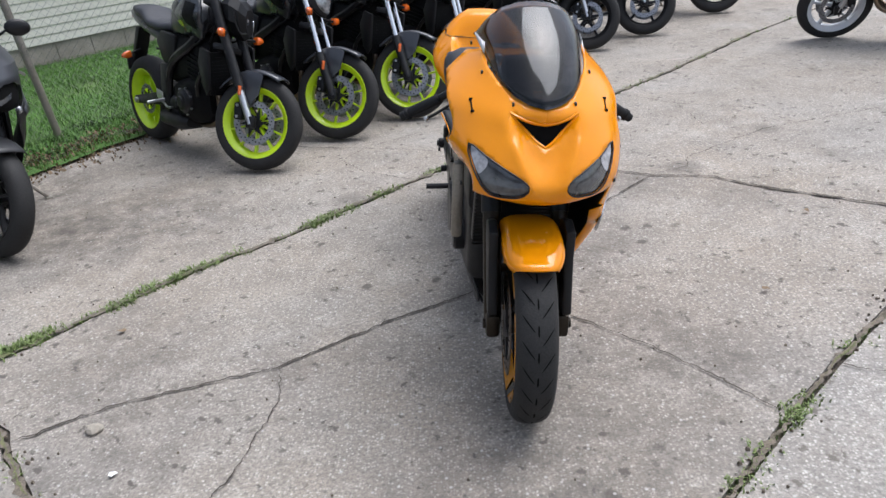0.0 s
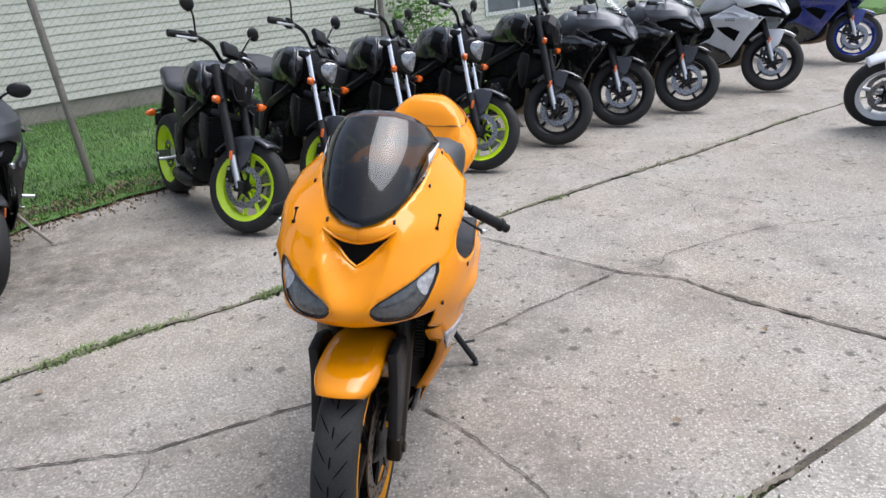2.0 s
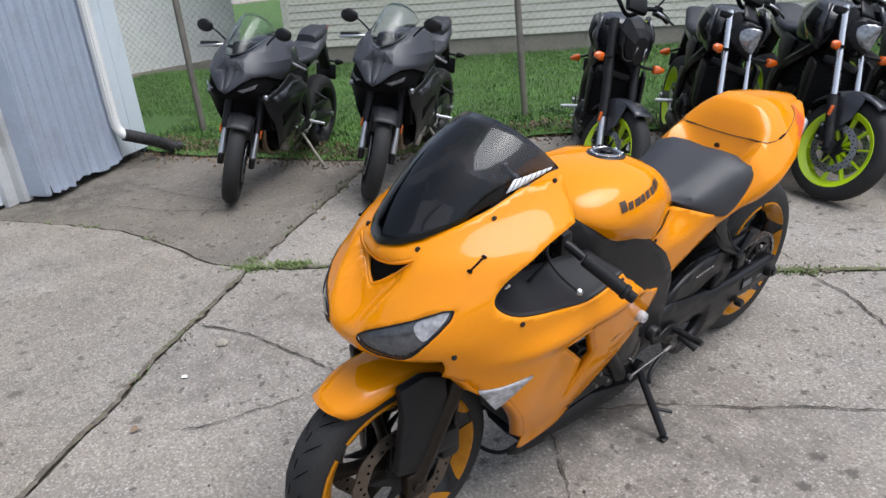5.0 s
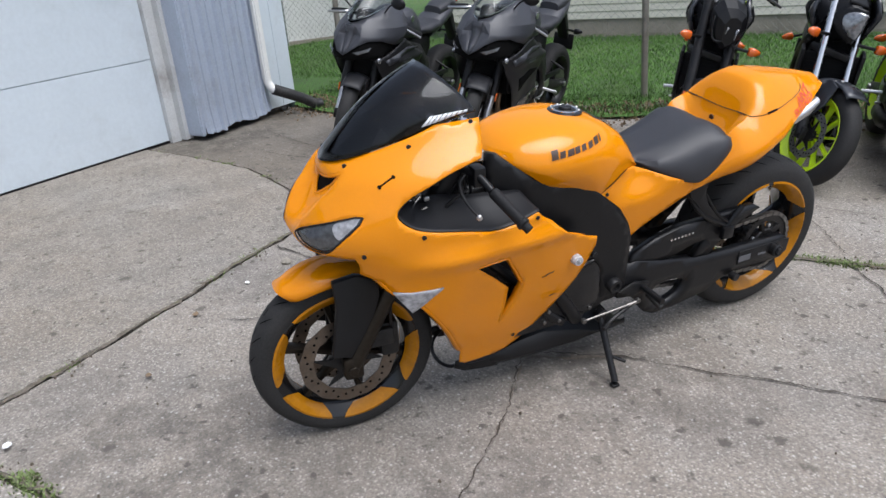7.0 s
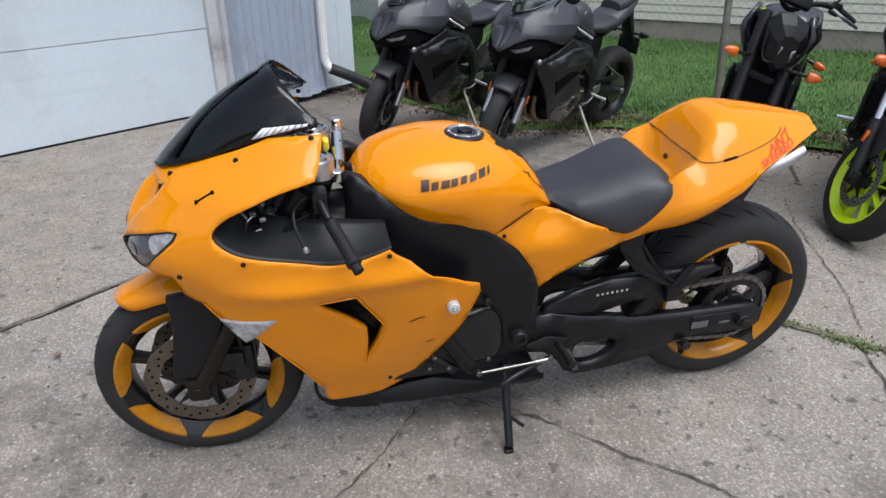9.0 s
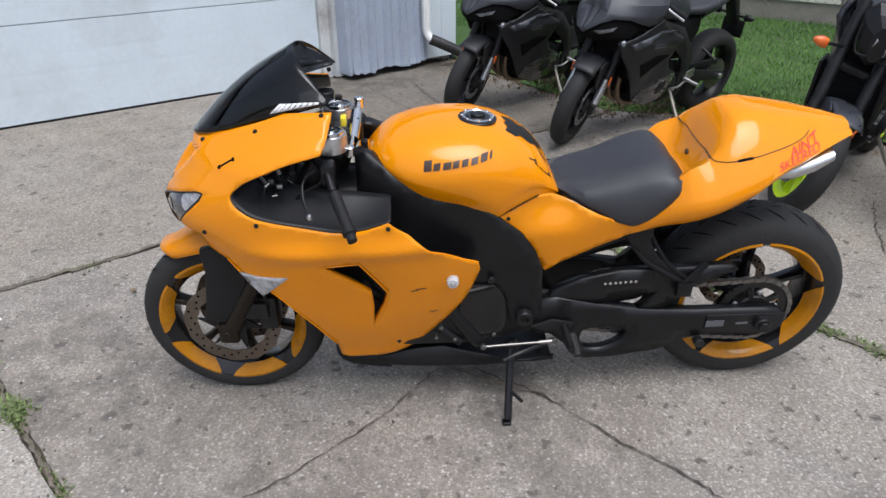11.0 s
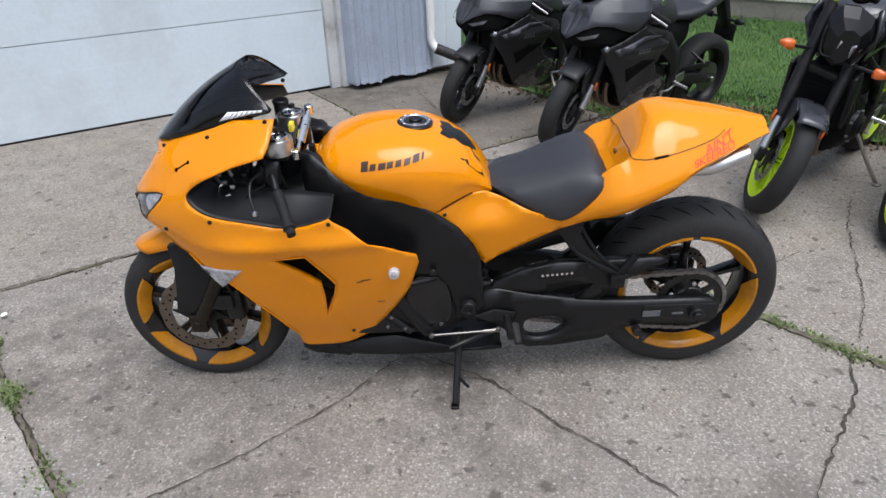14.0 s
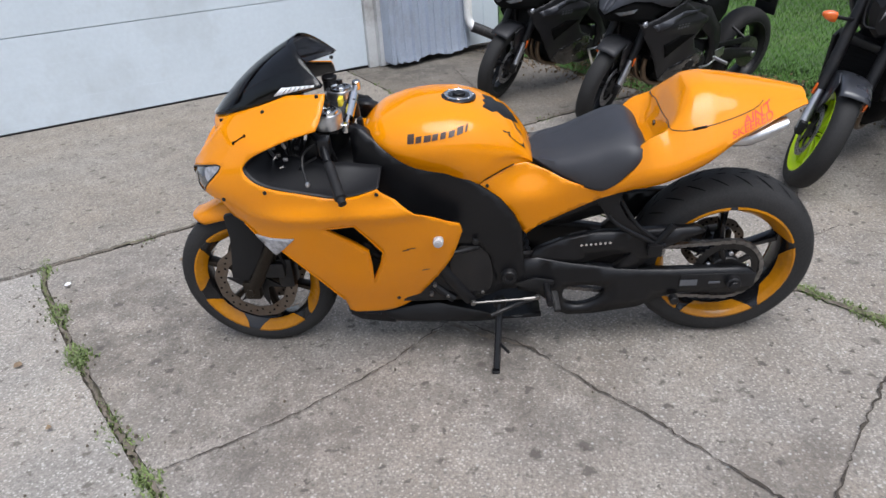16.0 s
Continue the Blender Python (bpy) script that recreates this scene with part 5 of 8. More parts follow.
for back, k in ((0.004, 0.99), (0.03, 0.9), (0.07, 0.7)):
    ring = [skin(a, z) for a, z in mouth]
    ring = [(x - back - 0.004, y * k, 0.925 + (z - 0.925) * k) for x, y, z in ring]
    intake_rows.append(ring + [(x, -y, z) for x, y, z in ring[-2:0:-1]])
part("intake", loft(intake_rows), GROOVE, fairing, "dark ram-air intake")
sig = [(-0.16, 0.625), (-0.21, 0.62), (-0.298, 0.628), (-0.235, 0.56), (-0.216, 0.542)]
part("turn_signal", sheet([from_side(x, z) for x, z in sig], lambda a, z: skin(a, z, 0.006), 0.015), LENS_CLEAR, fairing, "clear triangular turn signal", solid=0.008)
slq = Vector(skin(*from_side(-0.766, 0.588)))
sl = part("frame_slider", join(disk(slq + Vector((0, 0.008, 0)), 0.0175, 0.02, 24), disk(slq + Vector((0, 0.021, 0)), 0.0155, 0.008, 24)), SLIDER, bike, "pale grey plastic frame slider")
part("slider_bolt", join(disk(slq + Vector((0, 0.026, 0)), 0.0085, 0.004, 16), disk(slq + Vector((0, 0.029, 0)), 0.004, 0.003, 6)), ALU, sl, "dull steel bolt head")
front_edge = [p for p in smooth_line([(*q, 0) for q in under[3:8]], 6)]
flange = []
for dx, dy, dz in ((0.0, 0.0, 0.0), (0.006, -0.016, -0.004), (0.008, -0.042, -0.012)):
    flange.append([Vector(skin(p.x, p.y)) + Vector((dx, dy, dz)) for p in front_edge])
part("fairing_flange", loft(flange, closed=False), ORANGE, fairing, "inward-turned orange leading edge", solid=0.003, smooth=60)
vent_fine = dense(vent, 0.02)
lip_bm = loft([[skin(a, z, 0.001) for a, z in vent_fine], [Vector(skin(a, z, 0.0)) + Vector((0.004, -0.022, 0)) for a, z in vent_fine]], cap=False)
part("vent_lip", lip_bm, ORANGE, fairing, solid=0.003)
# scuffs on the flank
for x, z, L in ((-0.66, 0.555, 0.03), (-0.645, 0.548, 0.02), (-0.70, 0.44, 0.025)):
    part("scuff", sheet([from_side(x, z), from_side(x - L, z + 0.004), from_side(x - L, z + 0.008), from_side(x, z + 0.005)], lambda a, b: skin(a, b, 0.0012), 0.02), DECAL_DARK, fairing)

# tinted screen
SB = [(0.0, (-0.04, 0.0, 0.973)), (0.2, (-0.056, 0.045, 0.981)), (0.4, (-0.098, 0.085, 0.997)), (0.6, (-0.17, 0.118, 1.022)), (0.8, (-0.29, 0.142, 1.055)), (1.0, (-0.45, 0.154, 1.097))]
ST = [(0.0, (-0.35, 0.0, 1.207)), (0.25, (-0.355, 0.042, 1.204)), (0.5, (-0.368, 0.085, 1.19)), (0.7, (-0.39, 0.115, 1.168)), (0.87, (-0.42, 0.14, 1.135)), (1.0, (-0.452, 0.153, 1.10))]


def rail(table, t):
    return Vector([interp([(k, p[i]) for k, p in table], t) for i in range(3)])


rows = []
for v in np.linspace(0, 1, 14):
    row = []
    for u in np.linspace(-1, 1, 41):
        w = abs(u)
        b, t = (rail(SB, max(0, w - 0.05)) + rail(SB, w) + rail(SB, min(1, w + 0.05))) / 3, (rail(ST, max(0, w - 0.05)) + rail(ST, w) + rail(ST, min(1, w + 0.05))) / 3
        p = b.lerp(t, v) + Vector((0.45, 0, 0.85)) * 0.022 * math.sin(math.pi * v) * (1 - w ** 2) + Vector((0, 1, 0)) * 0.012 * math.sin(math.pi * v) * w
        row.append((p.x, math.copysign(p.y, u) if w > 0 else 0.0, p.z))
    rows.append(row)
rows_screen = [list(r) for r in rows]
screen = part("windscreen", loft(rows, closed=False), SCREEN_TINT, bike, "dark tinted double-bubble windscreen", solid=0.003, smooth=60)
for sgn in (1, -1):
    # white sticker near the screen's lower rear corner, as plain slanted blocks
    for i in range(8):
        t0 = 0.765 + i * 0.0245
        quad = []
        for tt, vv in ((t0, 0.12), (t0 + 0.0205, 0.12), (t0 + 0.0155, 0.36), (t0 - 0.005, 0.36)):
            p = rail(SB, tt).lerp(rail(ST, tt), vv) + Vector((0.0, 0.011, 0.011))
            quad.append((p.x, sgn * p.y, p.z))
        part("sticker_block", raw(quad, [(0, 1, 2, 3)]), DECAL_WHITE, screen, solid=0.0006)

# fuel tank
TT = [(-0.53, 0.90), (-0.555, 0.933), (-0.6, 0.962), (-0.67, 0.982), (-0.74, 0.99), (-0.83, 0.99), (-0.9, 0.977), (-0.95, 0.958), (-1.01, 0.92), (-1.045, 0.875), (-1.068, 0.838), (-1.082, 0.795)][::-1]
TB = [(-0.53, 0.89), (-0.59, 0.87), (-0.64, 0.835), (-0.695, 0.815), (-0.79, 0.80), (-0.85, 0.765), (-0.89, 0.738), (-0.944, 0.766), (-1.01, 0.79), (-1.082, 0.785)][::-1]
TW = [(-0.53, 0.05), (-0.55, 0.095), (-0.58, 0.14), (-0.63, 0.178), (-0.69, 0.198), (-0.76, 0.205), (-0.84, 0.2), (-0.92, 0.18), (-1.0, 0.145), (-1.05, 0.118), (-1.082, 0.1)][::-1]
rings = []
for x in np.linspace(-1.082, -0.535, 34):
    zt, zb, w = soft(TT, x, 0.012), soft(TB, x, 0.02), soft(TW, x, 0.02)
    h = zt - zb
    knee = max(0.0, min(1.0, (-0.86 - x) / 0.12))
    k = min(1.0, h / 0.16)
    prof = [(0.0, zt), (0.35 * w, zt - 0.003), (0.62 * w, zt - 0.012 * k), (0.8 * w, zt - 0.03 * k), (0.925 * w, zt - 0.058 * k), (0.985 * w, zt - 0.085 * k), (w, zt - 0.105 * k), (w * (0.985 - 0.012 * knee), zt - 0.7 * h), (w * (0.95 + 0.008 * knee), zt - 0.8 * h), (w * (0.9 + 0.045 * knee), zt - 0.9 * h), (w * (0.84 + 0.09 * knee), zb)]
    ring = [(x, y, z) for y, z in prof] + [(x, -y, z) for y, z in prof[:0:-1]]
    rings.append(ring)
tank_bm = loft(rings)
from mathutils.bvhtree import BVHTree
bmesh.ops.recalc_face_normals(tank_bm, faces=tank_bm.faces[:])
tank_tree = BVHTree.FromBMesh(tank_bm)
tank = part("fuel_tank", tank_bm, ORANGE, bike, "glossy orange fuel tank", smooth=50)


def on_tank(x, z, y0=1.0, out=0.0015):
    p, n, *_ = tank_tree.ray_cast(Vector((x, y0, z)), Vector((0, -1 if y0 > 0 else 1, 0)))
    return (p + n * out) if p else Vector((x, 0.2, z))


def on_tank_top(x, y, out=0.0015):
    p, n, *_ = tank_tree.ray_cast(Vector((x, y, 2)), Vector((0, 0, -1)))
    return (p + n * out) if p else Vector((x, y, 1))


# maker's mark on the tank as plain slanted blocks
for sgn in (1, -1):
    for i in range(8):
        x0 = -0.69 - i * 0.0255
        z0 = 0.913 + i * 0.0031
        wd = (0.021, 0.018, 0.022, 0.018, 0.017, 0.018, 0.019, 0.007)[i]
        hgt = (0.025, 0.017, 0.0165, 0.016, 0.0155, 0.015, 0.0185, 0.017)[i]
        poly = [(x0, z0), (x0 - wd, z0 + 0.003), (x0 - wd - 0.003, z0 + hgt + 0.003), (x0 - 0.003, z0 + hgt)]
        part("mark_block", sheet(poly, lambda x, z: on_tank(x, z, sgn * 1.0, 0.003), 0.008), DECAL_DARK, tank)
cap_c = on_tank_top(-0.85, 0.0, 0.0)
tilt = Matrix.Translation(cap_c) @ Matrix.Rotation(radians(-4), 4, "Y")
cap = part("fuel_cap", lathe([(0.0, 0.006), (0.03, 0.007), (0.034, 0.004), (0.05, 0.004), (0.056, 0.0), (0.056, -0.01), (0.0, -0.01)], (0, 0, 0), 40, "Z"), BLACK_PAINT, tank, "dark fuel filler cap with a bright ring", tilt)
part("cap_ring", lathe([(0.036, 0.0045), (0.04, 0.007), (0.046, 0.0055), (0.046, 0.003), (0.036, 0.003)], (0, 0, 0), 36, "Z", True), CHROME, cap, m=tilt)
part("lock_cover", join(disk((0, 0, 0.009), 0.02, 0.008, 24, "Z"), box(-0.022, 0.0, -0.008, 0.008, 0.006, 0.014, 0.003)), SATIN_BLACK, cap, m=tilt)
for i in range(8):
    a = 2 * math.pi * i / 8
    part("cap_screw", disk((0.045 * math.cos(a), 0.045 * math.sin(a), 0.0065), 0.004, 0.004, 8, "Z"), CHROME, cap, m=tilt)
pad = [(-0.925, 0.05), (-0.935, 0.018), (-0.925, 0.0), (-0.935, -0.018), (-0.925, -0.05), (-0.955, -0.062), (-0.97, -0.04), (-0.995, -0.055), (-1.02, -0.03), (-1.035, -0.012), (-1.04, 0.0), (-1.035, 0.012), (-1.02, 0.03), (-0.995, 0.055), (-0.97, 0.04), (-0.955, 0.062)]
part("tank_pad", sheet(pad, on_tank_top, 0.02), SATIN_BLACK, tank, "dark tribal-cut tank pad", smooth=50)
for sgn in (1, -1):
    wisp = [(-0.985, 0.91), (-1.02, 0.905), (-1.045, 0.87), (-1.058, 0.835), (-1.04, 0.855), (-1.012, 0.885)]
    part("tank_wisp", sheet(wisp, lambda x, z: on_tank(x, z, sgn * 1.0), 0.02), SATIN_BLACK, tank)

# seat, tail and side panels
ST_T = [(-1.065, 0.80), (-1.1, 0.806), (-1.16, 0.818), (-1.22, 0.835), (-1.28, 0.857), (-1.33, 0.875), (-1.38, 0.884), (-1.415, 0.878), (-1.435, 0.85)][::-1]
ST_W = [(-1.065, 0.08), (-1.1, 0.105), (-1.16, 0.14), (-1.24, 0.168), (-1.31, 0.182), (-1.37, 0.192), (-1.41, 0.188), (-1.435, 0.17)][::-1]
ST_E = [(-1.065, 0.795), (-1.12, 0.775), (-1.165, 0.752), (-1.24, 0.722), (-1.3, 0.708), (-1.345, 0.74), (-1.389, 0.79), (-1.435, 0.82)][::-1]
rings = []
for x in np.linspace(-1.435, -1.065, 28):
    zt, w, ze = soft(ST_T, x, 0.015), soft(ST_W, x, 0.015), soft(ST_E, x, 0.015)
    prof = [(0, zt - 0.004), (0.35 * w, zt), (0.62 * w, zt - 0.003), (0.8 * w, zt - 0.012 - 0.08 * (zt - ze)), (0.92 * w, zt - 0.3 * (zt - ze)), (0.99 * w, zt - 0.65 * (zt - ze)), (w, ze + 0.012), (0.98 * w, ze), (0.8 * w, ze - 0.01)]
    rings.append([(x, y, z) for y, z in prof] + [(x, -y, z) for y, z in prof[:0:-1]])
part("seat", loft(rings), SEAT, bike, "dark grey vinyl rider seat", smooth=60)

TAIL = [  # x, top z, shoulder y, shoulder z, widest y, z, bottom y, z
    (-1.24, 0.75, 0.09, 0.75, 0.15, 0.69, 0.14, 0.645),
    (-1.31, 0.775, 0.115, 0.77, 0.168, 0.715, 0.158, 0.677),
    (-1.36, 0.785, 0.14, 0.80, 0.184, 0.74, 0.17, 0.70),
    (-1.40, 0.795, 0.152, 0.85, 0.204, 0.77, 0.182, 0.717),
    (-1.435, 0.81, 0.155, 0.888, 0.222, 0.79, 0.202, 0.733),
    (-1.475, 0.838, 0.152, 0.903, 0.232, 0.805, 0.213, 0.75),
    (-1.495, 0.872, 0.146, 0.911, 0.234, 0.81, 0.214, 0.758),
    (-1.53, 0.96, 0.132, 0.945, 0.234, 0.822, 0.215, 0.773),
    (-1.565, 1.005, 0.12, 0.972, 0.23, 0.834, 0.21, 0.788),
    (-1.62, 1.014, 0.112, 0.984, 0.22, 0.852, 0.198, 0.812),
    (-1.7, 1.005, 0.1, 0.98, 0.186, 0.888, 0.166, 0.86),
    (-1.8, 0.99, 0.08, 0.968, 0.145, 0.916, 0.124, 0.898),
    (-1.88, 0.974, 0.06, 0.954, 0.1, 0.93, 0.08, 0.917),
    (-1.935, 0.96, 0.04, 0.947, 0.065, 0.935, 0.05, 0.922),
]


def tail_ring(x):
    """One cross-section of the tail: rounded flanks, a flat-topped cover with a soft shoulder."""
    v = [soft(TAIL_COLS[i], -x, 0.014) for i in range(7)]
    zt, ys, zs, yw, zw, yb, zb = v
    half = [(0, zt), (0.3 * ys, zt - 0.001), (0.6 * ys, zt - 0.004), (0.88 * ys, zs + 0.25 * (zt - zs)), (ys + 0.004, zs - 0.006), (ys + (yw - ys) * 0.3, zs + (zw - zs) * 0.26), (ys + (yw - ys) * 0.58, zs + (zw - zs) * 0.52), (ys + (yw - ys) * 0.84, zs + (zw - zs) * 0.78), (yw, zw), (yw - (yw - yb) * 0.25, zw + (zb - zw) * 0.5), (yb, zb), (yb - 0.018, zb - 0.006)]
    # the cover stands a little proud of the tail above its seam
    line = soft(COVER_EDGE, -x, 0.006)
    grown = []
    for y, z in half:
        k = max(0.0, min(1.0, (z - line) / 0.006)) if x < -1.45 else 0.0
        grown.append((y + 0.0045 * k * min(1.0, y / 0.05), z))
    half = grown
    return [(x, y, z) for y, z in half] + [(x, -y, z) for y, z in half[:0:-1]]


TAIL_COLS = [[(-r[0], r[i]) for r in TAIL] for i in range(1, 8)]
COVER_EDGE = [(1.48, 1.2), (1.49, 0.92), (1.50, 0.907), (1.52, 0.907), (1.6, 0.92), (1.7, 0.938), (1.76, 0.952), (1.785, 0.962), (1.80, 1.2)]
xs = sorted({*(r[0] for r in TAIL), *np.linspace(-1.935, -1.24, 60)})
tail_bm = loft([tail_ring(x) for x in xs])
bmesh.ops.recalc_face_normals(tail_bm, faces=tail_bm.faces[:])
tail_tree = BVHTree.FromBMesh(tail_bm)
tail = part("tail_cowl", tail_bm, ORANGE, bike, "orange single-seat tail cowl", smooth=50)


def on_tail(x, z, sgn=1, out=0.0015):
    p, n, *_ = tail_tree.ray_cast(Vector((x, sgn, z)), Vector((0, -sgn, 0)))
    return (p + n * out) if p else Vector((x, sgn * 0.1, z))


seam = [(-1.495, 0.909), (-1.52, 0.907), (-1.6, 0.92), (-1.7, 0.938), (-1.76, 0.952), (-1.785, 0.962)]
for sgn in (1, -1):
    fine = curve_through(seam, 8)
    part("cover_seam", tube([on_tail(x, z, sgn, 0.001) for x, z in fine], 0.0013, 6, 1), DECAL_DARK, tail)
    part("seam_slot", tube([on_tail(x, z, sgn, 0.0012) for x, z in ((-1.56, 0.913), (-1.60, 0.92))], 0.004, 6, 4), GROOVE, tail)


def on_front(y, z):
    p, n, *_ = tail_tree.ray_cast(Vector((-1.2, y, z)), Vector((-1, 0, 0)))
    return p + n * 0.001 if p else Vector((-1.495, y, z))


part("cover_seam", tube([on_front(y, 0.906 - 0.006 * (1 - (y / 0.14) ** 2)) for y in np.linspace(-0.138, 0.138, 17)], 0.0013, 6, 1), DECAL_DARK, tail)
part("cowl_bolt", disk(on_front(0.0, 0.858), 0.01, 0.006, 14, "X"), DECAL_DARK, tail)
# the red hand-lettered sticker
for text, x0, z0, size, rise in (("AIN'T", -1.712, 0.912, 0.032, 0.36), ("SKEERED", -1.675, 0.884, 0.028, 0.36)):
    for sgn in (1,):
        cu = bpy.data.curves.new("sticker", "FONT")
        cu.body, cu.size, cu.space_character = text, size, 0.95
        tmp = bpy.data.objects.new("sticker", cu)
        scene.collection.objects.link(tmp)
        me = bpy.data.meshes.new_from_object(tmp)
        bpy.data.objects.remove(tmp)
        bm = bmesh.new()
        bm.from_mesh(me)
        bmesh.ops.triangulate(bm, faces=bm.faces[:])
        for v in bm.verts:
            x, z = x0 - v.co.x * 1.25, z0 + v.co.y + v.co.x * rise
            v.co = on_tail(x, z, sgn, 0.002)
        part("sticker", bm, DECAL_RED, tail, "red hand-lettered sticker", smooth=0)
part("tail_light", sheet([(-0.035, 0.93), (0.035, 0.93), (0.03, 0.942), (-0.03, 0.942)], lambda y, z: (-1.938, y, z), 0.02), RED_LENS, tail, "red tail light", solid=0.006)
PANEL_TOP = [(-0.86, 0.185), (-0.92, 0.167), (-1.0, 0.136), (-1.05, 0.117), (-1.09, 0.114), (-1.12, 0.126), (-1.16, 0.149), (-1.24, 0.178), (-1.36, 0.2)][::-1]
for sgn in (1, -1):
    part("exhaust_tip", loft([[(x, sgn * (cy + w * math.cos(a)), cz + h * math.sin(a)) for a in np.linspace(0, 2 * math.pi, 17)[:-1]] for x, cy, cz, w, h in ((-1.69, 0.1, 0.835, 0.02, 0.02), (-1.75, 0.12, 0.852, 0.03, 0.026), (-1.81, 0.118, 0.874, 0.03, 0.026), (-1.862, 0.108, 0.892, 0.025, 0.018))]), ALU, bike, "bright undertail exhaust tip")
    # side panel between tank and seat
    pan = [(-0.893, 0.738), (-0.944, 0.768), (-0.985, 0.785), (-1.02, 0.796), (-1.06, 0.796), (-1.1, 0.78), (-1.165, 0.757), (-1.24, 0.728), (-1.3, 0.714), (-1.335, 0.722), (-1.34, 0.696), (-1.3, 0.675), (-1.2, 0.622), (-1.1, 0.565), (-1.06, 0.53), (-1.03, 0.57), (-0.99, 0.64), (-0.95, 0.69)]

    def pan_y(x, z):
        crease = 0.655 + 0.12 * max(0, (-0.95 - x)) / 0.3
        y = 0.155 + 0.022 * max(0, min(1, (-1.0 - x) / 0.3)) - 0.16 * max(0, crease - z)
        hold = soft(PANEL_TOP, x, 0.012)
        q = max(0.0, min(1.0, (z - 0.67) / 0.11))
        return y + (min(y, hold) - y) * q * q * (3 - 2 * q)
    part("side_panel", sheet(pan, lambda x, z: (x, pan_y(x, z), z), 0.02), ORANGE, bike, "orange side panel under the seat", Matrix.Diagonal((1, sgn, 1, 1)), solid=0.004)
    part("bolt", disk((-0.932, sgn * (pan_y(-0.932, 0.737) + 0.001), 0.737), 0.006, 0.006, 12), BLACK_METAL, bike)
    part("panel_seam", tube([(x, sgn * (pan_y(x, z) + 0.003), z) for x, z in ((-0.893, 0.741), (-0.944, 0.771), (-0.985, 0.788), (-1.02, 0.799))], 0.002, 6, 3), GROOVE, bike)
    # frame spar
    spar = [(-0.50, 0.95), (-0.539, 0.94), (-0.589, 0.9), (-0.64, 0.862), (-0.698, 0.828), (-0.789, 0.812), (-0.85, 0.785), (-0.89, 0.758), (-0.976, 0.687), (-1.02, 0.622), (-1.044, 0.557), (-1.052, 0.42), (-1.062, 0.31), (-0.955, 0.3), (-0.95, 0.38), (-0.935, 0.46), (-0.9, 0.505), (-0.84, 0.51), (-0.78, 0.53), (-0.70, 0.60), (-0.6, 0.69), (-0.54, 0.76), (-0.50, 0.82)]
    part("frame_spar", sheet(spar, lambda x, z: (x, 0.172 - 0.05 * max(0, (x + 0.62) / 0.12) - 0.6 * max(0.0, (z - (0.80 + max(0, x + 0.8) * 0.33))) * 0.4 - 0.08 * max(0, 0.6 - z), z), 0.025), SATIN_BLACK, bike, "satin black frame spar", Matrix.Diagonal((1, sgn, 1, 1)), solid=0.04)
    part("pivot_bolt", lathe([(0.0, sgn * 0.004), (0.012, sgn * 0.004), (0.014, sgn * 0.012), (0.024, sgn * 0.012), (0.028, sgn * 0.006), (0.028, -sgn * 0.02), (0.0, -sgn * 0.02)], (-0.999, sgn * 0.168, 0.373), 24), BLACK_METAL, bike)
    part("frame_bolt", disk((-0.886, sgn * 0.181, 0.537), 0.011, 0.014, 14), BLACK_METAL, bike)

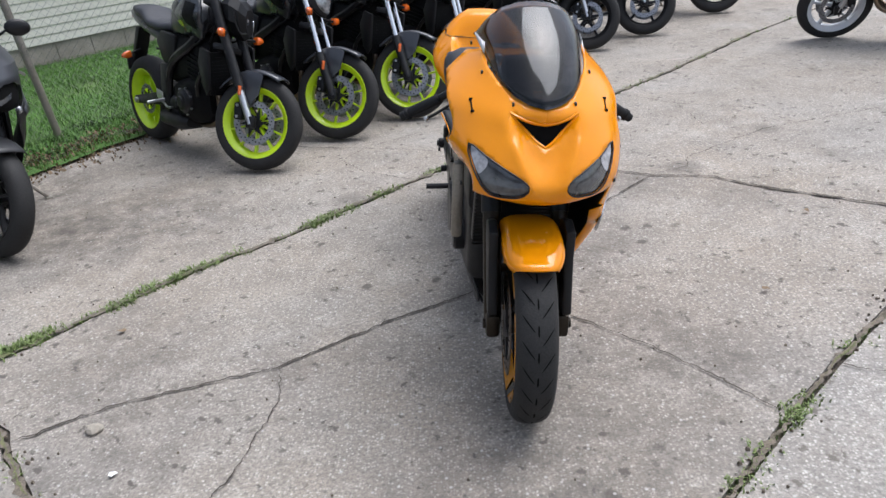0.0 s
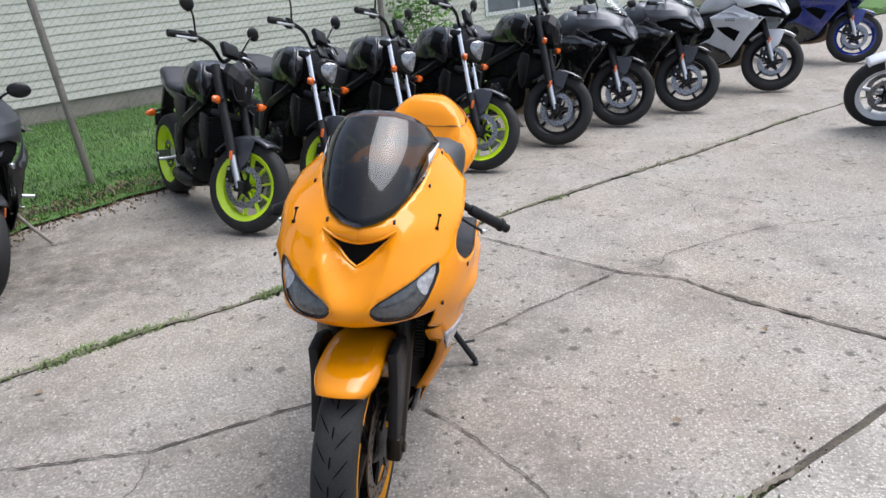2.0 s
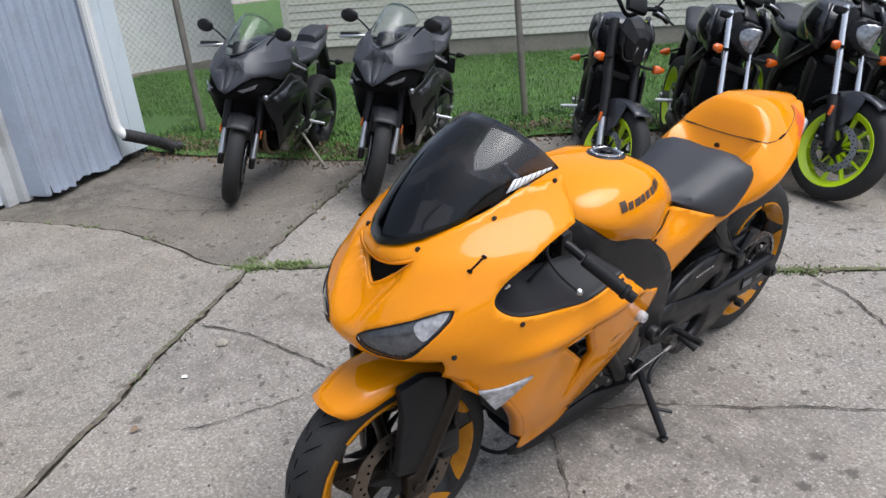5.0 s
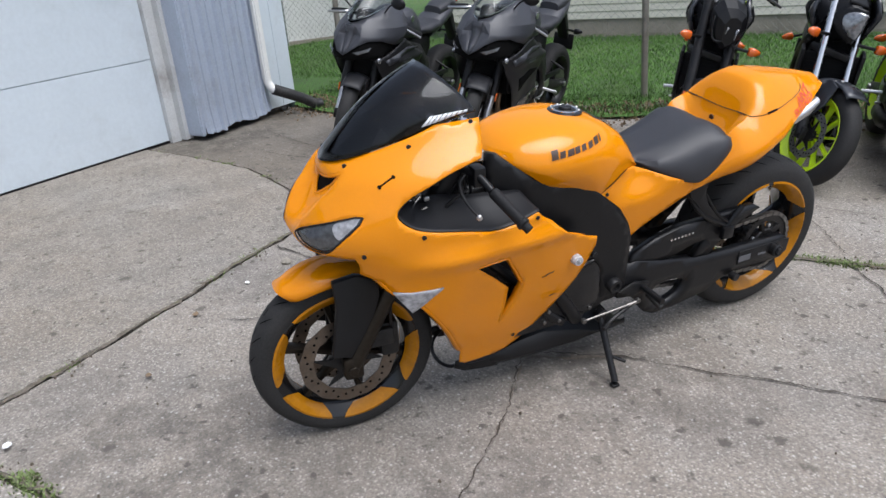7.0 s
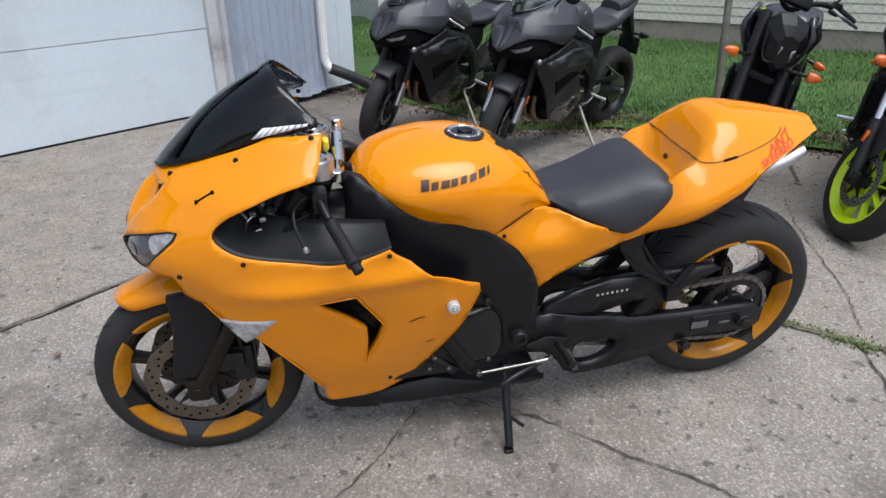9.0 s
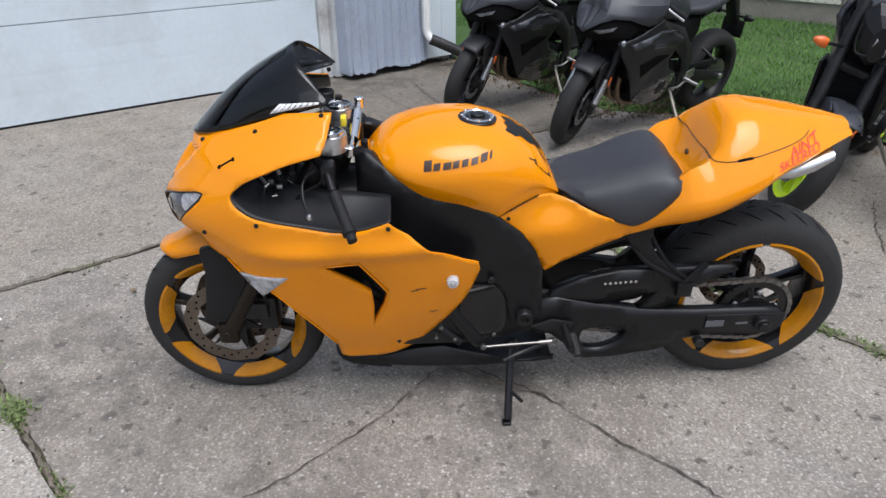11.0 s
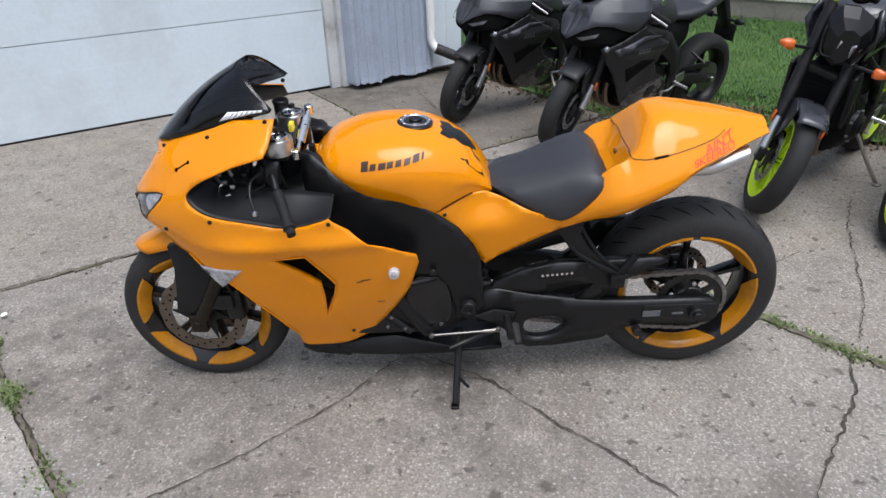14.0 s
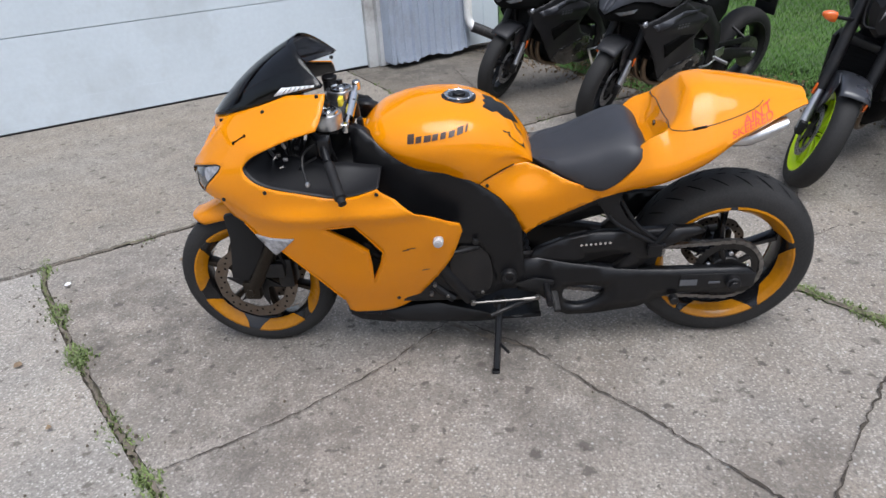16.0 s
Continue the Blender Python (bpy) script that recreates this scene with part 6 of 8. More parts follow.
# front end: fork, fender, wheel
FC = (-0.055, 0.0, 0.302)
axis_a, axis_b = Vector(FC), Vector((-0.445, 0, 0.965))
STEER = Matrix.Translation(axis_a) @ Matrix.Rotation(radians(-4), 4, (axis_b - axis_a).normalized()) @ Matrix.Translation(-axis_a)
wheel(bike, FC, 0.302, 0.064, 0.238, BLACK_PAINT, "black front wheel with gold painted segments", 6, disc_r=0.157, patches=(6, 0.24, 0.82, GOLD), spoke_mat=BRONZE)
for sgn in (1, -1):
    y = sgn * 0.105
    leg = part("fork_leg", tube([(FC[0] + 0.0, y, 0.30), (FC[0] - 0.19, y, 0.64)], 0.027, 16), BRONZE, bike)
    part("fork_tube", tube([(FC[0] - 0.17, y, 0.60), (FC[0] - 0.378, y, 0.965)], 0.031, 16), BLACK_METAL, bike)
    part("axle_clamp", join(box(FC[0] - 0.035, FC[0] + 0.03, y - 0.022, y + 0.022, 0.265, 0.345, 0.012), disk((FC[0], y + sgn * 0.024, 0.302), 0.016, 0.012, 14)), BRONZE, leg)
    part("caliper", join(box(FC[0] - 0.165, FC[0] - 0.10, sgn * 0.058 - 0.035, sgn * 0.058 + 0.04, 0.30, 0.43, 0.016), box(FC[0] - 0.14, FC[0] - 0.05, y - 0.012, y + 0.012, 0.36, 0.42, 0.006)), BLACK_METAL, leg, "black radial brake caliper")
    top = part("fork_cap", lathe([(0.0, 0.016), (0.013, 0.016), (0.015, 0.011), (0.028, 0.011), (0.03, 0.015), (0.035, 0.014), (0.037, 0.006), (0.0, 0.006)], (FC[0] - 0.388, y, 0.985), 28, "Z"), CHROME, leg, "polished fork cap")
    part("adjuster", disk((FC[0] - 0.389, y, 1.016), 0.011, 0.014, 6, "Z"), SATIN_BLACK, top)
    part("clamp_ring", lathe([(0.03, 0.006), (0.046, 0.006), (0.048, 0.0), (0.048, -0.04), (0.03, -0.04)], (FC[0] - 0.386, y, 0.985), 28, "Z", True), ALU, top)
    guard = [(-0.02, 0.625), (-0.025, 0.54), (-0.01, 0.44), (0.005, 0.365), (-0.055, 0.348), (-0.09, 0.40), (-0.135, 0.48), (-0.16, 0.55), (-0.155, 0.61), (-0.09, 0.635)]
    part("fender_arm", slab_xz(guard, sgn * 0.096, sgn * 0.124, 0.006), PLASTIC, bike, "matte black fender side piece")
    part("brake_line", tube([(-0.2, sgn * 0.09, 0.38), (-0.19, sgn * 0.12, 0.5), (-0.23, sgn * 0.11, 0.62), (-0.3, sgn * 0.07, 0.78), (-0.34, sgn * 0.05, 0.92)], 0.005, 6), SATIN_BLACK, bike)
rows = []
for a in np.linspace(radians(56), radians(128), 18):
    edge = 1 - 0.30 * max(0, (radians(74) - a) / radians(18)) ** 2
    row = []
    for t in np.linspace(-1, 1, 15):
        hw = 0.088 * edge
        r = 0.336 - 0.045 * abs(t) ** 2.6 + (0.008 if a < radians(60) else 0)
        aa = a + 0.10 * abs(t) ** 2 * max(0, (radians(90) - a))
        row.append((FC[0] + r * math.cos(aa), hw * math.sin(t * math.pi / 2), FC[2] + r * math.sin(aa)))
    rows.append(row)
part("front_fender", loft(rows, closed=False), ORANGE, bike, "orange front fender", solid=0.004, smooth=60)
STEER = None
yoke = [(-0.385, 0.0), (-0.40, 0.075), (-0.42, 0.14), (-0.465, 0.135), (-0.49, 0.05), (-0.495, 0.0), (-0.49, -0.05), (-0.465, -0.135), (-0.42, -0.14), (-0.40, -0.075)]
bm = loft([[(x, y, z) for x, y in yoke] for z in (0.935, 0.96)])
part("top_yoke", bm, BLACK_METAL, bike, "dark top fork clamp")
part("lower_yoke", box(-0.33, -0.24, -0.13, 0.13, 0.70, 0.74, 0.012), BLACK_METAL, bike)
part("head_stock", tube([(-0.36, 0, 0.68), (-0.47, 0, 0.94)], 0.04, 14), BLACK_METAL, bike)
part("steering_damper", join(tube([(-0.505, -0.03, 0.995), (-0.495, 0.07, 0.958)], 0.017, 16), tube([(-0.51, -0.07, 1.01), (-0.49, 0.105, 0.945)], 0.007, 10), disk((-0.51, -0.075, 1.01), 0.014, 0.03, 12, "Z"), disk((-0.488, 0.11, 0.943), 0.014, 0.03, 12, "Z")), CHROME, bike, "polished steering damper")
part("ignition_switch", join(disk((-0.50, 0.0, 0.955), 0.022, 0.05, 18, "Z"), tube([(-0.50, 0, 0.98), (-0.51, 0.012, 0.995)], 0.004, 6)), SATIN_BLACK, bike)
part("key_tag", box(-0.478, -0.462, 0.012, 0.045, 0.985, 1.012, 0.004), KEY_YELLOW, bike, "yellow key tag")
part("cable_clip", join(tube([(-0.235, 0.165, 0.835), (-0.245, 0.175, 0.87), (-0.26, 0.175, 0.885)], 0.004, 6), tube([(-0.25, 0.18, 0.835), (-0.275, 0.18, 0.85), (-0.285, 0.18, 0.83)], 0.0045, 6)), CHROME, bike, "bright loose mirror bracket")
part("instrument_panel", box(-0.34, -0.26, -0.09, 0.09, 0.99, 1.06, 0.015), SATIN_BLACK, bike)
for sgn in (1, -1):
    bar = part("clip_on", tube([(-0.365, sgn * 0.115, 0.945), (-0.42, sgn * 0.2, 0.933), (-0.445, sgn * 0.26, 0.9)], 0.012, 12), SATIN_BLACK, bike)
    part("grip", lathe([(0.0, 0.0), (0.015, 0.0), (0.0165, 0.004), *[(0.0165 + 0.0012 * (i % 2), 0.006 + i * 0.006) for i in range(18)], (0.0165, 0.116), (0.02, 0.118), (0.02, 0.128), (0.014, 0.132), (0.014, 0.15), (0.0, 0.15)], (0, 0, 0), 18, "X"), GRIP, bar, "ribbed black rubber grip", Matrix.Translation((-0.447, sgn * 0.262, 0.897)) @ Vector((-0.35, sgn * 0.80, -0.50)).to_track_quat("X", "Z").to_matrix().to_4x4())
    part("switch_box", box(-0.45, -0.41, sgn * 0.2 - 0.025, sgn * 0.2 + 0.022, 0.895, 0.955, 0.008), SATIN_BLACK, bar)
    lever = part("lever", tube([(-0.41, sgn * 0.18, 0.93), (-0.365, sgn * 0.215, 0.915), (-0.36, sgn * 0.26, 0.885), (-0.378, sgn * 0.305, 0.853)], 0.0045, 8), BLACK_METAL, bar, "slim hand lever")
    part("lever_ball", lathe([(0.0, -0.009), (0.006, -0.007), (0.009, 0), (0.006, 0.007), (0.0, 0.009)], (-0.378, sgn * 0.306, 0.852), 10), ALU, lever)
    part("cable", tube([(-0.40, sgn * 0.2, 0.89), (-0.33, sgn * 0.19, 0.84), (-0.36, sgn * 0.13, 0.75), (-0.45, sgn * 0.08, 0.72)], 0.005, 6), SATIN_BLACK, bike)
part("fluid_pot", join(disk((-0.41, -0.15, 0.985), 0.024, 0.045, 20, "Z"), disk((-0.41, -0.15, 1.012), 0.026, 0.012, 20, "Z")), SATIN_BLACK, bike)
part("wiring", join(*[tube([(-0.27 - 0.02 * i, 0.12 - 0.03 * i, 0.90), (-0.30, 0.14 - 0.02 * i, 0.85), (-0.36 - 0.02 * i, 0.13, 0.83), (-0.42, 0.1 + 0.01 * i, 0.85 + 0.02 * i)], 0.005, 6) for i in range(5)]), SATIN_BLACK, bike)
part("bracket", join(tube([(-0.2, 0.09, 0.9), (-0.26, 0.15, 0.84), (-0.27, 0.17, 0.82)], 0.006, 6), box(-0.285, -0.25, 0.155, 0.185, 0.81, 0.845, 0.006)), ALU, bike)
for x, y, z, mt in ((-0.262, 0.16, 0.882, CHAIN), (-0.285, 0.165, 0.868, ALU), (-0.245, 0.145, 0.9, CHAIN), (-0.325, 0.15, 0.9, BLACK_METAL)):
    part("connector", box(x - 0.008, x + 0.008, y - 0.005, y + 0.005, z - 0.006, z + 0.006, 0.002), mt, bike)
part("clutch_bracket", join(tube([(-0.30, 0.17, 0.955), (-0.285, 0.165, 0.93), (-0.29, 0.16, 0.905)], 0.006, 8), disk((-0.30, 0.17, 0.955), 0.013, 0.012, 14)), ALU, bike)
part("inner_shroud", loft([[(x, w * math.cos(a), zc + h * math.sin(a)) for a in np.linspace(0, 2 * math.pi, 17)[:-1]] for x, w, zc, h in ((-0.13, 0.08, 0.80, 0.05), (-0.25, 0.1, 0.79, 0.05), (-0.4, 0.1, 0.77, 0.06), (-0.55, 0.10, 0.77, 0.07))]), SATIN_BLACK, bike)

# engine, radiator, exhaust and belly pan
part("radiator", box(-0.355, -0.30, -0.15, 0.15, 0.44, 0.72, 0.012), SATIN_BLACK, bike, m=Matrix.Translation((-0.33, 0, 0.57)) @ Matrix.Rotation(radians(14), 4, "Y") @ Matrix.Translation((0.33, 0, -0.57)))
part("radiator_tank", box(-0.43, -0.39, -0.215, -0.178, 0.43, 0.70, 0.012), GALV, bike, "bare aluminium radiator end tank")
fins = part("radiator_core", join(*[box(-0.302, -0.296, -0.15, 0.15, 0.44 + i * 0.014, 0.444 + i * 0.014) for i in range(19)]), ENGINE, bike, m=Matrix.Translation((-0.33, 0, 0.57)) @ Matrix.Rotation(radians(14), 4, "Y") @ Matrix.Translation((0.33, 0, -0.57)))
tagged(fins, kind="stuff")
eng = part("engine", box(-0.92, -0.42, -0.15, 0.15, 0.24, 0.56, 0.04, 3), ENGINE, bike, "dirty black engine casing")
part("cylinder_head", box(-0.62, -0.38, -0.16, 0.16, 0.52, 0.74, 0.03, 3, ), ENGINE, eng)
alt = part("alternator_cover", slab_xz(rounded([(-0.80, 0.30), (-0.79, 0.42), (-0.82, 0.50), (-0.88, 0.515), (-0.93, 0.47), (-0.945, 0.38), (-0.93, 0.31), (-0.87, 0.285)], 3), 0.13, 0.163, 0.012), BLACK_PAINT, eng, "glossy black engine side cover")
part("water_pipe", tube([(-0.72, 0.13, 0.48), (-0.775, 0.145, 0.395), (-0.83, 0.15, 0.31), (-0.86, 0.145, 0.265)], 0.027, 16), SATIN_BLACK, eng, "thick black diagonal pipe")
for x, z in ((-0.735, 0.34), (-0.72, 0.30), (-0.78, 0.29), (-0.69, 0.36), (-0.905, 0.305)):
    part("cover_bolt", disk((x, 0.158, z), 0.007, 0.02, 8), CHAIN, alt)
part("sprocket_cover", slab_xz(rounded([(-0.80, 0.30), (-0.80, 0.43), (-0.86, 0.47), (-0.95, 0.46), (-0.995, 0.40), (-0.98, 0.31), (-0.92, 0.275), (-0.85, 0.275)], 3), 0.12, 0.15, 0.01), SATIN_BLACK, eng)
part("starter_motor", join(disk((-0.62, 0.12, 0.46), 0.035, 0.1, 20), disk((-0.62, 0.172, 0.46), 0.012, 0.012, 8)), BLACK_METAL, eng)
part("oil_filter_line", tube([(-0.55, 0.14, 0.5), (-0.66, 0.16, 0.52), (-0.78, 0.165, 0.48), (-0.9, 0.16, 0.5)], 0.009, 8), SATIN_BLACK, eng)
part("clutch_cover", join(disk((-0.78, -0.165, 0.38), 0.1, 0.06, 28), disk((-0.62, -0.165, 0.34), 0.06, 0.05, 22)), BLACK_METAL, eng)
part("coolant_hose", join(tube([(-0.46, 0.13, 0.62), (-0.50, 0.14, 0.52), (-0.56, 0.135, 0.45), (-0.62, 0.12, 0.34)], 0.02, 10), tube([(-0.42, 0.14, 0.68), (-0.5, 0.15, 0.60), (-0.60, 0.15, 0.50), (-0.70, 0.14, 0.36), (-0.80, 0.15, 0.27)], 0.018, 10)), SATIN_BLACK, bike, "black coolant hoses")
for i in range(4):
    part("header_pipe", tube([(-0.47, -0.105 + 0.07 * i, 0.56), (-0.455, -0.1 + 0.066 * i, 0.47), (-0.51, -0.08 + 0.053 * i, 0.32), (-0.64, -0.06 + 0.04 * i, 0.235), (-0.8, -0.03 + 0.02 * i, 0.21)], 0.02, 10), ENGINE, bike, "sooty exhaust header pipe")
rings = []
for x, w, zt, zb in ((-0.50, 0.1, 0.172, 0.14), (-0.56, 0.115, 0.195, 0.122), (-0.66, 0.124, 0.225, 0.118), (-0.74, 0.128, 0.235, 0.118), (-0.88, 0.138, 0.2, 0.122), (-0.97, 0.134, 0.165, 0.126), (-1.05, 0.126, 0.145, 0.128), (-1.12, 0.11, 0.137, 0.13)):
    rings.append([(x, w, zt), (x, w * 0.96, zb + 0.03), (x, w * 0.75, zb), (x, 0, zb - 0.01), (x, -w * 0.75, zb), (x, -w * 0.96, zb + 0.03), (x, -w, zt)])
part("belly_pan", loft(rings, closed=False), PLASTIC, bike, "scuffed black belly pan", solid=0.005)
part("belly_tip", tube([(-0.52, 0.112, 0.18), (-0.45, 0.104, 0.178), (-0.405, 0.08, 0.16), (-0.385, 0.04, 0.15), (-0.38, 0.0, 0.148), (-0.385, -0.04, 0.15), (-0.405, -0.08, 0.16), (-0.45, -0.104, 0.178), (-0.52, -0.112, 0.18)], 0.0065, 10), PLASTIC, bike, "bent black lip of the belly pan")
for sgn in (1, -1):
    part("pan_side", sheet([(-0.408, 0.2), (-0.402, 0.172), (-0.44, 0.148), (-0.57, 0.128), (-0.57, 0.2)], lambda x, z: (x, sgn * (0.112 + 0.05 * (z - 0.16) - 0.06 * max(0.0, x + 0.5)), z), 0.03), PLASTIC, bike, solid=0.004)
part("pan_cutout", sheet(rounded([(-0.655, 0.205), (-0.67, 0.213), (-0.70, 0.213), (-0.72, 0.205), (-0.70, 0.197), (-0.67, 0.197)], 3), lambda x, z: (x, 0.1265 + 0.06 * (-x - 0.68), z), 0.02), ALU, bike, "bright oval cut-out in the belly pan", solid=0.002)
part("tank_tab", loft([[(x, y, z) for x, y in ((-0.505, -0.045), (-0.505, 0.045), (-0.56, 0.06), (-0.56, -0.06))] for z in (0.893, 0.901)]), ORANGE, bike, "orange tank mounting tab", smooth=0)
part("tab_bracket", box(-0.535, -0.515, 0.02, 0.045, 0.90, 0.94, 0.005), SATIN_BLACK, bike)
part("shock", join(tube([(-1.06, 0, 0.30), (-1.0, 0, 0.62)], 0.03, 12), *[lathe([(0.042, -0.005), (0.047, 0), (0.042, 0.005)], (-1.05 + 0.0075 * i, 0, 0.34 + 0.03 * i), 18, "Z") for i in range(8)]), BLACK_METAL, bike)
part("subframe", join(*[tube([(-0.98, s * 0.11, 0.66), (-1.2, s * 0.115, 0.68), (-1.5, s * 0.1, 0.80), (-1.8, s * 0.05, 0.91)], 0.015, 8) for s in (1, -1)], box(-1.38, -1.2, -0.1, 0.1, 0.60, 0.68, 0.02)), BLACK_METAL, bike)
part("undertray", loft([[(x, w, z), (x, w, z - 0.02), (x, -w, z - 0.02), (x, -w, z)] for x, w, z in ((-1.1, 0.11, 0.56), (-1.3, 0.125, 0.655), (-1.6, 0.11, 0.785), (-1.85, 0.06, 0.905))]), PLASTIC, bike)

# rear wheel, swingarm, chain
RC = (-1.77, 0.0, 0.33)
wheel(bike, RC, 0.33, 0.1, 0.242, BLACK_PAINT, "wide black rear wheel with gold painted segments", 5, discs=(-1,), disc_r=0.115, patches=(5, 0.3 + math.pi / 5, 0.92, GOLD), spoke_mat=BLACK_PAINT)
for sgn in (1, -1):
    ys = (sgn * 0.118, sgn * 0.152)
    lower = [(-1.03, 0.425), (-1.10, 0.435), (-1.22, 0.405), (-1.38, 0.375), (-1.55, 0.362), (-1.83, 0.36), (-1.86, 0.335), (-1.86, 0.285), (-1.83, 0.26), (-1.60, 0.265), (-1.53, 0.245), (-1.46, 0.205), (-1.30, 0.18), (-1.21, 0.178), (-1.165, 0.2), (-1.14, 0.245), (-1.09, 0.29), (-1.03, 0.30)]
    hole = rounded([(-1.195, 0.295), (-1.255, 0.312), (-1.325, 0.302), (-1.342, 0.275), (-1.31, 0.232), (-1.25, 0.212), (-1.2, 0.228)], 3)
    faces = []
    bm_a = sheet(lower, lambda x, z: (x, ys[1], z), 0.05, [hole])
    part("swingarm_beam", bm_a, SATIN_BLACK, bike, "long black extended swingarm", solid=0.034 if sgn > 0 else 0.034, smooth=30)
    brace = [(-1.06, 0.40), (-1.09, 0.46), (-1.18, 0.50), (-1.30, 0.527), (-1.64, 0.535), (-1.665, 0.52), (-1.6, 0.49), (-1.53, 0.455), (-1.47, 0.40), (-1.44, 0.365), (-1.36, 0.372), (-1.42, 0.43), (-1.425, 0.445), (-1.36, 0.438), (-1.28, 0.415), (-1.2, 0.395)]
    part("swingarm_brace", sheet(brace, lambda x, z: (x, sgn * 0.146, z), 0.05), SATIN_BLACK, bike, solid=0.03, smooth=30)
    part("lightening_holes", join(*[disk((-1.25 - 0.016 * i, sgn * 0.1466, 0.482 + 0.001 * i), 0.005, 0.003, 8, bevel=0) for i in range(7)]), CHROME, bike)
    part("axle_block", join(box(-1.86, -1.60, sgn * 0.152 - 0.004, sgn * 0.152 + 0.004, 0.285, 0.345, 0.003), disk((RC[0] - 0.01, sgn * 0.165, 0.315), 0.026, 0.035, 20), disk((RC[0] - 0.01, sgn * 0.185, 0.315), 0.016, 0.012, 6)), BLACK_METAL, bike)
    part("axle_mark", box(-1.66, -1.60, min(sgn * 0.157, sgn * 0.1585), max(sgn * 0.157, sgn * 0.1585), 0.30, 0.325), SLATE, bike)
    part("axle_mark", box(-1.74, -1.70, min(sgn * 0.157, sgn * 0.1585), max(sgn * 0.157, sgn * 0.1585), 0.306, 0.315), SLATE, bike)
    part("tail_strut", join(tube([(-1.30, sgn * 0.13, 0.66), (-1.36, sgn * 0.15, 0.57), (-1.47, sgn * 0.155, 0.50), (-1.53, sgn * 0.15, 0.47)], 0.009, 8), tube([(-1.36, sgn * 0.13, 0.67), (-1.43, sgn * 0.15, 0.56), (-1.5, sgn * 0.155, 0.50)], 0.007, 8), tube([(-1.49, sgn * 0.155, 0.47), (-1.55, sgn * 0.16, 0.56)], 0.012, 8), box(-1.52, -1.47, sgn * 0.165 - 0.012, sgn * 0.165 + 0.012, 0.44, 0.49, 0.006)), SATIN_BLACK, bike)
    part("hanger_plate", slab_xz([(-1.285, 0.68), (-1.375, 0.705), (-1.365, 0.645), (-1.395, 0.59), (-1.44, 0.545), (-1.52, 0.50), (-1.51, 0.468), (-1.44, 0.50), (-1.38, 0.545), (-1.335, 0.61), (-1.30, 0.64)], sgn * 0.135, sgn * 0.155, 0.004), SATIN_BLACK, bike)
    part("spool", disk((-1.585, sgn * 0.165, 0.245), 0.016, 0.03, 16), BLACK_METAL, bike)
    # rider footrest group
    fr = part("footrest", tube([(-1.13, sgn * 0.16, 0.33), (-1.135, sgn * 0.27, 0.325)], 0.012, 10), BLACK_METAL, bike)
    part("footrest_plate", slab_xz([(-1.02, 0.335), (-1.09, 0.36), (-1.16, 0.345), (-1.15, 0.31), (-1.09, 0.30)], sgn * 0.158, sgn * 0.168, 0.003), BLACK_METAL, fr)
part("pegs_rubber", tube([(-1.155, 0.175, 0.30), (-1.165, 0.24, 0.27)], 0.016, 10, r_end=0.012), RUBBER, bike)
part("shift_rod", join(tube([(-0.87, 0.185, 0.272), (-1.08, 0.185, 0.285)], 0.0045, 8), tube([(-1.05, 0.185, 0.283), (-1.1, 0.185, 0.287)], 0.0075, 8), disk((-0.87, 0.185, 0.272), 0.01, 0.014, 10), disk((-1.10, 0.185, 0.29), 0.01, 0.014, 10)), CHAIN, bike, "grey metal gear-shift linkage")
part("shift_lever", tube([(-1.10, 0.18, 0.29), (-0.99, 0.19, 0.245), (-0.93, 0.22, 0.24)], 0.008, 8), BLACK_METAL, bike)
stand = part("side_stand", join(tube([(-0.965, 0.15, 0.245), (-0.955, 0.225, 0.15), (-0.945, 0.30, 0.057)], 0.013, 10, 4), disk((-0.965, 0.15, 0.245), 0.024, 0.03, 14)), SATIN_BLACK, bike, "black side stand")
part("stand_foot", box(-0.957, -0.928, 0.29, 0.316, 0.043, 0.053, 0.004), SATIN_BLACK, stand, m=None)
part("stand_spur", tube([(-0.955, 0.24, 0.13), (-0.99, 0.29, 0.125)], 0.006, 8), SATIN_BLACK, stand)
# chain and sprocket
teeth = []
for i in range(84):
    a = 2 * math.pi * i / 84
    r = 0.118 if i % 2 else 0.111
    teeth.append((RC[0] + r * math.cos(a), RC[2] + r * math.sin(a)))
inner = [(RC[0] + 0.088 * math.cos(2 * math.pi * i / 84), RC[2] + 0.088 * math.sin(2 * math.pi * i / 84)) for i in range(84)]
rg4 = [[(x, 0.104, z) for x, z in teeth], [(x, 0.11, z) for x, z in teeth], [(x, 0.11, z) for x, z in inner], [(x, 0.104, z) for x, z in inner]]
rg4.append(rg4[0])
bm = loft(rg4, cap=False)
bmesh.ops.remove_doubles(bm, verts=bm.verts[:], dist=1e-6)
spk = part("rear_sprocket", join(bm, *[tube([(RC[0] + 0.03 * math.cos(a), 0.105, RC[2] + 0.03 * math.sin(a)), (RC[0] + 0.092 * math.cos(a), 0.107, RC[2] + 0.092 * math.sin(a))], 0.012, 6) for a in np.linspace(0, 2 * math.pi, 6)[:-1]], disk((RC[0], 0.1, RC[2]), 0.055, 0.03, 24)), SPROCKET, bike, "dark rear sprocket")
for a in np.linspace(0.4, 2 * math.pi + 0.4, 6)[:-1]:
    part("sprocket_bolt", disk((RC[0] + 0.072 * math.cos(a), 0.114, RC[2] + 0.072 * math.sin(a)), 0.008, 0.01, 8), ALU, spk)
loop = []
for i in range(44):
    t = i / 44
    loop.append((-0.92 + (RC[0] + 0.92) * t, 0.425 + (RC[2] + 0.121 - 0.425) * t - 0.008 * math.sin(math.pi * t)))
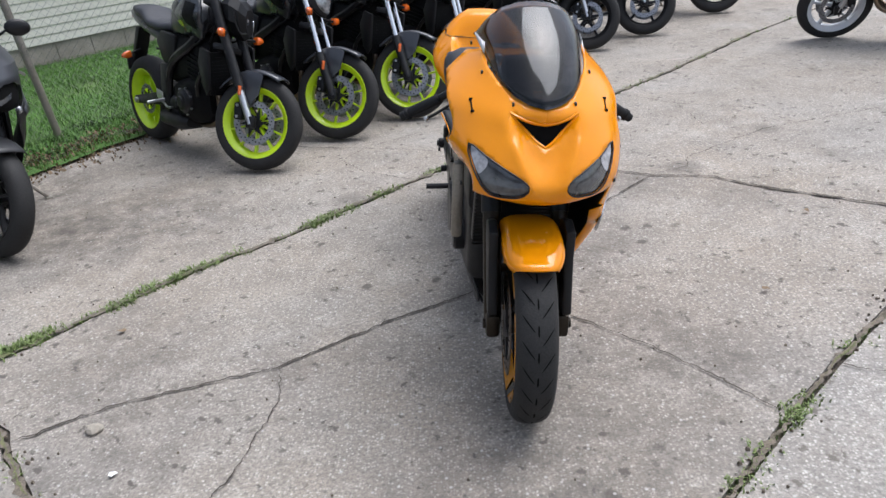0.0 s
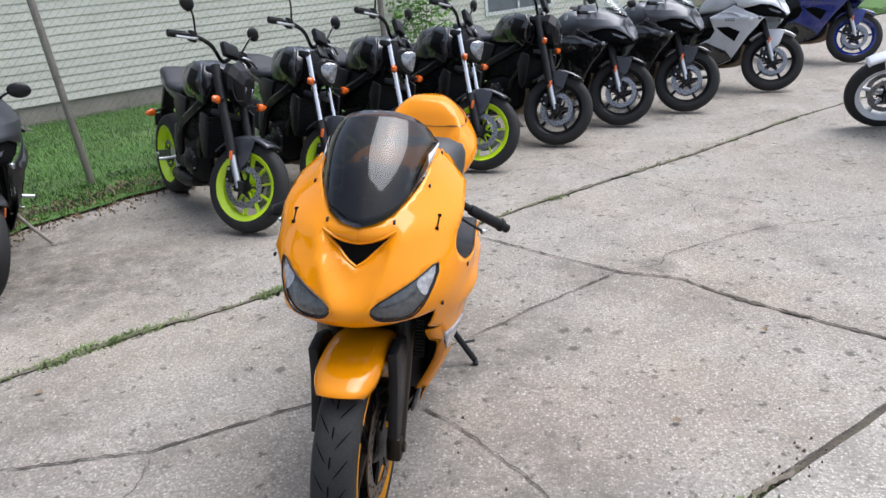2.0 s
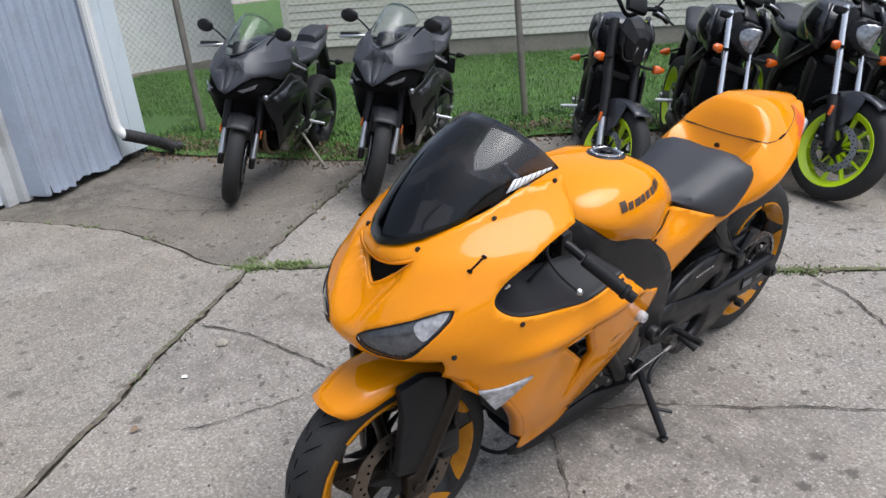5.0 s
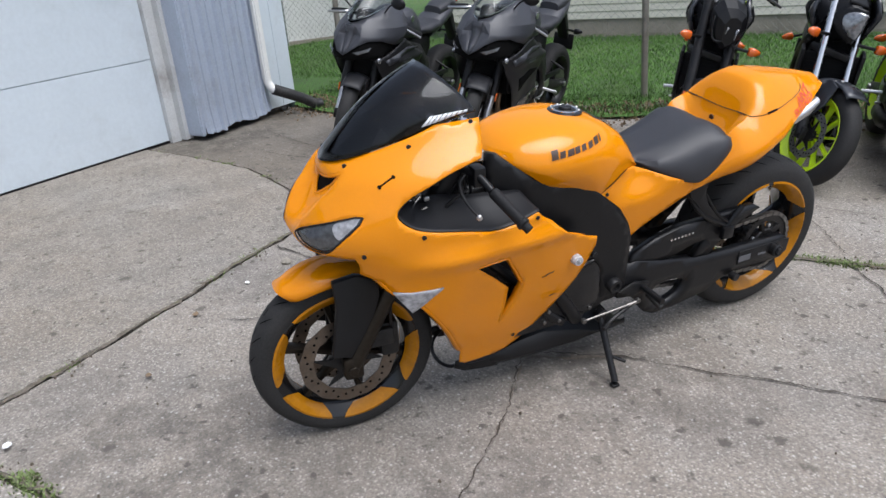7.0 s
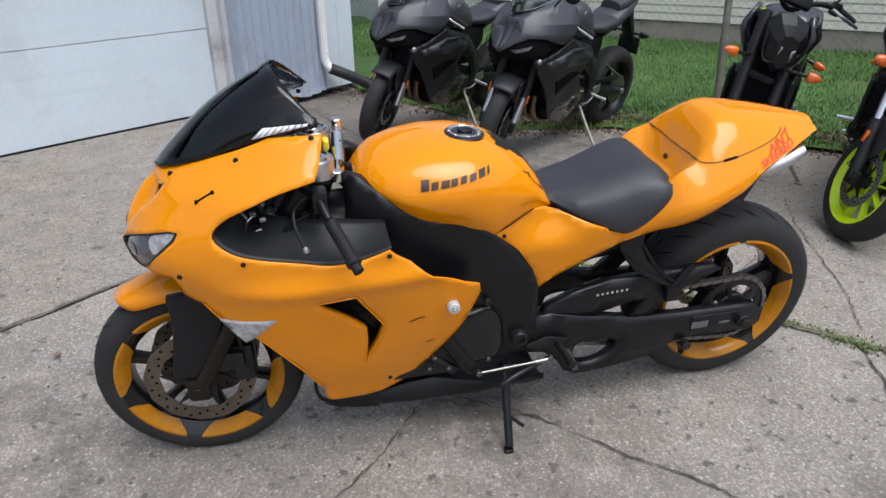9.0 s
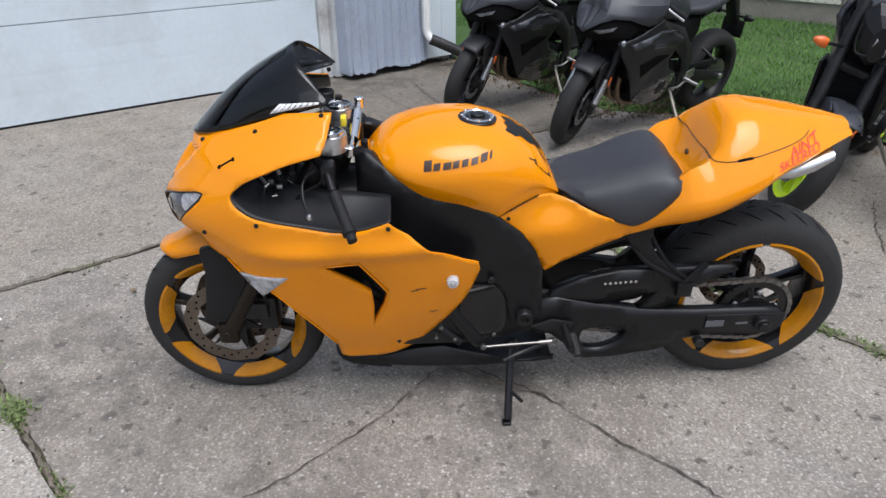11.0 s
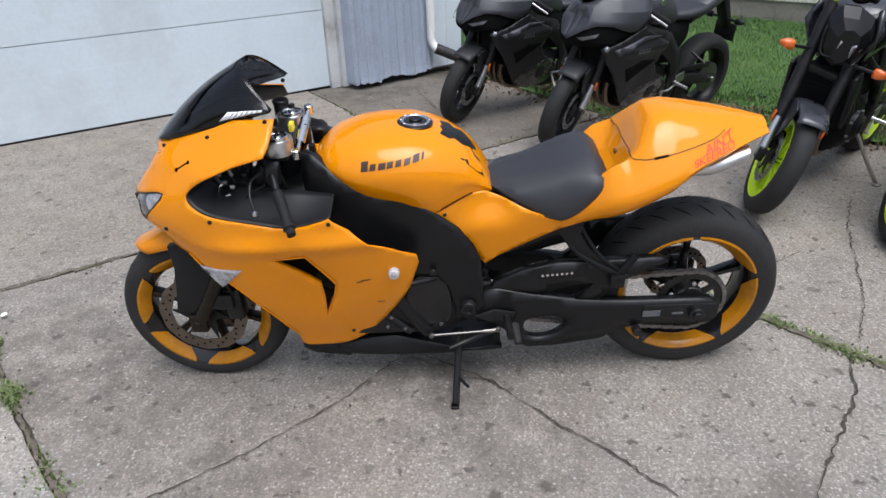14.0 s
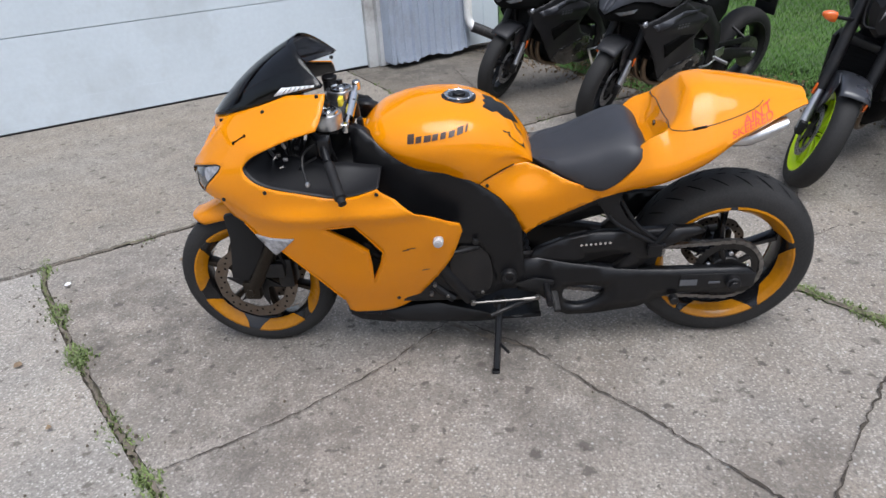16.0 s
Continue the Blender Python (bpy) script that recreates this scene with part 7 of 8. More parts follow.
for i in range(22):
    a = math.pi / 2 + math.pi * i / 22
    loop.append((RC[0] + 0.121 * math.cos(a), RC[2] + 0.121 * math.sin(a)))
for i in range(44):
    t = i / 44
    loop.append((RC[0] + (-0.92 - RC[0]) * t, RC[2] - 0.121 + (0.325 - RC[2] + 0.121) * t - 0.015 * math.sin(math.pi * t)))
for i in range(8):
    a = -math.pi / 2 + math.pi * i / 8
    loop.append((-0.92 + 0.05 * math.cos(a), 0.375 + 0.05 * math.sin(a)))
links = []
for i, (p, q) in enumerate(zip(loop, loop[1:] + loop[:1])):
    d = Vector((q[0] - p[0], 0, q[1] - p[1]))
    if d.length < 1e-4:
        continue
    w = 0.0095 if i % 2 else 0.0065
    mtx = Matrix.Translation(((p[0] + q[0]) / 2, 0.107, (p[1] + q[1]) / 2)) @ Matrix.Rotation(-math.atan2(d.z, d.x), 4, "Y")
    b = box(-d.length * 0.6, d.length * 0.6, -w, w, -0.007, 0.007)
    b.transform(mtx)
    links.append(b)
ch = part("chain", join(*links), CHAIN, bike, "greasy drive chain", smooth=0)
tagged(ch, kind="stuff")
TWIST = 0.0


# ---- the parked row ----
def stand_pose(x, y, heading, lean=9.0):
    """A parked motorcycle's pose: front tyre at (x, y), heading in degrees, leaning to its left."""
    h = Vector((math.cos(radians(heading)), math.sin(radians(heading)), 0))
    l0 = Vector((-h.y, h.x, 0))
    a = radians(lean)
    l = l0 * math.cos(a) - Vector((0, 0, 1)) * math.sin(a)
    u = Vector((0, 0, 1)) * math.cos(a) + l0 * math.sin(a)
    return Matrix(((h.x, l.x, u.x, x), (h.y, l.y, u.y, y), (h.z, l.z, u.z, 0.004), (0, 0, 0, 1)))


def steering(deg):
    a, b = Vector((-0.033, 0, 0.3)), Vector((-0.33, 0, 0.97))
    return Matrix.Translation(a) @ Matrix.Rotation(radians(deg), 4, (b - a).normalized()) @ Matrix.Translation(-a)


def egg(c, rx, ry, rz, k=14, n=9):
    rings = []
    for i in range(n):
        t = -math.pi / 2 + math.pi * (i + 0.02) / (n - 0.96)
        rings.append([(c[0] + rx * math.sin(t), c[1] + ry * math.cos(t) * math.cos(2 * math.pi * j / k), c[2] + rz * math.cos(t) * math.sin(2 * math.pi * j / k)) for j in range(k)])
    return loft(rings)


def rings_body(rows, power=2.4, k=20):
    """A rounded body from rows (x, half width, bottom z, top z)."""
    out = []
    for x, w, zb, zt in rows:
        ring = []
        for j in range(k):
            a = 2 * math.pi * j / k
            c, s = math.cos(a), math.sin(a)
            ring.append((x, w * math.copysign(abs(c) ** (2 / power), c), (zb + zt) / 2 + (zt - zb) / 2 * math.copysign(abs(s) ** (2 / power), s)))
        out.append(ring)
    return loft(out)


def turn_lamp(parent, root, tip, m=None, lens=None):
    d = (Vector(tip) - Vector(root)).normalized()
    stalk = part("turn_signal", tube([root, Vector(tip) - d * 0.02], 0.008, 8), SATIN_BLACK, parent, m=m)
    q = Matrix.Translation(tip) @ d.to_track_quat("X", "Z").to_matrix().to_4x4()
    bm = rings_body([(-0.036, 0.012, -0.012, 0.012), (-0.03, 0.02, -0.02, 0.021), (-0.008, 0.023, -0.021, 0.024), (0.018, 0.018, -0.013, 0.02), (0.036, 0.01, -0.004, 0.013), (0.04, 0.004, 0.0, 0.008)], 3.2, 14)
    bm.transform(q)
    part("lens", bm, lens or AMBER, stalk, "" if lens else "amber lens", m=m)


def mirror(parent, root, head, m=None, mat_=None):
    st = part("mirror", tube([root, (Vector(root) + Vector(head)) / 2 + Vector((0.01, 0, 0.02)), head], 0.006, 8, 4), SATIN_BLACK, parent, m=m)
    hd = part("mirror_head", egg(head, 0.02, 0.062, 0.04), SATIN_BLACK, st, m=m)
    part("mirror_glass", egg((head[0] - 0.012, head[1], head[2]), 0.012, 0.055, 0.034), MIRROR, hd, m=m)


def front_end(bk, S, rim, fender_mat, inverted, disc_r=0.14, reflectors=True):
    wheel(bk, (0, 0, 0.3), 0.3, 0.06, 0.226, rim, "front wheel with twin discs", 5 if rim is not LIME else 10, m=S, disc_r=disc_r, grooves=False, disc_mat=STEEL, tyre_k=44)
    for s in (1, -1):
        y = s * 0.105
        if inverted:
            leg = part("fork_leg", tube([(0.0, y, 0.29), (-0.10, y, 0.52)], 0.023, 12), ALU, bk, m=S)
            part("fork_tube", tube([(-0.085, y, 0.49), (-0.30, y, 0.96)], 0.03, 12), BLACK_METAL, bk, m=S)
        else:
            leg = part("fork_leg", tube([(0.0, y, 0.29), (-0.125, y, 0.57)], 0.03, 12), BLACK_METAL, bk, m=S)
            part("fork_tube", tube([(-0.12, y, 0.56), (-0.30, y, 0.96)], 0.021, 12), CHROME, bk, "bright chrome fork tube", m=S)
        part("axle_clamp", box(-0.03, 0.03, y - 0.02, y + 0.022, 0.265, 0.34, 0.01), BLACK_METAL, leg, m=S)
        part("caliper", box(-0.135, -0.075, s * 0.06 - 0.03, s * 0.06 + 0.045, 0.31, 0.42, 0.014), BLACK_METAL, leg, m=S)
        for dz in (0.33, 0.40):
            part("caliper_bolt", disk((-0.105, s * 0.06 + s * 0.046 + 0.0075, dz), 0.009, 0.012, 8), ALU, leg, m=S)
        if reflectors:
            part("reflector", box(-0.085, -0.065, y + s * 0.03 - 0.006, y + s * 0.03 + 0.006, 0.46, 0.52, 0.004), AMBER, leg, "small amber reflector", m=S)
    rows = []
    for a in np.linspace(radians(60), radians(142), 14):
        rows.append([(0.335 * math.cos(a) * (1 - 0.08 * abs(t) ** 2.4), 0.078 * math.sin(t * math.pi / 2), 0.3 + 0.335 * math.sin(a) * (1 - 0.08 * abs(t) ** 2.4)) for t in np.linspace(-1, 1, 9)])
    fd = part("front_fender", loft(rows, closed=False), fender_mat, bk, "front fender", m=S, solid=0.004, smooth=60)
    for s in (1, -1):
        part("fender_side", slab_xz([(-0.02, 0.62), (0.05, 0.60), (0.03, 0.48), (-0.03, 0.40), (-0.07, 0.44), (-0.11, 0.60)], s * 0.074, s * 0.084, 0.004), fender_mat, fd, m=S)
    part("yoke", join(box(-0.36, -0.27, -0.13, 0.13, 0.92, 0.955, 0.012), box(-0.28, -0.19, -0.13, 0.13, 0.70, 0.735, 0.012)), BLACK_METAL, bk, m=S)


def rear_end(bk, rim):
    wheel(bk, (-1.40, 0, 0.315), 0.315, 0.088, 0.226, rim, "rear wheel", 5 if rim is not LIME else 10, discs=(-1,), disc_r=0.11, grooves=False, disc_mat=STEEL, tyre_k=44)
    for s in (1, -1):
        part("swingarm", slab_xz([(-0.88, 0.40), (-1.1, 0.40), (-1.44, 0.345), (-1.47, 0.31), (-1.44, 0.285), (-1.1, 0.31), (-0.88, 0.33)], s * 0.10, s * 0.135, 0.008), BLACK_METAL, bk)
        part("axle_nut", disk((-1.40, s * 0.145, 0.315), 0.022, 0.02, 12), ALU, bk)
    part("sprocket", lathe([(0.05, 0.085), (0.115, 0.088), (0.115, 0.094), (0.05, 0.097)], (-1.40, 0, 0.315), 32), CHAIN, bk)
    part("chain_guard", box(-1.38, -0.98, 0.085, 0.105, 0.40, 0.445, 0.006), PLASTIC, bk)


def engine_block(bk, exposed=True):
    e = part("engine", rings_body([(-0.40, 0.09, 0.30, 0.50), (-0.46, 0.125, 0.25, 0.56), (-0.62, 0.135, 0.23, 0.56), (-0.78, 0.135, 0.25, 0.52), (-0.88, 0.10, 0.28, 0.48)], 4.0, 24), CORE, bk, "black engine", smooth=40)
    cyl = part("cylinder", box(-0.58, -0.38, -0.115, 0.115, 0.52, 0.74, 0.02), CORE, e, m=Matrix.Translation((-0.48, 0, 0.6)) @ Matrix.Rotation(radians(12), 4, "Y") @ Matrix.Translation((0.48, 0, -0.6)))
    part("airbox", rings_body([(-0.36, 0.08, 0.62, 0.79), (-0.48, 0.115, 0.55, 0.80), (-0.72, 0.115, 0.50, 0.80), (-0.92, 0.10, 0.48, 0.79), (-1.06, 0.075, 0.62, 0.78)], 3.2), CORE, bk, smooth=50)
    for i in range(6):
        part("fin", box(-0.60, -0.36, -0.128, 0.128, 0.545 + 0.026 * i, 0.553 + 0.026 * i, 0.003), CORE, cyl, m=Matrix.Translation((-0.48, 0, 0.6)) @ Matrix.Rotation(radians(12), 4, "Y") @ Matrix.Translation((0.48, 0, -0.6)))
    for s in (1, -1):
        cv = part("side_cover", lathe([(0.0, s * 0.052), (0.03, s * 0.052), (0.036, s * 0.044), (0.058, s * 0.04), (0.066, s * 0.03), (0.084, s * 0.022), (0.09, s * 0.008), (0.09, -s * 0.03), (0.0, -s * 0.03)], (-0.64, s * 0.135, 0.39), 30), BLACK_METAL, e)
        for i in range(7):
            a = 2 * math.pi * i / 7 + 0.4
            part("cover_bolt", disk((-0.64 + 0.092 * math.cos(a), s * 0.145, 0.39 + 0.092 * math.sin(a)), 0.007, 0.016, 6), ALU, cv)
        part("small_cover", lathe([(0.0, s * 0.03), (0.04, s * 0.028), (0.05, s * 0.014), (0.052, -s * 0.03), (0.0, -s * 0.03)], (-0.80, s * 0.125, 0.36), 22), BLACK_METAL, e)
        part("pivot_plate", slab_xz([(-0.84, 0.62), (-0.94, 0.62), (-0.97, 0.5), (-0.98, 0.34), (-0.92, 0.28), (-0.86, 0.32), (-0.88, 0.46)], s * 0.12, s * 0.145, 0.008), BLACK_METAL, bk)
        part("footrest", tube([(-0.93, s * 0.15, 0.37), (-0.94, s * 0.27, 0.36)], 0.012, 8), ALU, bk)
        part("heel_guard", slab_xz([(-0.93, 0.42), (-1.02, 0.44), (-1.03, 0.38), (-0.95, 0.34)], s * 0.152, s * 0.158, 0.003), ALU, bk)
        part("pedal", tube([(-0.93, s * 0.16, 0.35), (-0.85, s * 0.175, 0.33), (-0.76, s * 0.18, 0.335), (-0.75, s * 0.21, 0.335)], 0.007, 8, 3), ALU, bk, "bright foot pedal")
        part("radiator_hose", tube([(-0.29, s * 0.12, 0.66), (-0.36, s * 0.15, 0.60), (-0.44, s * 0.145, 0.52), (-0.48, s * 0.13, 0.44)], 0.016, 8, 4), SATIN_BLACK, bk)
        part("radiator_shroud", slab_xz([(-0.22, 0.72), (-0.31, 0.74), (-0.36, 0.66), (-0.33, 0.52), (-0.29, 0.46), (-0.25, 0.5)], s * 0.152, s * 0.172, 0.006), PLASTIC, bk)
        part("throttle_body", tube([(-0.56, s * 0.05, 0.72), (-0.66, s * 0.055, 0.76)], 0.03, 12), BLACK_METAL, bk)
    part("cable_loom", join(*[tube([(-0.34, 0.03 * (i - 2), 0.93), (-0.30, 0.05 * (i - 2), 0.85), (-0.36, 0.07 * (i - 2), 0.76), (-0.5, 0.06 * (i - 2), 0.74)], 0.006, 6, 3) for i in range(5)]), SATIN_BLACK, bk)
    for i in range(3):
        part("header_pipe", tube([(-0.40, -0.07 + 0.07 * i, 0.56), (-0.30, -0.08 + 0.08 * i, 0.46), (-0.33, -0.07 + 0.07 * i, 0.30), (-0.50, -0.05 + 0.05 * i, 0.23), (-0.8, 0.0 + 0.01 * i, 0.21)], 0.02, 10), HEADER, bk, "heat-tinted exhaust header")
    part("silencer", rings_body([(-0.66, 0.10, 0.19, 0.27), (-0.8, 0.13, 0.16, 0.29), (-1.02, 0.12, 0.17, 0.30), (-1.1, 0.08, 0.2, 0.28)]), BLACK_METAL, bk, m=Matrix.Translation((0, -0.04, 0)))
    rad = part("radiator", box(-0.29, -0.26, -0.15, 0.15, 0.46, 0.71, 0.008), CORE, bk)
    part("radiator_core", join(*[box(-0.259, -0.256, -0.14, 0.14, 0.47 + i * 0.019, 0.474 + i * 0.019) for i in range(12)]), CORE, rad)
    tagged(rad.children[0], kind="stuff")
    st = part("side_stand", tube([(-0.82, 0.13, 0.30), (-0.80, 0.24, 0.17), (-0.78, 0.345, 0.06)], 0.012, 8, 3), GALV, bk, "dull metal side stand")
    part("stand_foot", box(-0.81, -0.75, 0.33, 0.37, 0.048, 0.062, 0.004), GALV, st)


def handlebar(bk, S, m_levers=ALU):
    bar = part("handlebar", tube([(-0.43, 0.40, 1.05), (-0.37, 0.25, 1.075), (-0.335, 0.12, 1.06), (-0.33, 0.0, 1.0), (-0.335, -0.12, 1.06), (-0.37, -0.25, 1.075), (-0.43, -0.40, 1.05)], 0.012, 10, 5), SATIN_BLACK, bk, m=S)
    for s in (1, -1):
        part("grip", tube([(-0.395, s * 0.29, 1.07), (-0.43, s * 0.40, 1.05)], 0.018, 12), GRIP, bar, m=S)
        part("lever", tube([(-0.37, s * 0.22, 1.07), (-0.325, s * 0.27, 1.06), (-0.36, s * 0.40, 1.04)], 0.007, 8), m_levers, bar, "bright hand lever", m=S)
        part("switch_box", box(-0.395, -0.355, s * 0.25 - 0.025, s * 0.25 + 0.025, 1.045, 1.10, 0.008), SATIN_BLACK, bar, m=S)
        mirror(bk, (-0.37, s * 0.23, 1.09), (-0.37, s * 0.33, 1.22), S)
    part("instrument", box(-0.30, -0.26, -0.075, 0.075, 1.02, 1.10, 0.012), SATIN_BLACK, bk, m=S @ Matrix.Translation((-0.28, 0, 1.06)) @ Matrix.Rotation(radians(-30), 4, "Y") @ Matrix.Translation((0.28, 0, -1.06)))


def naked_bike(label, where, rim, inverted, twin_lamp, accent, body=GREY_PAINT, group="parked row", steer=32, lamp_mat=None):
    global STRETCH
    STRETCH = 0.22
    bk = empty("motorcycle", where, label, "motorcycle", group)
    S = steering(steer)
    front_end(bk, S, rim, body, inverted)
    rear_end(bk, rim)
    engine_block(bk)
    handlebar(bk, S)
    tk = part("fuel_tank", rings_body([(-0.38, 0.08, 0.80, 0.91), (-0.43, 0.14, 0.79, 0.965), (-0.53, 0.17, 0.77, 1.0), (-0.64, 0.165, 0.77, 0.99), (-0.74, 0.125, 0.77, 0.94), (-0.84, 0.085, 0.77, 0.86), (-0.88, 0.06, 0.77, 0.83)], 3.0), body, bk, "dark fuel tank", smooth=50)
    for s in (1, -1):
        sc = [(-0.26, 0.93), (-0.30, 0.99), (-0.42, 1.0), (-0.56, 0.93), (-0.62, 0.84), (-0.52, 0.79), (-0.42, 0.80), (-0.33, 0.77), (-0.28, 0.84)]
        sco = part("tank_scoop", sheet(sc, lambda x, z: (x, 0.205 - 0.9 * (x + 0.40) ** 2 - 0.5 * abs(z - 0.90), z), 0.03), body, tk, "sharp-edged tank side scoop", m=Matrix.Diagonal((1, s, 1, 1)), solid=0.024)
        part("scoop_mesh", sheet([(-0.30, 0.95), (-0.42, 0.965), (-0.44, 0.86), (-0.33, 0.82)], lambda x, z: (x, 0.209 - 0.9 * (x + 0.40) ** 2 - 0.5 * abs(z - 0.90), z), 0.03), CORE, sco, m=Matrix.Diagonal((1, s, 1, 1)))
        if accent:
            part("accent", sheet([(-0.47, 0.965), (-0.52, 0.972), (-0.58, 0.95), (-0.5, 0.94)], lambda x, z: (x, 0.172 - 1.0 * max(0, z - 0.93), z), 0.05), accent, tk, "bright tank flash", m=Matrix.Diagonal((1, s, 1, 1)), solid=0.006)
            for i in range(5 if twin_lamp else 0):
                part("mark_block", sheet([(-0.47 - i * 0.024, 0.835), (-0.488 - i * 0.024, 0.835), (-0.492 - i * 0.024, 0.865), (-0.474 - i * 0.024, 0.865)], lambda x, z: (x, 0.211 - 0.9 * (x + 0.40) ** 2 - 0.5 * abs(z - 0.90), z), 0.05), accent, sco, m=Matrix.Diagonal((1, s, 1, 1)))
        part("side_panel", slab_xz([(-0.72, 0.78), (-0.92, 0.80), (-1.0, 0.74), (-0.9, 0.60), (-0.78, 0.62)], s * 0.10, s * 0.125, 0.01), PLASTIC, bk)
        turn_lamp(bk, (-0.2, s * 0.1, 0.79), (-0.16, s * 0.235, 0.79 + s * 0.015), S)
        turn_lamp(bk, (-1.40, s * 0.06, 0.67), (-1.38, s * 0.18, 0.64))
        part("frame_rail", tube([(-0.34, s * 0.06, 0.86), (-0.5, s * 0.13, 0.74), (-0.8, s * 0.13, 0.62), (-0.9, s * 0.12, 0.40)], 0.026, 8, 4), BLACK_METAL, bk)
    st = part("seat", rings_body([(-0.84, 0.075, 0.79, 0.845), (-0.95, 0.12, 0.785, 0.84), (-1.10, 0.135, 0.80, 0.86), (-1.18, 0.125, 0.83, 0.915), (-1.34, 0.10, 0.86, 0.93), (-1.44, 0.06, 0.885, 0.925)], 3.0), SEAT, bk, "dark two-step seat", smooth=50)
    part("tail", rings_body([(-1.0, 0.10, 0.72, 0.80), (-1.2, 0.11, 0.77, 0.85), (-1.4, 0.08, 0.82, 0.89), (-1.52, 0.04, 0.86, 0.90)], 3.0), body, bk, "slim dark tail", smooth=50)
    part("tail_lamp", box(-1.535, -1.50, -0.035, 0.035, 0.85, 0.885, 0.006), RED_LENS, bk)
    part("plate_holder", join(slab_xz([(-1.40, 0.80), (-1.46, 0.80), (-1.60, 0.60), (-1.57, 0.58)], -0.05, 0.05, 0.006), box(-1.60, -1.585, -0.09, 0.09, 0.52, 0.62, 0.004)), PLASTIC, bk)
    # headlight
    if twin_lamp:
        hd = part("headlight", loft([[(x, w * cy, zc + h * cz) for cy, cz in ((0, 1), (0.7, 0.85), (1, 0.35), (0.85, -0.3), (0.45, -0.8), (0, -1), (-0.45, -0.8), (-0.85, -0.3), (-1, 0.35), (-0.7, 0.85))] for x, w, h, zc in ((-0.10, 0.055, 0.07, 0.86), (-0.13, 0.10, 0.10, 0.87), (-0.19, 0.115, 0.115, 0.89), (-0.24, 0.10, 0.10, 0.9))]), SATIN_BLACK, bk, "angular twin headlight mask", m=S, smooth=20)
        for s in (1, -1):
            part("lamp_lens", sheet([(0.022, 0.875), (0.08, 0.905), (0.085, 0.87), (0.035, 0.825)], lambda y, z: (-0.08 - 0.62 * y, y, z), 0.03), LENS_HEAD, hd, m=S @ Matrix.Diagonal((1, s, 1, 1)), solid=0.008)
            part("position_strip", tube([(-0.105, s * 0.02, 0.81), (-0.12, s * 0.075, 0.80), (-0.14, s * 0.10, 0.84), (-0.15, s * 0.112, 0.90)], 0.005, 6), BLACK_METAL, hd, m=S)
    else:
        BACK = Matrix.Translation((-0.075, 0, 0.0)) @ Matrix.Diagonal((1, 1.0, 0.8, 1)) @ Matrix.Translation((0, 0, 0.22))
        hd = part("headlight", loft([[(x, w * cy, zc + h * cz) for cy, cz in ((0, 1), (0.7, 0.85), (1, 0.3), (0.85, -0.35), (0.5, -0.85), (0, -1), (-0.5, -0.85), (-0.85, -0.35), (-1, 0.3), (-0.7, 0.85))] for x, w, h, zc in ((-0.075, 0.012, 0.05, 0.86), (-0.125, 0.055, 0.10, 0.865), (-0.19, 0.115, 0.135, 0.875), (-0.27, 0.08, 0.10, 0.89))]), SATIN_BLACK, bk, "shield-shaped headlight", m=S @ BACK, smooth=40)
        part("lamp_lens", sheet(rounded([(0, 0.935), (0.05, 0.925), (0.08, 0.885), (0.066, 0.83), (0.034, 0.795), (0, 0.787), (-0.034, 0.795), (-0.066, 0.83), (-0.08, 0.885), (-0.05, 0.925)], 2), lambda y, z: (-0.035 - 1.3 * (math.sqrt(y * y + 0.0004) - 0.02) - 1.2 * (z - 0.88) ** 2, y, z), 0.02), lamp_mat or LENS_HEAD, hd, "bright clear headlight lens", m=S @ BACK, solid=0.006)
        shield = [(0, 0.955), (0.066, 0.94), (0.106, 0.885), (0.088, 0.815), (0.045, 0.77), (0, 0.757), (-0.045, 0.77), (-0.088, 0.815), (-0.106, 0.885), (-0.066, 0.94)]
        part("lamp_mask", sheet(rounded(shield, 2), lambda y, z: (-0.047 - 1.3 * (math.sqrt(y * y + 0.0004) - 0.02) - 1.2 * (z - 0.88) ** 2, y, z), 0.025), SATIN_BLACK, hd, "dark plastic headlight surround", m=S @ BACK, solid=0.03)
        part("fly_screen", sheet([(-0.07, 0.965), (0.07, 0.965), (0.045, 1.07), (-0.045, 1.07)], lambda y, z: (-0.12 - 0.8 * (z - 0.96) - 2 * y * y, y, z), 0.03), SATIN_BLACK, hd, m=S @ BACK, solid=0.005)
    STRETCH = 0.0
    return bk


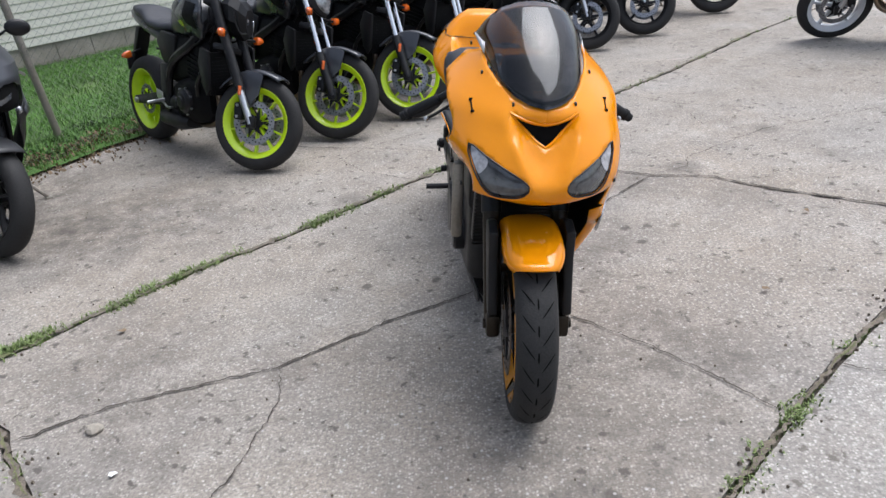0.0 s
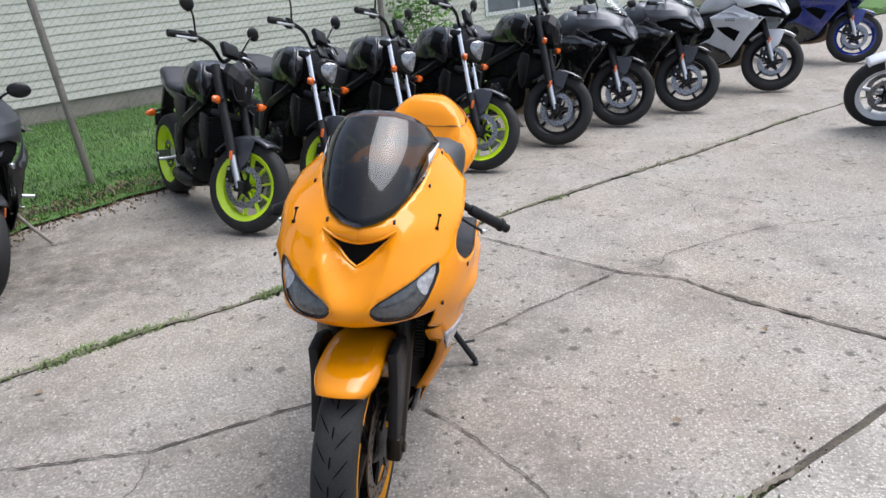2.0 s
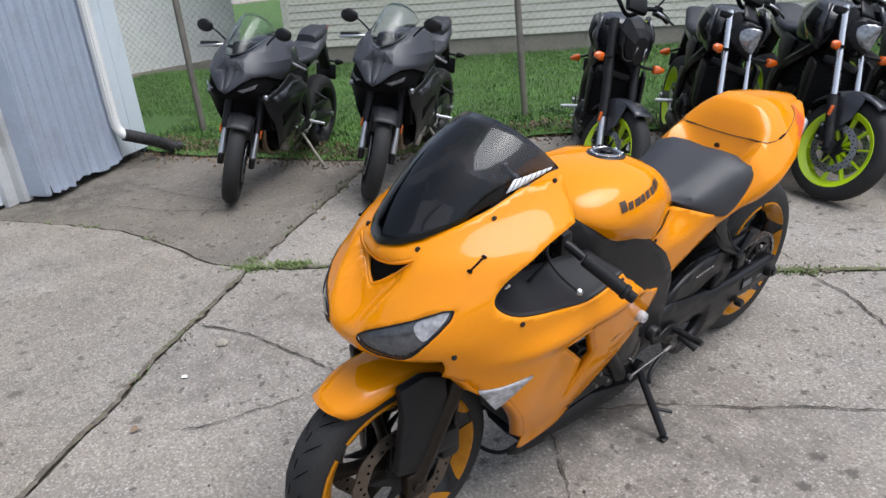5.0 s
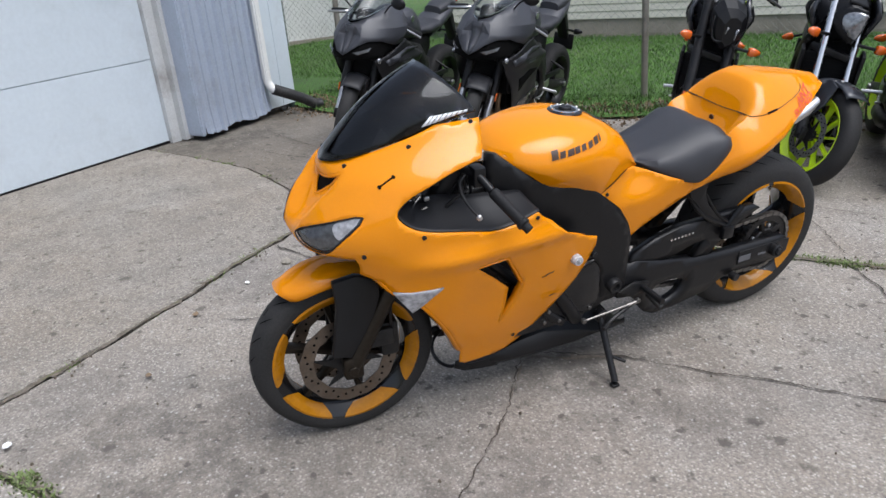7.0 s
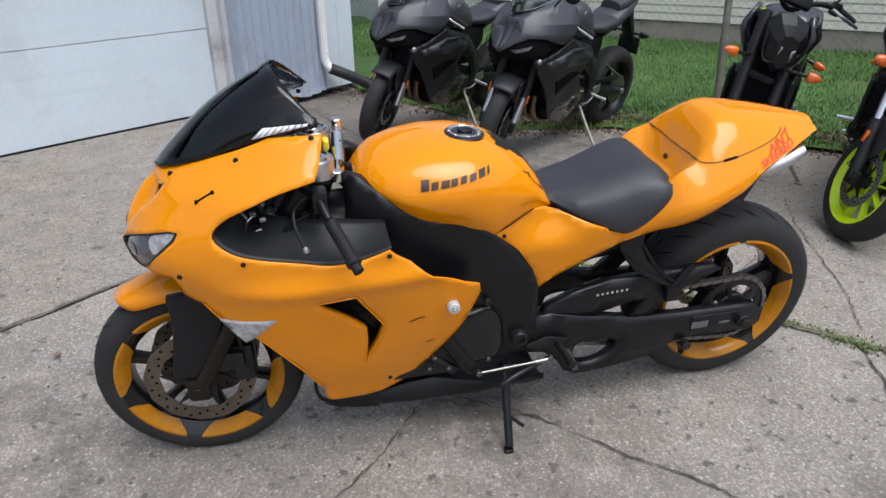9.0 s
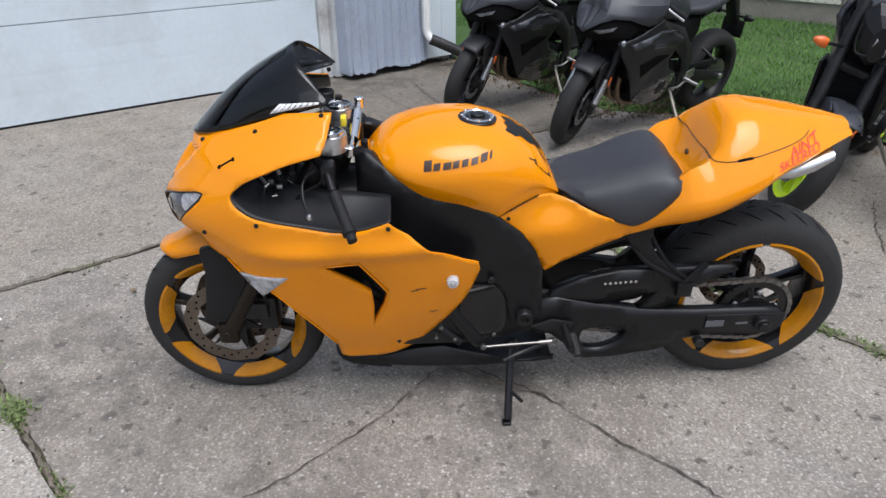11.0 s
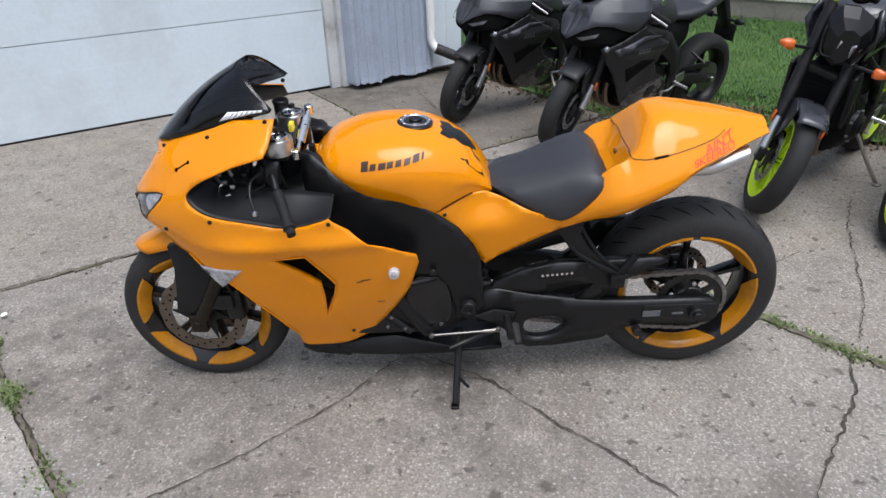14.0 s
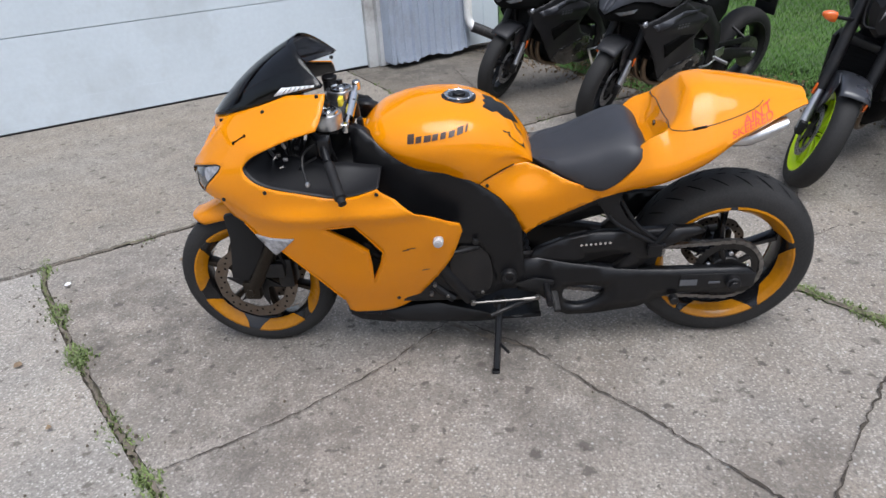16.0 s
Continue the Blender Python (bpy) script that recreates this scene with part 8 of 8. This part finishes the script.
def sport_bike(label, where, rim, upper, side, body, screen_mat=None, group="parked row", steer=32, mirrors=True):
    bk = empty("motorcycle", where, label, "motorcycle", group)
    S = steering(steer)
    front_end(bk, S, rim, side, True, reflectors=mirrors)
    rear_end(bk, rim)
    engine_block(bk)
    chin = [from_front(y, z) for y, z in ((0.0, 0.775), (0.05, 0.80), (0.11, 0.842), (0.17, 0.872))]
    mask = chin + [from_side(x, z) for x, z in ((-0.13, 0.872), (-0.2, 0.85), (-0.27, 0.835), (-0.33, 0.845), (-0.41, 0.91), (-0.445, 0.99), (-0.448, 1.07))] + screen_foot[2:]
    lift = Matrix.Translation((0.02, 0, -0.01)) @ Matrix.Diagonal((0.97, 0.92, 1.0, 1))
    fr = part("fairing", sheet(mask, skin, 0.055, mirror=True), upper, bk, "angular front fairing", m=lift, solid=0.004, smooth=14)
    lower = nose_low + [from_side(x, z) for x, z in ((-0.06, 0.755), (-0.12, 0.757), (-0.22, 0.797), (-0.28, 0.825), (-0.27, 0.84), (-0.2, 0.855), (-0.13, 0.877))] + chin[::-1]
    part("nose_intake", sheet(lower, lambda a, z: skin(a, z, -0.02), 0.03, mirror=True), GROOVE, fr, "black intake under the nose", m=lift, solid=0.004)
    vee = [from_front(y, z) for y, z in ((0.0, 0.785), (0.014, 0.80), (0.03, 0.88), (0.05, 0.965), (0.025, 0.965), (0.0, 0.962))]
    part("nose_panel", sheet(vee, lambda a, z: skin(a, z, 0.007), 0.03, mirror=True), upper, fr, "raised centre ridge", m=lift, solid=0.004)
    flank = [from_side(x, z) for x, z in ((-0.07, 0.745), (-0.13, 0.67), (-0.22, 0.56), (-0.31, 0.43), (-0.42, 0.30), (-0.60, 0.23), (-0.82, 0.24), (-0.90, 0.30), (-0.80, 0.46), (-0.66, 0.52), (-0.60, 0.60), (-0.66, 0.74), (-0.52, 0.80), (-0.40, 0.86), (-0.33, 0.835), (-0.22, 0.79), (-0.12, 0.752))]
    belly = [from_side(x, z) for x, z in ((-0.40, 0.325), (-0.47, 0.40), (-0.60, 0.44), (-0.72, 0.48), (-0.80, 0.455), (-0.895, 0.305), (-0.82, 0.245), (-0.60, 0.235), (-0.42, 0.305))]
    part("belly_panel", sheet(belly, lambda a, z: skin(a, z, 0.005), 0.035, mirror=True), DARK_PAINT, bk, "dark belly panel", m=lift, solid=0.004, smooth=28)
    sd = part("side_fairing", sheet(flank, skin, 0.022, mirror=True), side, bk, "dark side fairing", m=lift, solid=0.004, smooth=50)
    for s in (1, -1):
        mm = lift @ Matrix.Diagonal((1, s, 1, 1))
        part("side_vent", sheet([from_side(x, z) for x, z in ((-0.30, 0.60), (-0.44, 0.645), (-0.58, 0.635), (-0.50, 0.575), (-0.36, 0.50))], lambda a, z: skin(a, z, 0.004), 0.03), GROOVE, sd, "black side vent", m=mm, solid=0.004)
        part("flank_strake", sheet([from_side(x, z) for x, z in ((-0.16, 0.735), (-0.42, 0.80), (-0.58, 0.79), (-0.40, 0.765), (-0.20, 0.70))], lambda a, z: skin(a, z, 0.006), 0.03), upper, sd, m=mm, solid=0.006)
        for i in range(4):
            part("mark_block", sheet([from_side(x, z) for x, z in ((-0.36 - 0.03 * i, 0.70), (-0.38 - 0.03 * i, 0.70), (-0.375 - 0.03 * i, 0.73), (-0.355 - 0.03 * i, 0.73))], lambda a, z: skin(a, z, 0.004), 0.05), SLATE, sd, m=mm)
        part("lamp_slit", sheet([from_front(y, z) for y, z in ((0.09, 0.80), (0.15, 0.815), (0.2, 0.835), (0.19, 0.81), (0.13, 0.788))], lambda a, z: skin(a, z, 0.0), 0.03), LENS_DARK, fr, "slim headlight slit", m=mm)
        part("side_lamp", egg(skin(*from_side(-0.11, 0.742), -0.01), 0.022, 0.02, 0.02), LENS_HEAD, fr, m=mm)
        if mirrors:
            mirror(bk, (-0.24, s * 0.15, 1.02), (-0.21, s * 0.285, 1.1))
            part("turn_signal", egg((-0.30, s * 0.20, 0.86), 0.03, 0.02, 0.014), SATIN_BLACK, bk)
        bar = part("clip_on", tube([(-0.33, s * 0.11, 0.95), (-0.40, s * 0.22, 0.94), (-0.46, s * 0.36, 0.90)], 0.012, 8), SATIN_BLACK, bk, m=S)
        part("grip", tube([(-0.41, s * 0.24, 0.935), (-0.46, s * 0.36, 0.90)], 0.018, 10), GRIP, bar, m=S)
        part("lever", tube([(-0.37, s * 0.18, 0.955), (-0.33, s * 0.24, 0.945), (-0.37, s * 0.37, 0.905)], 0.008, 8), ALU, bar, "bright hand lever", m=S)
        part("badge", disk((-0.60, s * 0.172, 0.945), 0.022, 0.006, 20), ALU, bk, "round bright badge")
        part("frame_spar", sheet([(-0.42, 0.88), (-0.56, 0.80), (-0.78, 0.74), (-0.92, 0.60), (-0.98, 0.36), (-0.90, 0.34), (-0.85, 0.52), (-0.72, 0.62), (-0.55, 0.68), (-0.44, 0.76)], lambda x, z: (x, 0.15, z), 0.08), BLACK_METAL, bk, m=Matrix.Diagonal((1, s, 1, 1)), solid=0.03)
        part("rear_footrest", tube([(-1.1, s * 0.12, 0.56), (-1.14, s * 0.22, 0.5)], 0.01, 8), BLACK_METAL, bk)
    rows2 = [[(p[0], p[1] * 0.92, 1.0 + (p[2] - 1.0) * 0.95) for p in r] for r in rows_screen]
    part("windscreen", loft(rows2, closed=False), screen_mat or SCREEN_CLEAR, bk, "clear windscreen", m=lift, solid=0.003, smooth=60)
    part("cockpit", box(-0.34, -0.22, -0.10, 0.10, 0.93, 1.02, 0.02), SATIN_BLACK, bk)
    tk = part("fuel_tank", rings_body([(-0.44, 0.07, 0.80, 0.92), (-0.48, 0.14, 0.79, 0.99), (-0.58, 0.175, 0.78, 1.02), (-0.68, 0.17, 0.77, 1.01), (-0.80, 0.12, 0.76, 0.95), (-0.88, 0.09, 0.76, 0.86)], 3.0), body, bk, "broad-shouldered fuel tank", smooth=50)
    part("fuel_cap", disk((-0.62, 0, 1.022), 0.04, 0.012, 24, "Z"), BLACK_METAL, tk)
    part("seat", rings_body([(-0.86, 0.08, 0.78, 0.84), (-0.98, 0.13, 0.78, 0.85), (-1.12, 0.14, 0.80, 0.87), (-1.18, 0.11, 0.82, 0.88)], 3.0), SEAT, bk, "black rider seat", smooth=50)
    part("pillion_seat", rings_body([(-1.20, 0.08, 0.88, 0.955), (-1.30, 0.10, 0.90, 0.985), (-1.42, 0.085, 0.93, 1.0)], 3.0), SEAT, bk, smooth=50)
    part("tail", rings_body([(-1.05, 0.10, 0.74, 0.82), (-1.18, 0.125, 0.79, 0.90), (-1.35, 0.11, 0.85, 0.96), (-1.5, 0.06, 0.92, 0.985), (-1.58, 0.02, 0.955, 0.985)], 2.8), upper, bk, "pointed upswept tail", smooth=40)
    part("tail_lamp", box(-1.59, -1.56, -0.03, 0.03, 0.955, 0.975, 0.004), RED_LENS, bk)
    part("plate_holder", join(slab_xz([(-1.42, 0.88), (-1.48, 0.90), (-1.62, 0.66), (-1.59, 0.64)], -0.045, 0.045, 0.006), box(-1.62, -1.605, -0.09, 0.09, 0.56, 0.68, 0.004)), PLASTIC, bk)
    for s in (1, -1):
        turn_lamp(bk, (-1.55, s * 0.04, 0.72), (-1.56, s * 0.14, 0.715), lens=SATIN_BLACK)
    return bk


ROW = -43.0
naked_bike("dark grey naked motorcycle with lime rims and twin-lamp mask", stand_pose(-1.16, 4.34, ROW), LIME, True, True, LIME)
b = naked_bike("black naked motorcycle with lime rims and shield headlight", stand_pose(-0.71, 4.85, ROW), LIME, False, False, LIME, GREY_PAINT)
copy_thing(b, stand_pose(-0.20, 5.19, ROW + 1))
copy_thing(b, stand_pose(0.26, 5.59, ROW))
naked_bike("black naked motorcycle with black rims", stand_pose(0.84, 6.28, ROW - 1), SATIN_BLACK, True, True, None, DARK_PAINT)
g = sport_bike("gloss black sport motorcycle with slate nose", stand_pose(1.42, 6.90, ROW), SATIN_BLACK, SLATE, DARK_PAINT, SLATE)
copy_thing(g, stand_pose(2.07, 7.35, ROW - 1))
sport_bike("silver-white sport motorcycle with black rims", stand_pose(3.05, 8.15, ROW), SATIN_BLACK, WHITE_PAINT, WHITE_PAINT, WHITE_PAINT)
sport_bike("deep blue sport motorcycle with blue rims", stand_pose(4.35, 9.60, ROW), BLUE_PAINT, BLUE_PAINT, BLUE_PAINT, BLUE_PAINT)
STRETCH = 0.1
m1 = sport_bike("matte grey sport motorcycle with clear screen", stand_pose(-3.03, 2.64, -51), SATIN_BLACK, MATTE_GREY, SATIN_DARK, MATTE_GREY, group="pair by the fence", steer=24)
STRETCH = 0.0
copy_thing(m1, stand_pose(-2.33, 3.35, -53))
naked_bike("white dual-sport motorcycle with white rims and red trim", stand_pose(3.5, 6.4, 150), WHITE_PAINT, True, False, RED_PLASTIC, WHITE_PAINT, group="facing row", steer=20)
